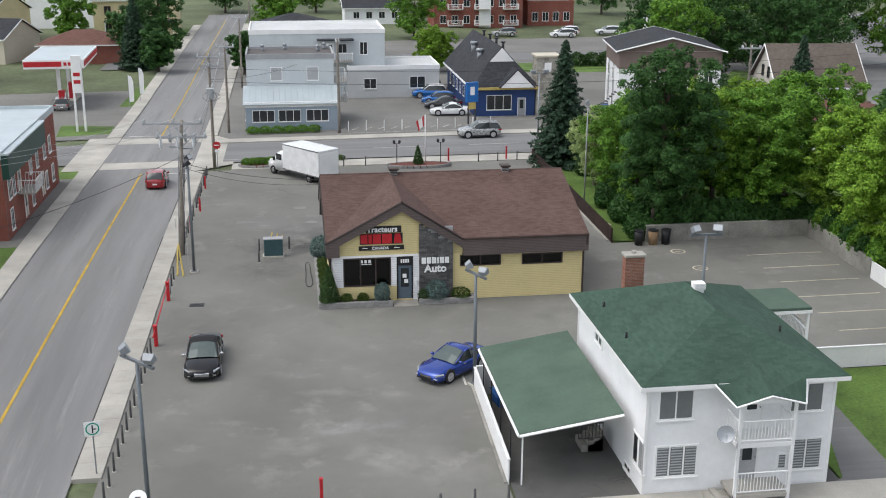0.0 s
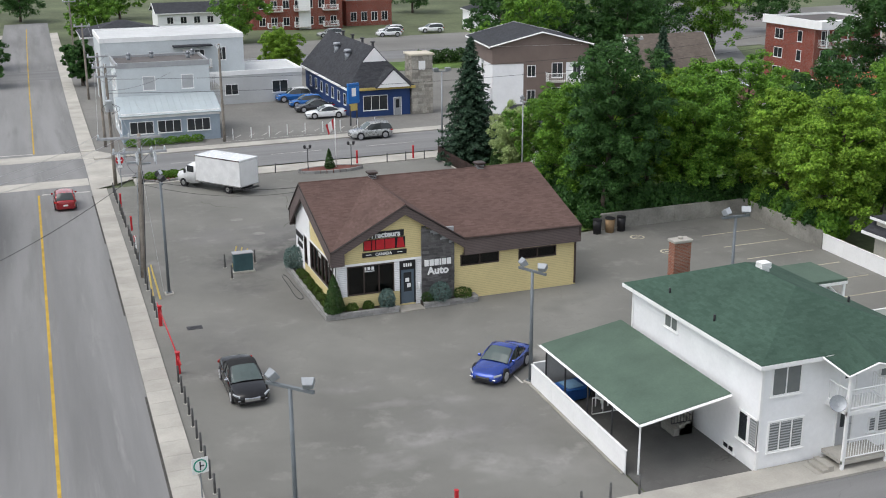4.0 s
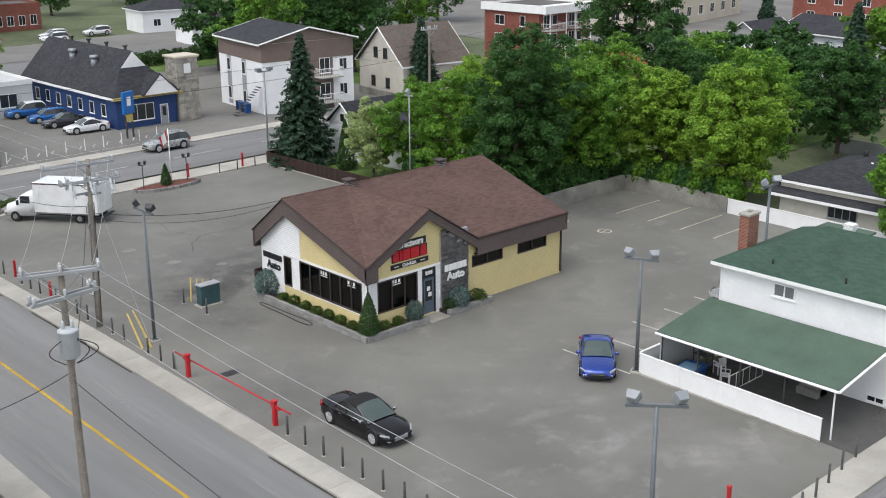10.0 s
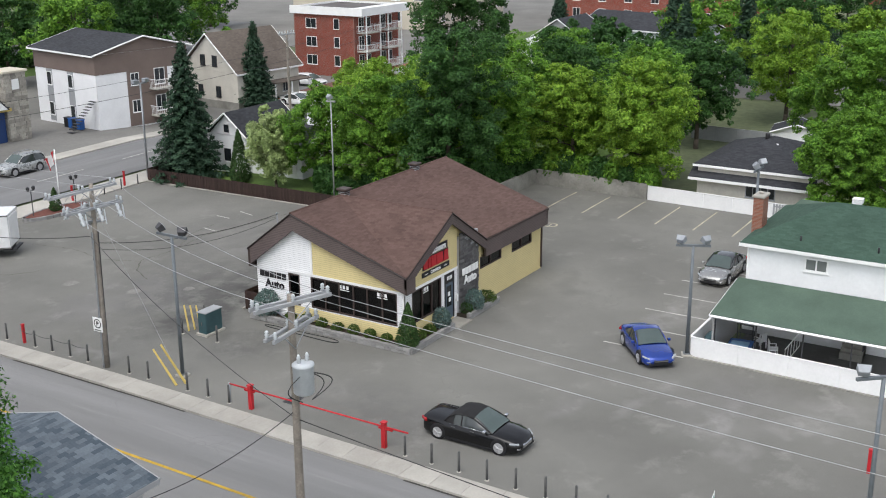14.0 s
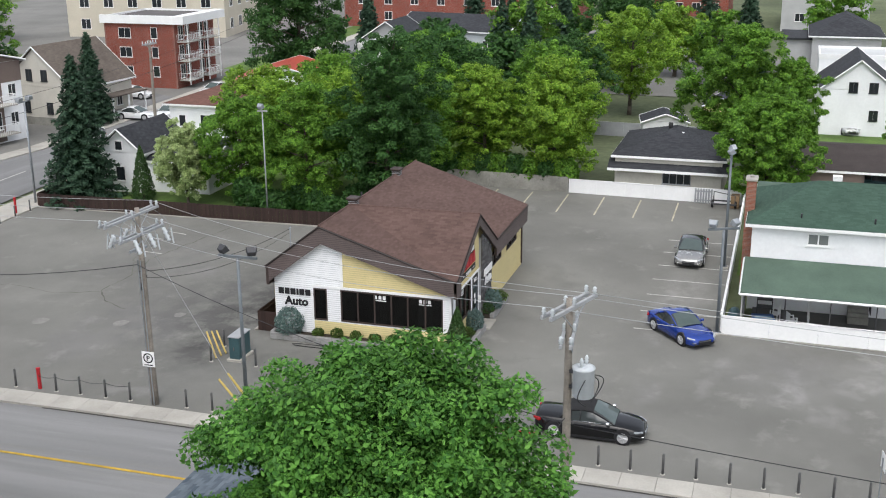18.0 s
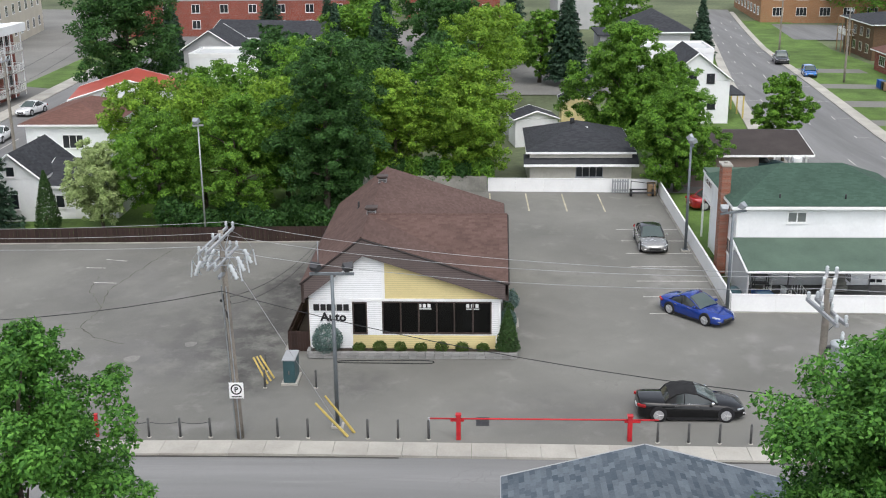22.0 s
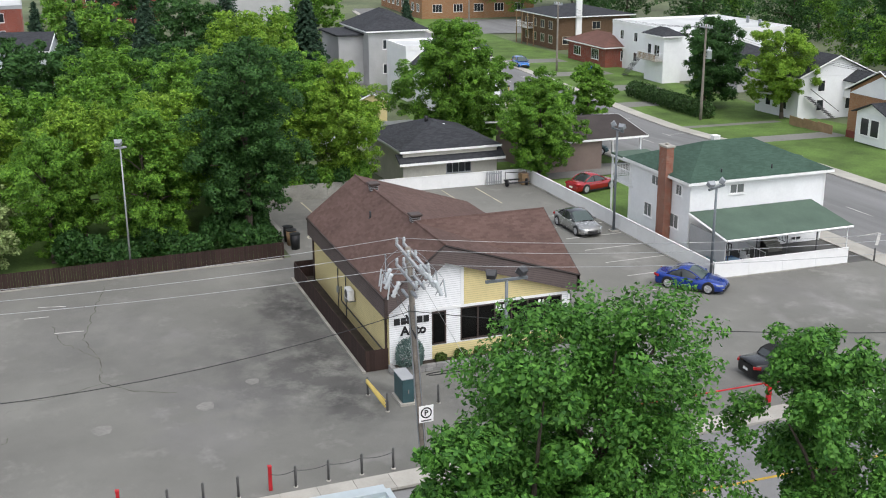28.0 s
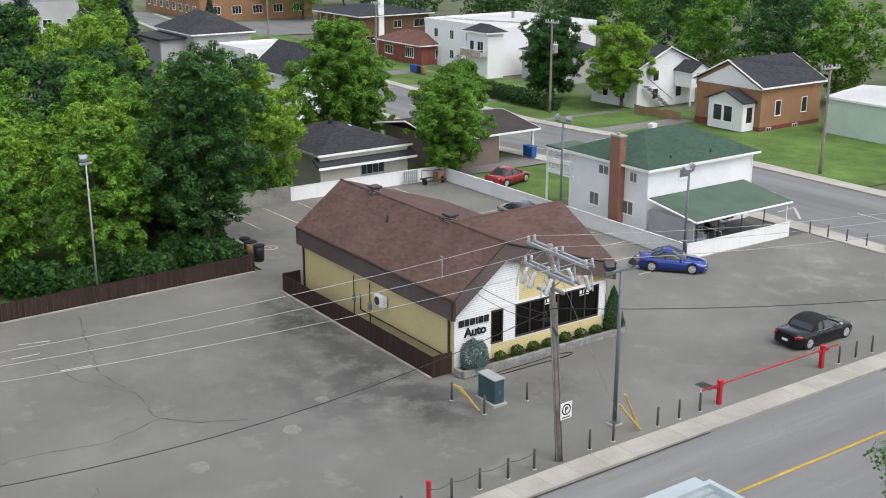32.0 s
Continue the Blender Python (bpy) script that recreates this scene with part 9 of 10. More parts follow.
# white gabled house behind
t, f = building("gabled_house", 55.4, 60.6, -6, 9.5, 9.2, 4.0, CREAM, "cream gabled house with grey-brown shingle roof", ("gable", 4.2, 0.4, TAN, "x"))
for a, z in ((2.6, 1.2), (5.6, 1.2), (3.2, 4.6), (5.2, 4.6)):
    window(t, f["W"], a, z, 0.8, 1.2, 2, BLACKPL)
rows(t, f["S"], 9.5, (1.2,), 3, 0.9, 1.2, 2)
part("stone_base", boxes((-4.85, -4.7, -1, 4.85, -4.58, 0.8), (-4.85, -4.58, -1, -4.73, 4.7, 0.8)), OLDCONC, t)
part("porch_roof", bevel(boxes((-1.0, -6.6, 2.6, 4.9, -4.6, 2.75)), 0.02), SH_TAN_X, t)
for x in (-0.8, 1.8, 4.6):
    part("post", boxes((x - 0.07, -6.5, -0.3, x + 0.07, -6.36, 2.6)), WHITEPAINT, t)
# red brick apartment block
t, f = building("brick_apartments", 90, 70.4, 0, 11, 10.8, 8.6, RED_BRICK, "three-storey red brick apartment block with white cornice", ("flat", TARROOF, WHITEPAINT), "apartment house", z=-0.9, plan=False)
bm = boxes((-5.9, -7.1, 7.9, 5.9, -5.42, 9.0), (-5.9, -5.41, 7.9, -5.52, 5.8, 9.0))
part("white_cornice", bm, WHITEPAINT, t)
for z in (0.7, 3.3, 5.9):
    window(t, f["W"], 2.2, z, 1.9, 1.4, 2)
    window(t, f["W"], 7.2, z, 1.0, 1.5, 1)
    for a in (0.6, 6.0):
        balcony(t, f["S"], a, z - 0.4, 3.6, 1.7)
        window(t, f["S"], a + 0.4, z - 0.2, 1.3, 1.9, 2)
        window(t, f["S"], a + 2.2, z + 0.2, 1.1, 1.4, 1)
for a in (0.7, 4.1, 6.1, 9.5):
    bm = bmesh.new()
    fbox(bm, f["S"], a - 0.06, -0.3, a + 0.06, 8.0, 1.55, 1.67)
    part("balcony_post", bm, WHITEPAINT, t)
# small white house behind the brown fence
t, f = building("small_white_house", 29.4, 36.1, 0, 6.8, 4.0, 3.2, WHITESIDE, "small white sided house with dark shingle roof", ("gable", 1.9, 0.3, DARK, "x"), lap=0.13)
window(t, f["W"], 1.5, 0.9, 0.9, 1.2, 1)
window(t, f["W"], 1.6, 3.35, 0.7, 0.8, 1)
t, f = building("white_garage_wing", 30.2, 31.4, 0, 7.0, 5.4, 2.5, WHITESIDE, "low white sided wing with dark shingle roof", ("gable", 1.3, 0.3, DARK, "y"), lap=0.13)
window(t, f["W"], 0.8, 0.8, 0.7, 1.0, 1)
bm = bmesh.new()
fbox(bm, f["W"], 2.2, 0.05, 4.8, 2.1, 0.01, 0.05)
part("garage_door", bm, WHITEPAINT, t)
t, f = building("red_roof_house", 53.6, 40.8, 0, 11.5, 7.8, 4.9, WHITESIDE, "white house with red-brown hip roof behind the trees", ("hip", 1.4, 0.5, REDB), lap=0.15, plan=False)
window(t, f["W"], 3.4, 2.6, 2.0, 1.3, 3)
window(t, f["W"], 1.0, 2.6, 0.8, 1.2, 1)
t, f = building("red_tin_house", 69.5, 41, 12, 9, 12, 4.6, WHITESIDE, "low white house with bright red tin roof", ("gable", 1.9, 0.5, (REDTIN, REDTIN), "x"), plan=False)
rows(t, f["W"], 13, (1.2,), 3, 1.0, 1.2, 2)
part("brick_flue", boxes((-1.0, 1.0, 4.6, -0.5, 1.5, 6.0)), RED_BRICK["x"], t)
# grey garage behind the white fence
t, f = building("grey_garage", 40.9, -6.3, 0, 9.6, 8.2, 3.25, CREAM, "cream stucco garage with charcoal hip roof", ("hip", 1.5, 0.3, DARK), "garage")
window(t, f["W"], 3.7, 1.15, 2.2, 0.95, 4, GREYTRIM)
bm = bmesh.new()
slab(bm, ((-5.5, -4.6, 2.35), (-4.4, -4.6, 2.95), (-4.4, 4.6, 2.95), (-5.5, 4.6, 2.35))[::1], 0.12)
r = part("lean_to_roof", bm, SH_DARK_Y, t)
part("fascia", boxes((-5.54, -4.6, 2.15, -5.48, 4.6, 2.35)), WHITEPAINT, r)
part("roof_vent", rods([((0, 0.4, 4.5), (0, 0.4, 5.1), 0.18)], 8), BLACKPL, t)
bm = bmesh.new()
slab(bm, ((-2.4, -0.8, 4.15), (-1.2, -0.8, 4.6), (-1.2, 0.6, 4.6), (-2.4, 0.6, 4.15)), 0.05)
part("pale_roof_patch", bm, WHITEPAINT, t)
# open carport barn
t = thing("carport_barn", 42.6, -19.8, None, 0, "dark brown carport shed with low shingle roof", "shed")
part("wall", boxes((-5.2, -1.0, -0.3, -5.0, 4.8, 2.9), (-5.0, 4.6, -0.3, 4.6, 4.8, 2.9), (4.4, -4.8, -0.3, 4.6, 4.6, 2.9), (-5.0, -1.2, -0.3, 0.5, -1.0, 2.9)), TAUPE, t)
gable_roof(t, 10.2, 10.2, 2.95, 0.95, 0.4, (SH_TAN_X, mat("dark_brown_roll", (0.055, 0.045, 0.042), 0.95, 0.2, 0.5, 0.2, 10, 0.2)), "y", WHITEPAINT)
for x, y in ((-5.0, -5.0), (0, -5.0), (4.8, -5.0)):
    part("post", boxes((x - 0.08, y - 0.08, -0.4, x + 0.08, y + 0.08, 2.9)), WHITEPAINT, t)
for k, (x, y, m) in enumerate(((37.6, -24.6, BLUEBIN), (38.5, -24.8, BLUEBIN))):
    b = thing("wheeled_bin", x, y, None, 0, "blue wheeled bin by the carport shed", "bin", "shed bins")
    part("body", bevel(boxes((-0.3, -0.3, 0.05, 0.3, 0.3, 1.0)), 0.04), m, b)
    part("lid", boxes((-0.33, -0.33, 1.0, 0.33, 0.33, 1.07)), m, b)
# white gabled house on the street
t, f = building("white_gable_house", 78, -21.9, 0, 11, 7.2, 4.8, WHITESIDE, "white gabled house with grey shingle roof", ("gable", 3.1, 0.35, DARK, "x"), lap=0.15, plan=False)
for a, z, w, h in ((2.6, 4.5, 0.9, 1.1), (4.6, 4.5, 0.9, 1.1), (4.8, 1.6, 0.9, 1.1)):
    window(t, f["W"], a, z, w, h, 2, BLACKPL)
part("porch_roof", bevel(boxes((-3, -6.0, 2.7, 4, -4.2, 2.85)), 0.02), SH_DARK_X, t)
for x in (-2.8, 0.5, 3.8):
    part("post", boxes((x - 0.07, -5.95, -0.3, x + 0.07, -5.8, 2.7)), YELLOWPAINT, t)
t, f = building("white_flat_house", 89, -22, 0, 8, 8, 6.6, WHITESIDE, "white house with white flat roof", ("flat", FLATROOF), plan=False)
rows(t, f["W"], 8.5, (1.0, 3.6), 3, 0.9, 1.2, 1)
t, f = building("grey_corner_house", 105.3, -21.4, 0, 12.5, 8.2, 7.4, GREYSTUCCO, "pale grey two-storey house with charcoal hip roof", ("hip", 2.4, 0.5, DARK), plan=False)
rows(t, f["W"], 8.2, (1.6, 4.9), 2, 1.1, 1.3, 2)
rows(t, f["S"], 12.5, (1.6, 4.9), 3, 1.1, 1.3, 2)
balcony(t, f["S"], 1.0, 4.3, 3.5)
part("north_wing", boxes((-3.5, 4.1, -1.2, 5.5, 7.6, 6.6)), GREYSTUCCO, t)
part("wing_roof", bevel(boxes((-4.0, 4.1, 6.6, 6.0, 8.0, 6.85)), 0.03), SH_DARK_X, t)
# brick cottage on the far side of the street
t, f = building("brick_cottage", 39.8, -57.5, 0, 8.8, 9.6, 4.6, TAN_BRICK, "tan brick cottage with charcoal roof and white gable", ("gable", 2.4, 0.4, DARK, "y"))
bm = bmesh.new()
v = [bm.verts.new(f["N"](a, z, 0.06)) for a, z in ((0.0, 4.3), (8.8, 4.3), (4.4, 6.45))]
bm.faces.new(v)
w = [bm.verts.new(q.co - Vector((0, 0.05, 0))) for q in v]
bm.faces.new(w[::-1])
part("white_gable", bm, WHITEPAINT, t)
for a in (2.2, 6.4):
    window(t, f["W"], a, 1.5, 0.9, 1.6, 1)
    window(t, f["W"], a - 1.2, -0.1, 0.8, 0.5, 2)
window(t, f["N"], 6.6, 1.6, 1.0, 1.7, 1)
pb = part("porch", boxes((-3.6, 4.8, 0.1, 1.0, 6.6, 3.1)), WHITESIDE, t)
fN = face((1.0, 6.6), (-1, 0), (0, 1))
for a in (0.7, 2.1):
    window(pb, fN, a, 0.9, 1.2, 1.7, 1)
fNW = face((-3.6, 6.6), (0, -1), (-1, 0))
window(pb, fNW, 0.5, 0.9, 1.0, 1.7, 1)
bm = bmesh.new()
slab(bm, ((-4.0, 4.6, 3.1), (-4.0, 7.0, 3.1), (-1.3, 7.0, 4.2), (-1.3, 4.6, 4.2))[::-1], 0.1)
slab(bm, ((1.4, 7.0, 3.1), (1.4, 4.6, 3.1), (-1.3, 4.6, 4.2), (-1.3, 7.0, 4.2))[::-1], 0.1)
bmesh.ops.recalc_face_normals(bm, faces=bm.faces)
part("porch_roof", bm, SH_DARK_Y, t)
bm = bmesh.new()
v = [bm.verts.new(p) for p in ((-3.6, 6.62, 3.1), (1.0, 6.62, 3.1), (-1.3, 6.62, 4.1))]
bm.faces.new(v)
w = [bm.verts.new(q.co - Vector((0, 0.08, 0))) for q in v]
bm.faces.new(w[::-1])
part("porch_gable", bm, WHITEPAINT, t)
part("base_course", boxes((-4.42, -4.82, -0.4, 4.42, 4.84, 0.5)), mat("red_foundation", (0.2, 0.06, 0.045), 0.9, 0.2, 1, 0.2, 10, 0.1), t)
t, f = building("pale_green_hall", 22.5, -63.5, -3, 18, 11, 3.7, mat("pale_green_metal", (0.56, 0.66, 0.58), 0.5, 0.06, 0.4, 0.08, 5, 0.03), "long pale green metal hall with a white roof", ("gable", 0.7, 0.2, (FLATROOF, FLATROOF), "x"), "hall")
t, f = building("stair_house", 59.5, -60, 0, 8, 10, 4.9, WHITESIDE, "white two-storey house with outside stairs", ("gable", 2.3, 0.4, DARK, "x"), lap=0.15, plan=False)
rows(t, f["N"], 8.0, (1.0, 3.2), 2, 1.0, 1.3, 1)
rows(t, f["W"], 10, (1.0, 3.2), 2, 1.0, 1.3, 1)
wing = part("upper_wing", boxes((-6.8, -4.4, 2.4, -4.02, -1.2, 4.4)), WHITESIDE, t)
bm = bmesh.new()
slab(bm, ((-7.1, -4.7, 4.35), (-7.1, -2.8, 5.5), (-4.0, -2.8, 5.5), (-4.0, -4.7, 4.35))[::-1], 0.1)
slab(bm, ((-4.0, -0.9, 4.35), (-4.0, -2.8, 5.5), (-7.1, -2.8, 5.5), (-7.1, -0.9, 4.35))[::-1], 0.1)
bmesh.ops.recalc_face_normals(bm, faces=bm.faces)
part("wing_roof", bm, SH_DARK_X, wing)
bm = bmesh.new()
v = [bm.verts.new(p) for p in ((-6.82, -4.4, 4.4), (-6.82, -1.2, 4.4), (-6.82, -2.8, 5.4))]
w = [bm.verts.new((-6.72, q.co.y, q.co.z)) for q in v]
bm.faces.new(v[::-1])
bm.faces.new(w)
part("wing_gable", bm, WHITESIDE, wing)
window(wing, face((-6.8, -1.2), (0, -1), (-1, 0)), 0.9, 3.0, 1.5, 1.1, 2, BLACKPL)
for y in (-4.3, -1.3):
    part("post", boxes((-6.75, y - 0.07, -0.4, -6.61, y + 0.07, 2.4)), WHITEPAINT, wing)
bm = bmesh.new()
for k in range(15):
    fbox(bm, f["W"], 0.6 + 0.28 * k, 0.2 * (14 - k), 0.9 + 0.28 * k, 0.2 * (14 - k) + 0.05, 0.2, 1.2)
st = tagged(part("outside_stair", bm, DARKSTEEL, t), kind="stuff")
bm = bmesh.new()
a, b = Vector(f["W"](0.6, 3.8, 1.2)), Vector(f["W"](4.8, 1.0, 1.2))
rod(bm, a, b, 0.04, n=4)
part("handrail", bm, DARKSTEEL, st)
balcony(t, f["N"], 1.0, 2.9, 5.5)
panel_fence("low_fence", "low brown board fence in front of the white house", (45.5, -52.0), (53, -52.4), 0.9, 2.4, RAWWOOD, False)
t, f = building("dark_roof_house", 80.5, -65, 0, 9, 8, 3.9, GREYSTUCCO, "grey house with dark hip roof behind the trees", ("hip", 1.8, 0.4, DARK), plan=False)
rows(t, f["N"], 9, (1.2,), 3, 1.0, 1.2, 2)
t, f = building("long_white_building", 95, -67.5, 0, 18, 18, 6.3, WHITESIDE, "long white building with pale flat roof", ("flat", FLATROOF), "building")
rows(t, f["N"], 18, (1.2, 4.0), 4, 1.0, 1.3, 2)
for x, y in ((-6, -6), (-1, -7.5), (3, -3)):
    part("roof_vent", rods([((x, y, 6.3), (x, y, 7.1), 0.22, 0.22), ((x, y, 7.1), (x, y, 7.3), 0.32, 0.2)], 8), STEEL, t)
t, f = building("red_bungalow", 109.3, -59.1, 0, 12.5, 6.6, 3.0, RED_BRICK, "red brick bungalow with red-brown hip roof", ("hip", 1.6, 0.6, REDB), plan=False)
window(t, f["W"], 2.6, 0.9, 2.4, 1.4, 3)
window(t, f["N"], 2.0, 0.9, 2.4, 1.4, 3)
window(t, f["N"], 8.0, 0.9, 2.4, 1.6, 4)
t, f = building("corner_duplex", 133.5, -65.8, 0, 15, 14, 5.5, BROWN_BRICK, "brown brick duplex with charcoal hip roof", ("hip", 1.5, 0.7, DARK), plan=False)
for a, z, w in ((1.0, 0.8, 1.8), (6.6, 3.2, 1.6), (10.8, 3.2, 2.2), (7.0, 0.8, 1.6)):
    window(t, f["W"], a, z, w, 1.3, 2, BEIGE)
rows(t, f["N"], 15, (0.8, 3.2), 4, 1.5, 1.4, 2, frame=BEIGE)
part("white_chimney", boxes((-7.95, 2.6, -0.3, -7.52, 3.6, 8.2)), WHITEPAINT, t)
balcony(t, f["N"], 0.5, 2.8, 5.0)
for a in (0.6, 3.0, 5.4, 8.0):
    bm = bmesh.new()
    fbox(bm, f["N"], a, -0.3, a + 0.15, 5.4, 1.2, 1.35)
    part("porch_post", bm, RAWWOOD, t)
t, f = building("balcony_house", 88.5, -57.0, 0, 5.0, 2.8, 6.4, WHITESIDE, "narrow white house with a brown balcony", ("hip", 1.0, 0.5, DARK), plan=False)
balcony(t, f["N"], 0.2, 3.1, 4.6)
window(t, f["N"], 0.8, 3.5, 1.0, 1.6, 1)
window(t, f["N"], 2.6, 3.5, 1.4, 1.6, 2)
bm = bmesh.new()
fbox(bm, f["N"], 0.15, 3.12, 4.85, 3.95, 1.24, 1.28)
part("balcony_panel", bm, RAWWOOD, t)
bm = bmesh.new()
for k in range(15):
    fbox(bm, f["N"], -0.5 - 0.26 * k, 3.0 - 0.21 * k, -0.2 - 0.26 * k, 3.05 - 0.21 * k, 0.3, 1.3)
part("outside_stair", bm, DARKSTEEL, t)
for k in range(4):
    b = thing("wheeled_bin", 91.2 + 0.9 * k, -49.8, None, 0, "wheeled bin on a driveway", "bin", "street bins")
    part("body", bevel(boxes((-0.3, -0.3, 0.05, 0.3, 0.3, 1.0)), 0.04), (RAWWOOD, BLACKPL, BLUEBIN, BLUEBIN)[k], b)
    part("lid", boxes((-0.33, -0.33, 1.0, 0.33, 0.33, 1.07)), (RAWWOOD, BLACKPL, BLUEBIN, BLUEBIN)[k], b)
# farther blocks
t, f = building("long_low_house", 112.5, 32, -12, 9.5, 18, 6.2, PALEBLUE, "long blue-grey bungalow with dark roof", ("gable", 2.0, 0.5, DARK, "y"), plan=False)
rows(t, f["W"], 18, (1.0, 3.8), 4, 1.6, 1.2, 2)
balcony(t, f["W"], 12.0, 3.3, 4.5)
t, f = building("dark_gable_house", 99.3, 38.4, 0, 8.5, 7.2, 6.0, GREYSTUCCO, "grey house with dark gable roof", ("gable", 2.6, 0.4, DARK, "x"), plan=False)
window(t, f["W"], 2.2, 5.4, 0.8, 1.1, 1)
window(t, f["W"], 4.2, 5.4, 0.8, 1.1, 1)
t, f = building("white_shed", 88, 34.2, 0, 7, 8.6, 6.6, WHITESIDE, "weathered white flat-roofed shed", ("flat", FLATROOF), "shed", 0.18, plan=False)
window(t, f["W"], 2.2, 2.4, 0.9, 1.2, 2)
t, f = building("brick_store", 150, 42, 0, 22, 40, 6.0, RED_BRICK, "long red brick store with grey flat roof", ("flat", FLATROOF, GREYTRIM), "building")
rows(t, f["W"], 40, (1.2, 3.8), 8, 1.4, 1.4, 2)
t, f = building("beige_block", 130, 88, 10, 34, 26, 8.5, BEIGE, "large beige commercial block with flat roof", ("flat", FLATROOF, BEIGE), "building")
rows(t, f["W"], 26, (1.2, 4.6), 6, 1.6, 1.6, 2)
rows(t, f["S"], 34, (1.2, 4.6), 7, 1.6, 1.6, 2)
t, f = building("brick_block", 176, 8, 0, 16, 18, 12.5, RED_BRICK, "four-storey red brick apartment block", ("flat", FLATROOF, WHITEPAINT), "apartment house")
rows(t, f["W"], 18, (1.0, 3.8, 6.6, 9.4), 5, 1.6, 1.4, 2)
t, f = building("grey_hall", 165, -18, 0, 26, 14, 6.0, GREYSTUCCO, "grey flat-roofed hall behind the houses", ("flat", FLATROOF, GREYTRIM), "building")
rows(t, f["W"], 14, (1.5,), 3, 1.6, 1.4, 2)
t, f = building("school", 184, -62, -4, 36, 24, 7.0, TAN_BRICK, "long orange brick school with flat roof", ("flat", FLATROOF, GREYTRIM), "school")
rows(t, f["W"], 24, (1.2, 4.2), 5, 2.0, 1.6, 3)
rows(t, f["N"], 36, (1.2, 4.2), 8, 2.0, 1.6, 3)
panel_fence("board_fence", "pale board fence between the back gardens", (62, -13.5), (62, 8), 1.4, 2.4, GREYTRIM, False)
t, f = building("garden_shed", 58.5, -3.5, 10, 3.4, 4.2, 2.6, WHITESIDE, "small white garden shed with dark roof", ("gable", 0.8, 0.2, DARK, "x"), "shed")
door(t, f["W"], 1.6, 0.1, 0.9, 1.9, WHITEPAINT, glass=False)
t, f = building("yellow_shed", 66.0, -8.5, 0, 4, 3.4, 3.0, YELLOWSIDE, "yellow garden shed with white front", ("gable", 0.9, 0.2, DARK, "x"), "shed")
# row houses and streets to the north
t, f = building("brick_row_house", 33.7, 159.5, -1, 17, 11, 8.6, RED_BRICK, "red brick row house with white balconies", ("flat", TARROOF, RED_BRICK["x"]), "apartment house")
rows(t, f["S"], 17, (0.8, 3.9, 6.6), 7, 1.2, 1.5, 2, 0.6)
for a in (2.6, 7.7, 13.2):
    for z in (0.5, 3.5):
        balcony(t, f["S"], a, z, 2.8, 1.4)
bm = bmesh.new()
fbox(bm, f["S"], 8.6, 0, 10.8, 8.4, 0.0, 0.5)
part("white_bay", bm, WHITEPAINT, t)
t, f = building("brick_row_house", 47.5, 159, -1, 9, 9, 4.3, RED_BRICK, "low red brick house with white doors", ("flat", TARROOF, RED_BRICK["x"]), "house")
rows(t, f["S"], 9, (0.8,), 4, 1.2, 1.7, 2, 0.4)
t, f = building("white_bungalow", 66, 137, -8, 11, 8, 3.6, WHITESIDE, "white bungalow with grey roof", ("hip", 1.6, 0.4, DARK))
rows(t, f["S"], 11, (1.0,), 3, 1.3, 1.2, 2)
t, f = building("white_cottage", 62.5, 118, -8, 8, 7, 2.8, WHITESIDE, "small white cottage with grey roof", ("gable", 1.5, 0.4, DARK, "x"))
rows(t, f["S"], 8, (0.9,), 2, 1.2, 1.1, 2)
t, f = building("dark_roof_shop", -0.8, 124, 0, 12, 11, 4.6, GREYSTUCCO, "grey shop with dark hip roof", ("hip", 1.8, 0.4, DARK), "shop")
t, f = building("white_bungalow", 15, 168, 0, 12, 9, 3.0, WHITESIDE, "white bungalow with charcoal gable roof", ("gable", 1.6, 0.5, DARK, "x"))
rows(t, f["S"], 12, (1.0,), 4, 1.2, 1.3, 2)
t, f = building("cream_house", -30, 158, 0, 14, 12, 6.5, mat("cream_yellow_siding", (0.66, 0.56, 0.34), 0.7, 0.06, 0.4, 0.1, 5, 0.05), "cream two-storey house with a porch roof", ("hip", 2.0, 0.5, DARK))
rows(t, f["S"], 14, (1.0, 4.0), 4, 1.2, 1.5, 2, frame=RAWWOOD)
part("porch_roof", bevel(boxes((-5, -8.2, 2.9, 7, -6.0, 3.1)), 0.02), SH_DARK_X, t)
for x in (-4.8, -1, 3, 6.8):
    part("post", boxes((x - 0.08, -8.1, -0.3, x + 0.08, -7.9, 2.9)), WHITEPAINT, t)
t, f = building("yellow_gable_house", -57, 153, -20, 9, 12, 5.2, MATS["cream_yellow_siding"], "pale yellow gabled house with grey roof", ("gable", 3.0, 0.4, DARK, "x"))
rows(t, f["S"], 9, (1.2, 3.6), 2, 1.0, 1.3, 2)
t, f = building("beige_gable_house", -49, 128, -20, 9, 10, 3.6, BEIGE, "beige gabled house with grey roof", ("gable", 2.6, 0.4, DARK, "x"))
t, f = building("brown_roof_garage", -34, 124, 0, 12, 9, 2.8, RED_BRICK, "low brick garage with brown hip roof", ("hip", 1.8, 0.5, REDB), "garage")
t, f = building("white_warehouse", -42, 178, 0, 22, 14, 5.0, WHITESIDE, "long white building behind the houses", ("flat", FLATROOF), "building")
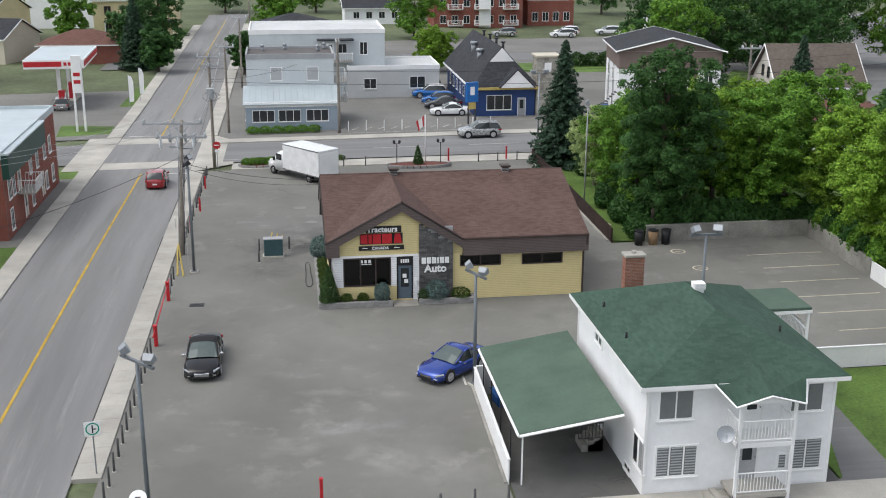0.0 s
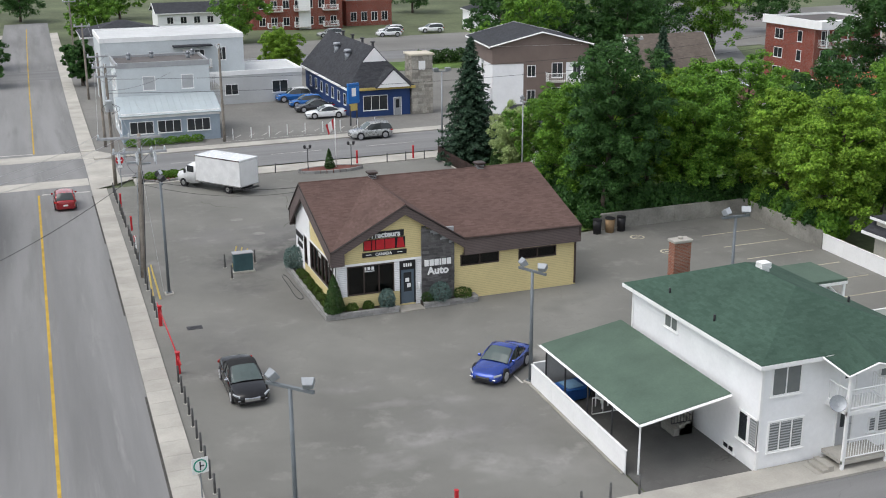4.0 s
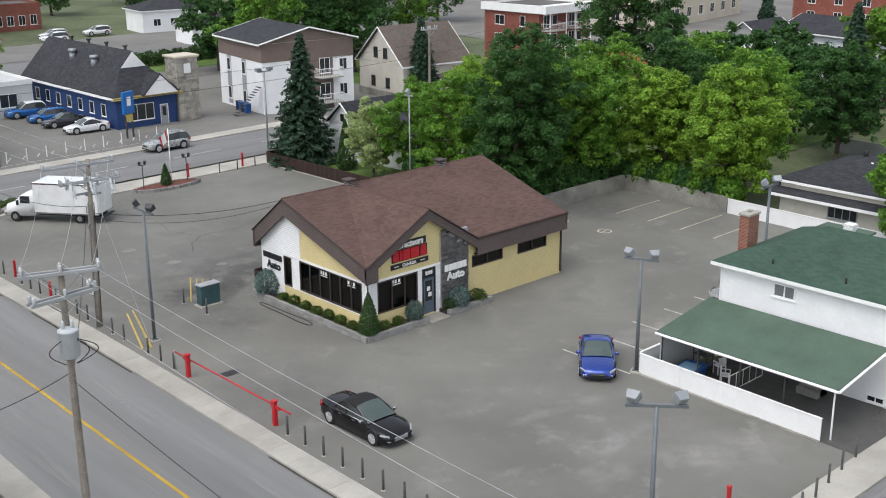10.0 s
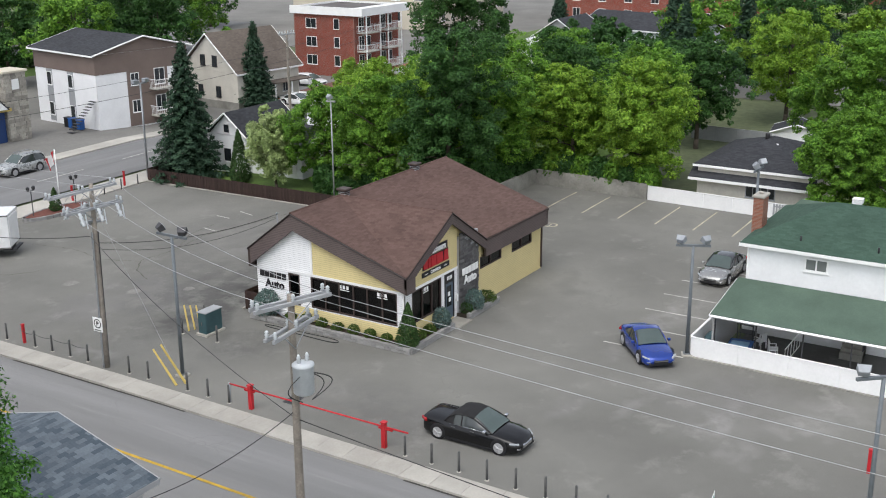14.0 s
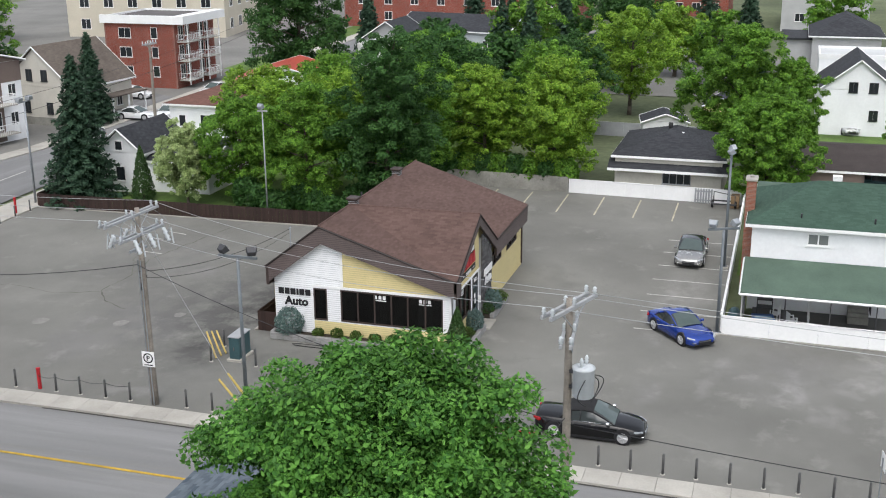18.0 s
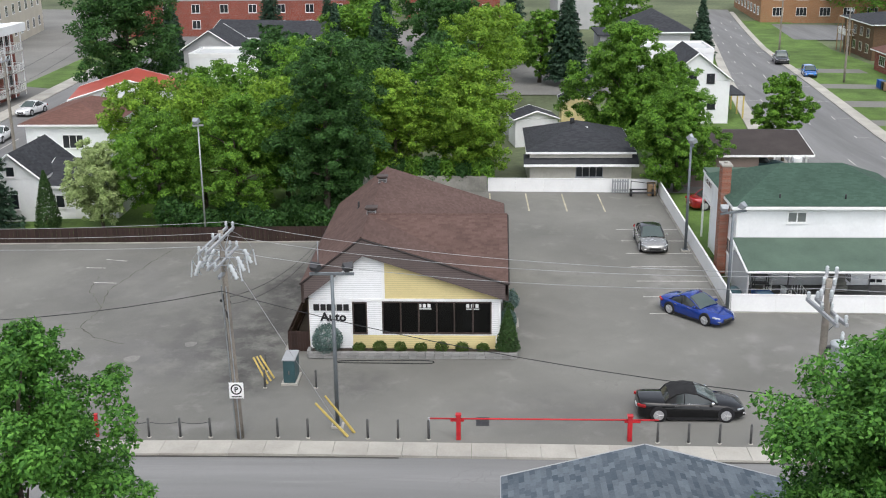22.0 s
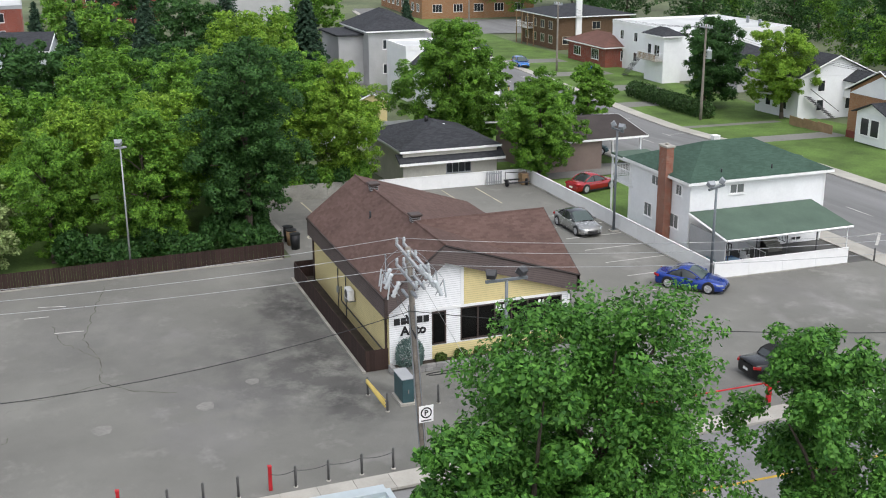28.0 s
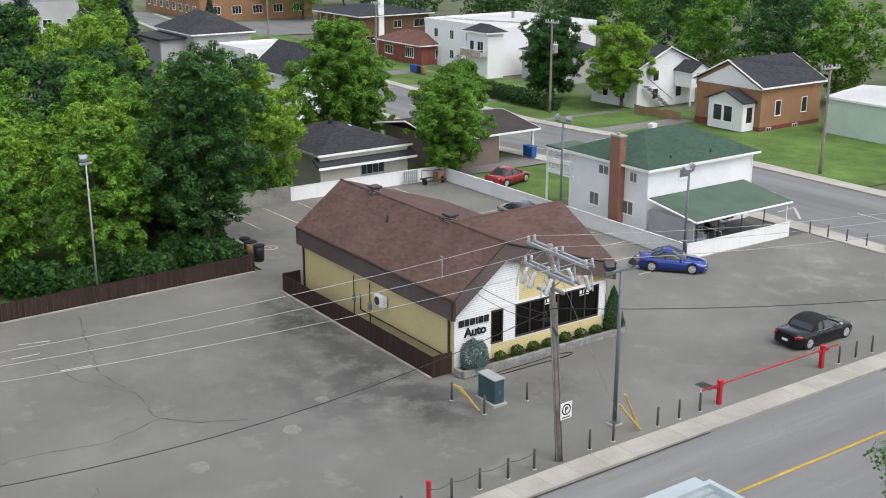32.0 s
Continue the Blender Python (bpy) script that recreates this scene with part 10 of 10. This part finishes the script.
# filling station
es = thing("fuel_canopy", -29.8, 84.3, None, 2, "flat white and red fuel station canopy on columns", "canopy")
part("deck", bevel(boxes((-3.4, -6.8, 6.0, 3.4, 6.8, 6.12)), 0.02), TINROOF, es)
part("fascia", boxes((-3.45, -6.85, 5.1, 3.45, -6.75, 6.15), (3.35, -6.75, 5.1, 3.45, 6.85, 6.15), (-3.45, -6.75, 5.1, -3.35, 6.85, 6.15), (-3.35, 6.75, 5.1, 3.35, 6.85, 6.15)), WHITEPAINT, es)
part("red_band", boxes((-3.4, -6.89, 5.35, 0.9, -6.86, 5.95), (3.46, -6.7, 5.35, 3.49, 6.8, 5.95)), REDPAINT, es)
part("emblem_bars", boxes(*[(1.15 + 0.5 * k, -6.89, 5.45, 1.5 + 0.5 * k, -6.86, 5.85) for k in range(4)]), REDPAINT, es)
for x, y in ((0, -4), (0, 4)):
    part("column", boxes((x - 0.2, y - 0.2, 0, x + 0.2, y + 0.2, 5.1)), WHITEPAINT, es)
for x, y in ((-29.3, 80.0), (-29.3, 86.5)):
    p = thing("fuel_pump", x, y, None, 0, "red and white fuel pump on an island", "fuel pump", "fuel pumps")
    part("island", bevel(boxes((-0.7, -1.6, 0, 0.7, 1.6, 0.18)), 0.04), CONCRETE, p)
    part("case", bevel(boxes((-0.35, -0.5, 0.18, 0.35, 0.5, 2.2)), 0.04), REDPAINT, p)
    part("display", boxes((-0.37, -0.3, 1.3, 0.37, 0.3, 1.9)), WHITEPAINT, p)
py = thing("price_pylon", -24.3, 63.6, None, 0, "tall white twin-leg price pylon", "sign")
part("leg", boxes((-0.55, -0.15, -0.2, -0.35, 0.15, 7.0), (0.35, -0.15, -0.2, 0.55, 0.15, 7.0)), WHITEPAINT, py)
part("panel", bevel(boxes((-0.5, -0.2, 4.2, 0.5, 0.2, 8.2)), 0.03), WHITEPAINT, py)
part("price_bars", boxes((-0.35, -0.22, 5.2, 0.35, -0.2, 5.6), (-0.35, -0.22, 6.0, 0.35, -0.2, 6.4)), REDPAINT, py)
for x, y in ((-20.9, 77.5), (-20.4, 83.5)):
    b = thing("feather_flag", x, y, None, 0, "tall pale feather flag on the grass strip", "flag", "feather flags")
    part("pole", rods([((0, 0, 0), (0, 0, 4.2), 0.025)], 5), STEEL, b)
    bm = bmesh.new()
    pts = [(0.02, 0.9), (0.55, 1.0), (0.6, 3.4), (0.4, 4.0), (0.02, 4.2)]
    v = [bm.verts.new((x_, -0.006, z_)) for x_, z_ in pts]
    w = [bm.verts.new((x_, 0.006, z_)) for x_, z_ in pts]
    bm.faces.new(v), bm.faces.new(w[::-1])
    part("cloth", bm, WHITEPAINT, b)
for x, y, h, azi in ((-8.2, 60, 9.5, 0), (-8.0, 92, 9.5, 0), (-8.0, 128, 9.5, 0), (59.2, -45.2, 10.6, 0), (19.2, -41.3, 9.5, 85), (98, -46.5, 9.5, 0), (41.5, 42.0, 10.5, 0), (3.5, 57.5, 10, 90), (128, -45, 9.5, 0)):
    utility_pole(x, y, h, azi, "weathered wooden utility pole beside the street", ((0.1, 2.0),), 7.3 if (x > 50 and x < 60) else None, 0.16)
for k in range(3):
    wire((59.2, -45.2 + 0.8 * (k - 1), 8.9), (19.2, -41.3 + 0.8 * (k - 1), 9.0), 0.7, 0.012, WIRE)
    wire((59.2, -45.2 + 0.8 * (k - 1), 8.9), (98, -46.5 + 0.8 * (k - 1), 7.6), 0.7, 0.012, WIRE)

# ---- trees ----
def tree(x, y, h, spread, material, label, seed, n=9000, leaf=0.3, base=0.22, lobes=26, shape=1.0, trunk=0.22, squash=1.0, name="tree", z=None, ragged=0.25, group=""):
    """A broadleaf tree: trunk that forks into limbs, and a crown of leafy clumps with gaps. base: share of the height below the crown."""
    r = np.random.RandomState(seed)
    t = thing(name, x, y, z, 0, label, "tree", group)
    cz, rz = h * (base + (1 - base) * 0.5), h * (1 - base) * 0.5
    bm = bmesh.new()
    lean = r.normal(0, 0.03, 2) * h
    fork = Vector((lean[0] * 0.5, lean[1] * 0.5, h * (base + 0.08)))
    rod(bm, (0, 0, -0.3), (lean[0] * 0.2, lean[1] * 0.2, h * base * 0.5), trunk * 1.25, trunk, n=9)
    rod(bm, (lean[0] * 0.2, lean[1] * 0.2, h * base * 0.5), fork, trunk, trunk * 0.8, n=9)
    top = Vector((lean[0], lean[1], h * 0.82))
    rod(bm, fork, top, trunk * 0.8, trunk * 0.15, n=7)
    centres, radii = [], []
    for k in range(lobes):
        u = (k + 0.5) / lobes
        zz = 2 * u - 1
        ring = math.sqrt(max(0.0, 1 - abs(zz) ** (2.0 * shape + 0.4)))
        a = k * 2.39996 + r.uniform(-0.4, 0.4)
        q = r.uniform(0.5, 0.85) if k % 4 else r.uniform(0.1, 0.45)
        j = 1 + r.uniform(-ragged, ragged)
        c = np.array([ring * q * j * spread * math.cos(a) + lean[0], ring * q * j * spread * math.sin(a) * squash + lean[1], cz + zz * rz * 0.86 * (1 + r.uniform(-ragged, ragged) * 0.35)])
        centres.append(c)
        radii.append(spread * r.uniform(0.26, 0.42) * (0.75 + 0.35 * ring))
        s = fork.lerp(top, min(1, max(0, (c[2] - fork.z) / max(0.1, top.z - fork.z) * 0.75)))
        if k % 2 == 0:
            mid = s.lerp(Vector(c), 0.55) + Vector((0, 0, 0.05 * h * 0.3))
            rod(bm, s, mid, trunk * 0.3, trunk * 0.18, n=5, caps=False)
            rod(bm, mid, Vector(c), trunk * 0.18, 0.02, n=5, caps=False)
    part("trunk", bm, BARK, t)
    # leaves hang in small tufts on the outer and upper side of every limb's clump
    sparse = leaf > 0.21
    if sparse:
        n, leaf = int(n * 2.9), leaf * 0.6
    else:
        n, leaf = int(n * 2.1), leaf * 0.76
    tufts, tr, tn = [], [], []
    for c, rad in zip(centres, radii):
        m = 16 if sparse else 17
        dd = r.normal(0, 1, (m, 3))
        dd[:, 2] += 0.35
        dd /= np.linalg.norm(dd, axis=1)[:, None]
        tufts.append(c + dd * (rad * r.uniform(0.5, 1.12, m))[:, None] * np.array([1, 1, 0.85]))
        tr.append(rad * (r.uniform(0.21, 0.4, m) if sparse else r.uniform(0.24, 0.42, m)))
        tn.append(dd)
    tufts, tr, tn = np.concatenate(tufts), np.concatenate(tr), np.concatenate(tn)
    w = tr ** 2
    idx = r.choice(len(tr), n, p=w / w.sum())
    d = r.normal(0, 1, (n, 3))
    d[:, 2] += 0.3
    d /= np.linalg.norm(d, axis=1)[:, None]
    p = tufts[idx] + d * (tr[idx] * r.uniform(0.2, 1.12, n) ** 0.5)[:, None] * np.array([1, 1, 0.7 if sparse else 0.8])
    keep = p[:, 2] > h * base * 0.55
    me = leaf_cloud(p[keep], (d * 0.7 + tn[idx] * 0.3)[keep] + np.array([0, 0, 0.8]), leaf, seed, 0.62 if sparse else 0.75)
    me.materials.append(material)
    ob = new("crown", me)
    ob.parent = t
    return t


def conifer(x, y, h, w, material, label, seed, n=7000, leaf=0.32, bare=0.05, name="conifer"):
    """A spruce: straight trunk, whorls of drooping boughs that shorten to the tip."""
    r = np.random.RandomState(seed)
    t = thing(name, x, y, None, 0, label, "tree")
    bm = bmesh.new()
    rod(bm, (0, 0, -0.3), (0, 0, h * 0.97), 0.02 * h, 0.01, n=8)
    pts, nrm = [], []
    z = h * bare
    lvl = 0
    while z < h * 0.97:
        f = (z / h - bare) / (1 - bare)
        L = w / 2 * (1 - f) ** 0.9 * r.uniform(0.85, 1.1) + 0.12
        k = max(5, int(10 * (1 - f) + 4))
        for i in range(k):
            a = 2 * math.pi * (i + 0.5 * (lvl % 2)) / k + r.uniform(-0.15, 0.15)
            l = L * r.uniform(0.8, 1.12)
            tip = np.array([l * math.cos(a), l * math.sin(a), z - 0.22 * l])
            root = np.array([0, 0, z + 0.1])
            if i % 2 == 0:
                rod(bm, root, tip, 0.02, 0.006, n=4, caps=False)
            m = max(6, int(n / 260 * (l / (w / 2)) * 2.2))
            s = r.uniform(0.15, 1.05, m)[:, None]
            side = np.array([-math.sin(a), math.cos(a), 0])
            q = root + (tip - root) * s + side * r.normal(0, 0.2 * l * 0.6, (m, 1)) * (1.1 - s * 0.6) + np.array([0, 0, 1]) * (r.normal(0, 0.06, (m, 1)) + 0.22 * l * s * s * 0.35)
            pts.append(q)
            nrm.append(np.tile(np.array([math.cos(a) * 0.5, math.sin(a) * 0.5, 0.9]), (m, 1)))
        z += h * 0.032 * (1.15 - 0.5 * f)
        lvl += 1
    part("trunk", bm, BARK, t)
    p, q = np.concatenate(pts), np.concatenate(nrm)
    me = leaf_cloud(p, q, leaf, seed, 0.45, 0.42)
    me.materials.append(material)
    ob = new("crown", me)
    ob.parent = t
    return t


# the two big maples beside the road in front of the camera
tree(-35.1, -8.2, 14.7, 3.55, LEAF_MAPLE, "tall full-crowned green maple in front of the road", 101, 130000, 0.15, 0.36, 80, 1.5, 0.32, ragged=0.1)
tree(-37.2, -4.7, 13.2, 1.4, LEAF_MAPLE, "slim green maple beside the slate-roofed house", 104, 16000, 0.19, 0.3, 26, 1.2, 0.2, ragged=0.15)
tree(-32.2, 18.3, 14.3, 2.2, LEAF_MAPLE, "loose-crowned maple among the roadside trees", 106, 19000, 0.18, 0.2, 30, 1.0, 0.2, ragged=0.35)
tree(-31.6, 20.5, 13.2, 1.8, LEAF_MAPLE, "slim maple beside the brick building", 105, 15000, 0.18, 0.2, 26, 1.0, 0.2, ragged=0.35)
tree(-31.2, 15.5, 15.0, 3.2, LEAF_MAPLE, "tall loose-crowned maple with bare twigs showing", 102, 52000, 0.145, 0.2, 66, 1.1, 0.28, ragged=0.4)
tree(-32.3, 11.9, 14.7, 2.65, LEAF_MAPLE, "tall loose-crowned maple beside the brick building", 103, 42000, 0.15, 0.2, 30, 1.0, 0.22, ragged=0.35)
# the belt of trees behind the shop
tree(23.9, 13.0, 13.6, 3.7, LEAF_DARK, "large dark green maple behind the brown fence", 1, 22000, 0.3, 0.12, 46, 1.6, 0.3)
tree(24.7, 19.4, 9.6, 3.5, LEAF_MID, "bright green maple behind the brown fence", 2, 15000, 0.28, 0.03, 30)
tree(25.2, 25.2, 8.3, 3.4, LEAF_MID, "bright green maple behind the brown fence", 3, 14000, 0.28, 0.03, 28)
tree(29.5, 16.5, 10.0, 3.8, LEAF_LIME, "yellow-green maple in the tree belt", 4, 12000, 0.32, 0.15, 30)
tree(29.6, 23.0, 9.4, 3.6, LEAF_LIME, "yellow-green maple in the tree belt", 5, 11000, 0.32, 0.15, 28)
tree(23.75, 29.0, 6.5, 2.25, LEAF_SILVER, "pale silver-green willow by the fence", 6, 13000, 0.2, 0.1, 28, 0.8, 0.12)
tree(36.4, 3.0, 9.8, 3.9, LEAF_LIME, "yellow-green maple behind the concrete wall", 7, 15000, 0.32, 0.12, 32)
tree(36.8, 8.6, 9.6, 3.6, LEAF_LIME, "yellow-green maple behind the concrete wall", 8, 13000, 0.32, 0.12, 30)
tree(31.5, 13.6, 10.2, 3.6, LEAF_MID, "green maple above the concrete wall", 9, 12000, 0.32, 0.12, 30)
tree(36.5, 14.5, 11.5, 3.8, LEAF_MID, "green maple above the concrete wall", 10, 12000, 0.32, 0.12, 30)
tree(42.0, 5.0, 11.0, 4.2, LEAF_MID, "green maple in the tree belt", 11, 11000, 0.36, 0.15, 28)
tree(44.0, 14.0, 11.5, 4.2, LEAF_DARK, "dark green maple in the tree belt", 12, 10000, 0.36, 0.15, 28)
tree(37.5, 22.0, 9.8, 4.0, LEAF_MID, "green maple in the tree belt", 13, 9000, 0.36, 0.15, 26)
tree(36.5, 29.0, 9.0, 3.6, LEAF_LIME, "yellow-green maple in the tree belt", 14, 8000, 0.36, 0.15, 24)
tree(35.4, -13.9, 8.8, 3.4, LEAF_MID, "round-crowned green maple beside the garage", 15, 26000, 0.28, 0.04, 40, 1.1, 0.2)
tree(48.3, -10.5, 13.2, 4.2, LEAF_MID, "tall bright green maple behind the garage", 16, 26000, 0.34, 0.06, 38)
tree(50.5, -14.5, 10.0, 3.2, LEAF_MID, "bright green maple behind the garage", 17, 16000, 0.34, 0.06, 30)
tree(49.4, -26.2, 8.0, 2.4, LEAF_MID, "slender street maple at the sidewalk", 18, 11000, 0.3, 0.18, 22, 0.9, 0.14)
tree(73.5, 2.0, 11.5, 5.0, LEAF_LIME, "yellow-green birch with white limbs", 19, 9000, 0.42, 0.15, 26)
tree(58.0, 6.0, 10.5, 4.0, LEAF_DARK, "green tree in the back gardens", 20, 8000, 0.4, 0.15, 24)
tree(54.0, 18.0, 10.8, 4.6, LEAF_MID, "green tree in the back gardens", 21, 8000, 0.42, 0.15, 24)
tree(50.0, 28.0, 8.5, 3.6, LEAF_MID, "green tree beside the red roof", 22, 7000, 0.4, 0.15, 22)
tree(71.5, 40.5, 16.0, 6.2, LEAF_DARK, "very large dark green tree by the side street", 23, 13000, 0.5, 0.15, 34, 1.0, 0.4)
tree(18.6, 101.5, 6.3, 2.9, LEAF_LIME, "bright green tree beside the flat-roofed annex", 24, 12000, 0.36, 0.04, 34)
tree(57.3, -54.6, 10.2, 4.2, LEAF_LIME, "light green tree before the white houses", 25, 15000, 0.36, 0.15, 24)
tree(66.0, -50.5, 10.6, 3.9, LEAF_DARK, "dark rounded street tree", 26, 20000, 0.34, 0.08, 44, 1.5)
tree(69.0, -52.0, 5.6, 2.4, LEAF_MID, "small green garden tree", 27, 4000, 0.34, 0.15, 16)
for k, (x, y, h, s, m) in enumerate(((46, 76, 13, 5.5, LEAF_MID), (52, 82, 14, 6, LEAF_DARK), (60, 78, 13, 5.5, LEAF_DARK), (66, 88, 15, 6.5, LEAF_DARK), (58, 96, 13, 6, LEAF_MID), (48, 92, 12, 5, LEAF_DARK), (74, 98, 14, 7, LEAF_DARK),
                                     (82, 92, 13, 6, LEAF_MID), (85, 16, 11, 5, LEAF_MID), (88, 6, 12, 5, LEAF_DARK), (80, 26, 9, 4, LEAF_DARK), (66, 22, 10, 4.4, LEAF_DARK), (62, 13, 10, 4.2, LEAF_DARK),
                                     (-22.5, 126, 11, 4.6, LEAF_DARK), (-26, 119, 8, 4.2, LEAF_DARK), (-20.8, 108, 6, 3.2, LEAF_DARK), (-40, 145, 9, 4, LEAF_MID), (-50, 103, 7, 5, LEAF_DARK), (-8, 104, 6, 2.6, LEAF_DARK), (-4, 150, 9, 4.5, LEAF_MID),
                                     (105, -90, 16, 8, LEAF_DARK), (92, -92, 15, 8, LEAF_MID), (78, -88, 15, 7, LEAF_DARK), (66, -80, 13, 6, LEAF_MID), (55, -78, 14, 6.5, LEAF_DARK), (44, -76, 12, 6, LEAF_MID), (120, -84, 15, 8, LEAF_DARK),
                                     (140, -80, 16, 8, LEAF_DARK), (30, -80, 13, 6, LEAF_DARK), (165, -70, 16, 9, LEAF_MID), (130, -20, 10, 5, LEAF_MID), (122, 8, 12, 6, LEAF_DARK), (95, -6, 9, 4, LEAF_MID), (20, 140, 10, 5, LEAF_MID), (70, 150, 12, 6, LEAF_DARK),
                                     (88, 130, 13, 7, LEAF_MID), (137, -101, 14, 7, LEAF_MID), (122, -110, 15, 7, LEAF_DARK), (107, -121, 15, 8, LEAF_MID), (88, -122, 15, 8, LEAF_DARK), (158, -82, 13, 7, LEAF_DARK), (190, -92, 15, 9, LEAF_MID), (112, 18, 10, 5, LEAF_MID), (100, 0, 9, 4, LEAF_LIME), (4, 190, 9, 5, LEAF_MID), (62, 172, 11, 6, LEAF_DARK), (82, 178, 12, 7, LEAF_MID), (-16, 196, 10, 6, LEAF_DARK), (118, 140, 13, 7, LEAF_DARK), (30, 186, 10, 6, LEAF_MID), (104, 110, 13, 6, LEAF_DARK), (12, -86, 14, 7, LEAF_DARK))):
    tree(x, y, h, s, m, "leafy tree among the houses in the distance", 200 + k, 4200, 0.62, 0.12, 20, 1.0, 0.25, group="distant trees")
conifer(22.9, 37.7, 11.6, 6.4, LEAF_SPRUCE, "tall dense dark green spruce at the fence corner", 41, 15000, 0.34, 0.02, "spruce")
conifer(52.8, 56.2, 10.0, 4.6, LEAF_SPRUCE, "dark green spruce before the cream house", 42, 9000, 0.36, 0.06, "spruce")
conifer(93.5, -9.5, 12.5, 6.0, LEAF_SPRUCE, "dark green pine behind the gardens", 43, 8000, 0.5, 0.1, "pine")
conifer(100, 22, 11.0, 4.2, LEAF_SPRUCE, "dark green pine beside the long bungalow", 44, 6000, 0.5, 0.1, "pine")
conifer(96, 14, 12.5, 5, LEAF_SPRUCE, "dark green pine beside the long bungalow", 45, 6000, 0.5, 0.1, "pine")
conifer(104, 44, 10, 4.5, LEAF_SPRUCE, "dark green pine by the street", 46, 5000, 0.5, 0.1, "pine")
conifer(109, 8, 12.5, 5, LEAF_SPRUCE, "dark green pine behind the gardens", 49, 5000, 0.5, 0.1, "pine")
conifer(111, -3, 13.5, 5.5, LEAF_SPRUCE, "dark green pine behind the gardens", 50, 5000, 0.5, 0.1, "pine")
conifer(118, -31, 9.0, 4.0, LEAF_SPRUCE, "dark green pine behind the gardens", 51, 4000, 0.5, 0.1, "pine")
conifer(124, 34, 12, 5, LEAF_SPRUCE, "dark green pine beside the long bungalow", 52, 4000, 0.5, 0.1, "pine")
conifer(72, 13, 12.5, 5.5, LEAF_SPRUCE, "dark green pine behind the tree belt", 53, 6000, 0.5, 0.1, "pine")
conifer(83, 19, 11.5, 5.0, LEAF_SPRUCE, "dark green pine behind the tree belt", 54, 5000, 0.5, 0.1, "pine")
conifer(-24.5, 112, 11, 5.2, LEAF_SPRUCE, "dark green pine beside the station", 47, 6000, 0.5, 0.05, "pine")
conifer(64, 92, 12, 5, LEAF_SPRUCE, "dark green spruce behind the apartments", 48, 5000, 0.5, 0.05, "spruce")
shrub(23.9, 33.0, gz(24, 33), 2.0, 4.3, LEAF_CEDAR, "narrow columnar cedar by the small white house", 3500, 0.17, True, 70, "cedar", "shrub")
for k in range(9):
    shrub(22.9 + (k % 3) * 0.6, 12.2 + 1.5 * k, gz(21, 12 + k), 2.2, 1.6 + 0.35 * (k % 3), LEAF_DARK, "dense undergrowth behind the brown fence", 1300, 0.26, False, 80 + k, "undergrowth", "bush", "undergrowth")
for k in range(8):
    shrub(35.7, 1.8 + 1.35 * k, gz(35, 5) + 0.3, 2.2, 2.2, LEAF_DARK if k % 2 else LEAF_MID, "dense bushes above the concrete wall", 1500, 0.28, False, 110 + k, "undergrowth", "bush", "undergrowth")
    shrub(25.0 + 1.3 * k, 12.4, gz(30, 12) + 0.3, 2.2, 2.3, LEAF_DARK, "dense bushes above the concrete wall", 1500, 0.28, False, 130 + k, "undergrowth", "bush", "undergrowth")
for k in range(9):
    shrub(60.5 + 1.9 * k, -46.4, gz(60, -46), 2.4, 1.9, LEAF_CEDAR, "clipped dark green hedge along the sidewalk", 700, 0.3, False, 150 + k, "hedge", "hedge", "street hedge")
for k in range(14):
    shrub(40 + 2.1 * k, 103.6 - 0.1 * k, gz(40, 103), 2.6, 1.9, LEAF_CEDAR, "clipped hedge along the back street", 500, 0.4, False, 170 + k, "hedge", "hedge", "back hedge")
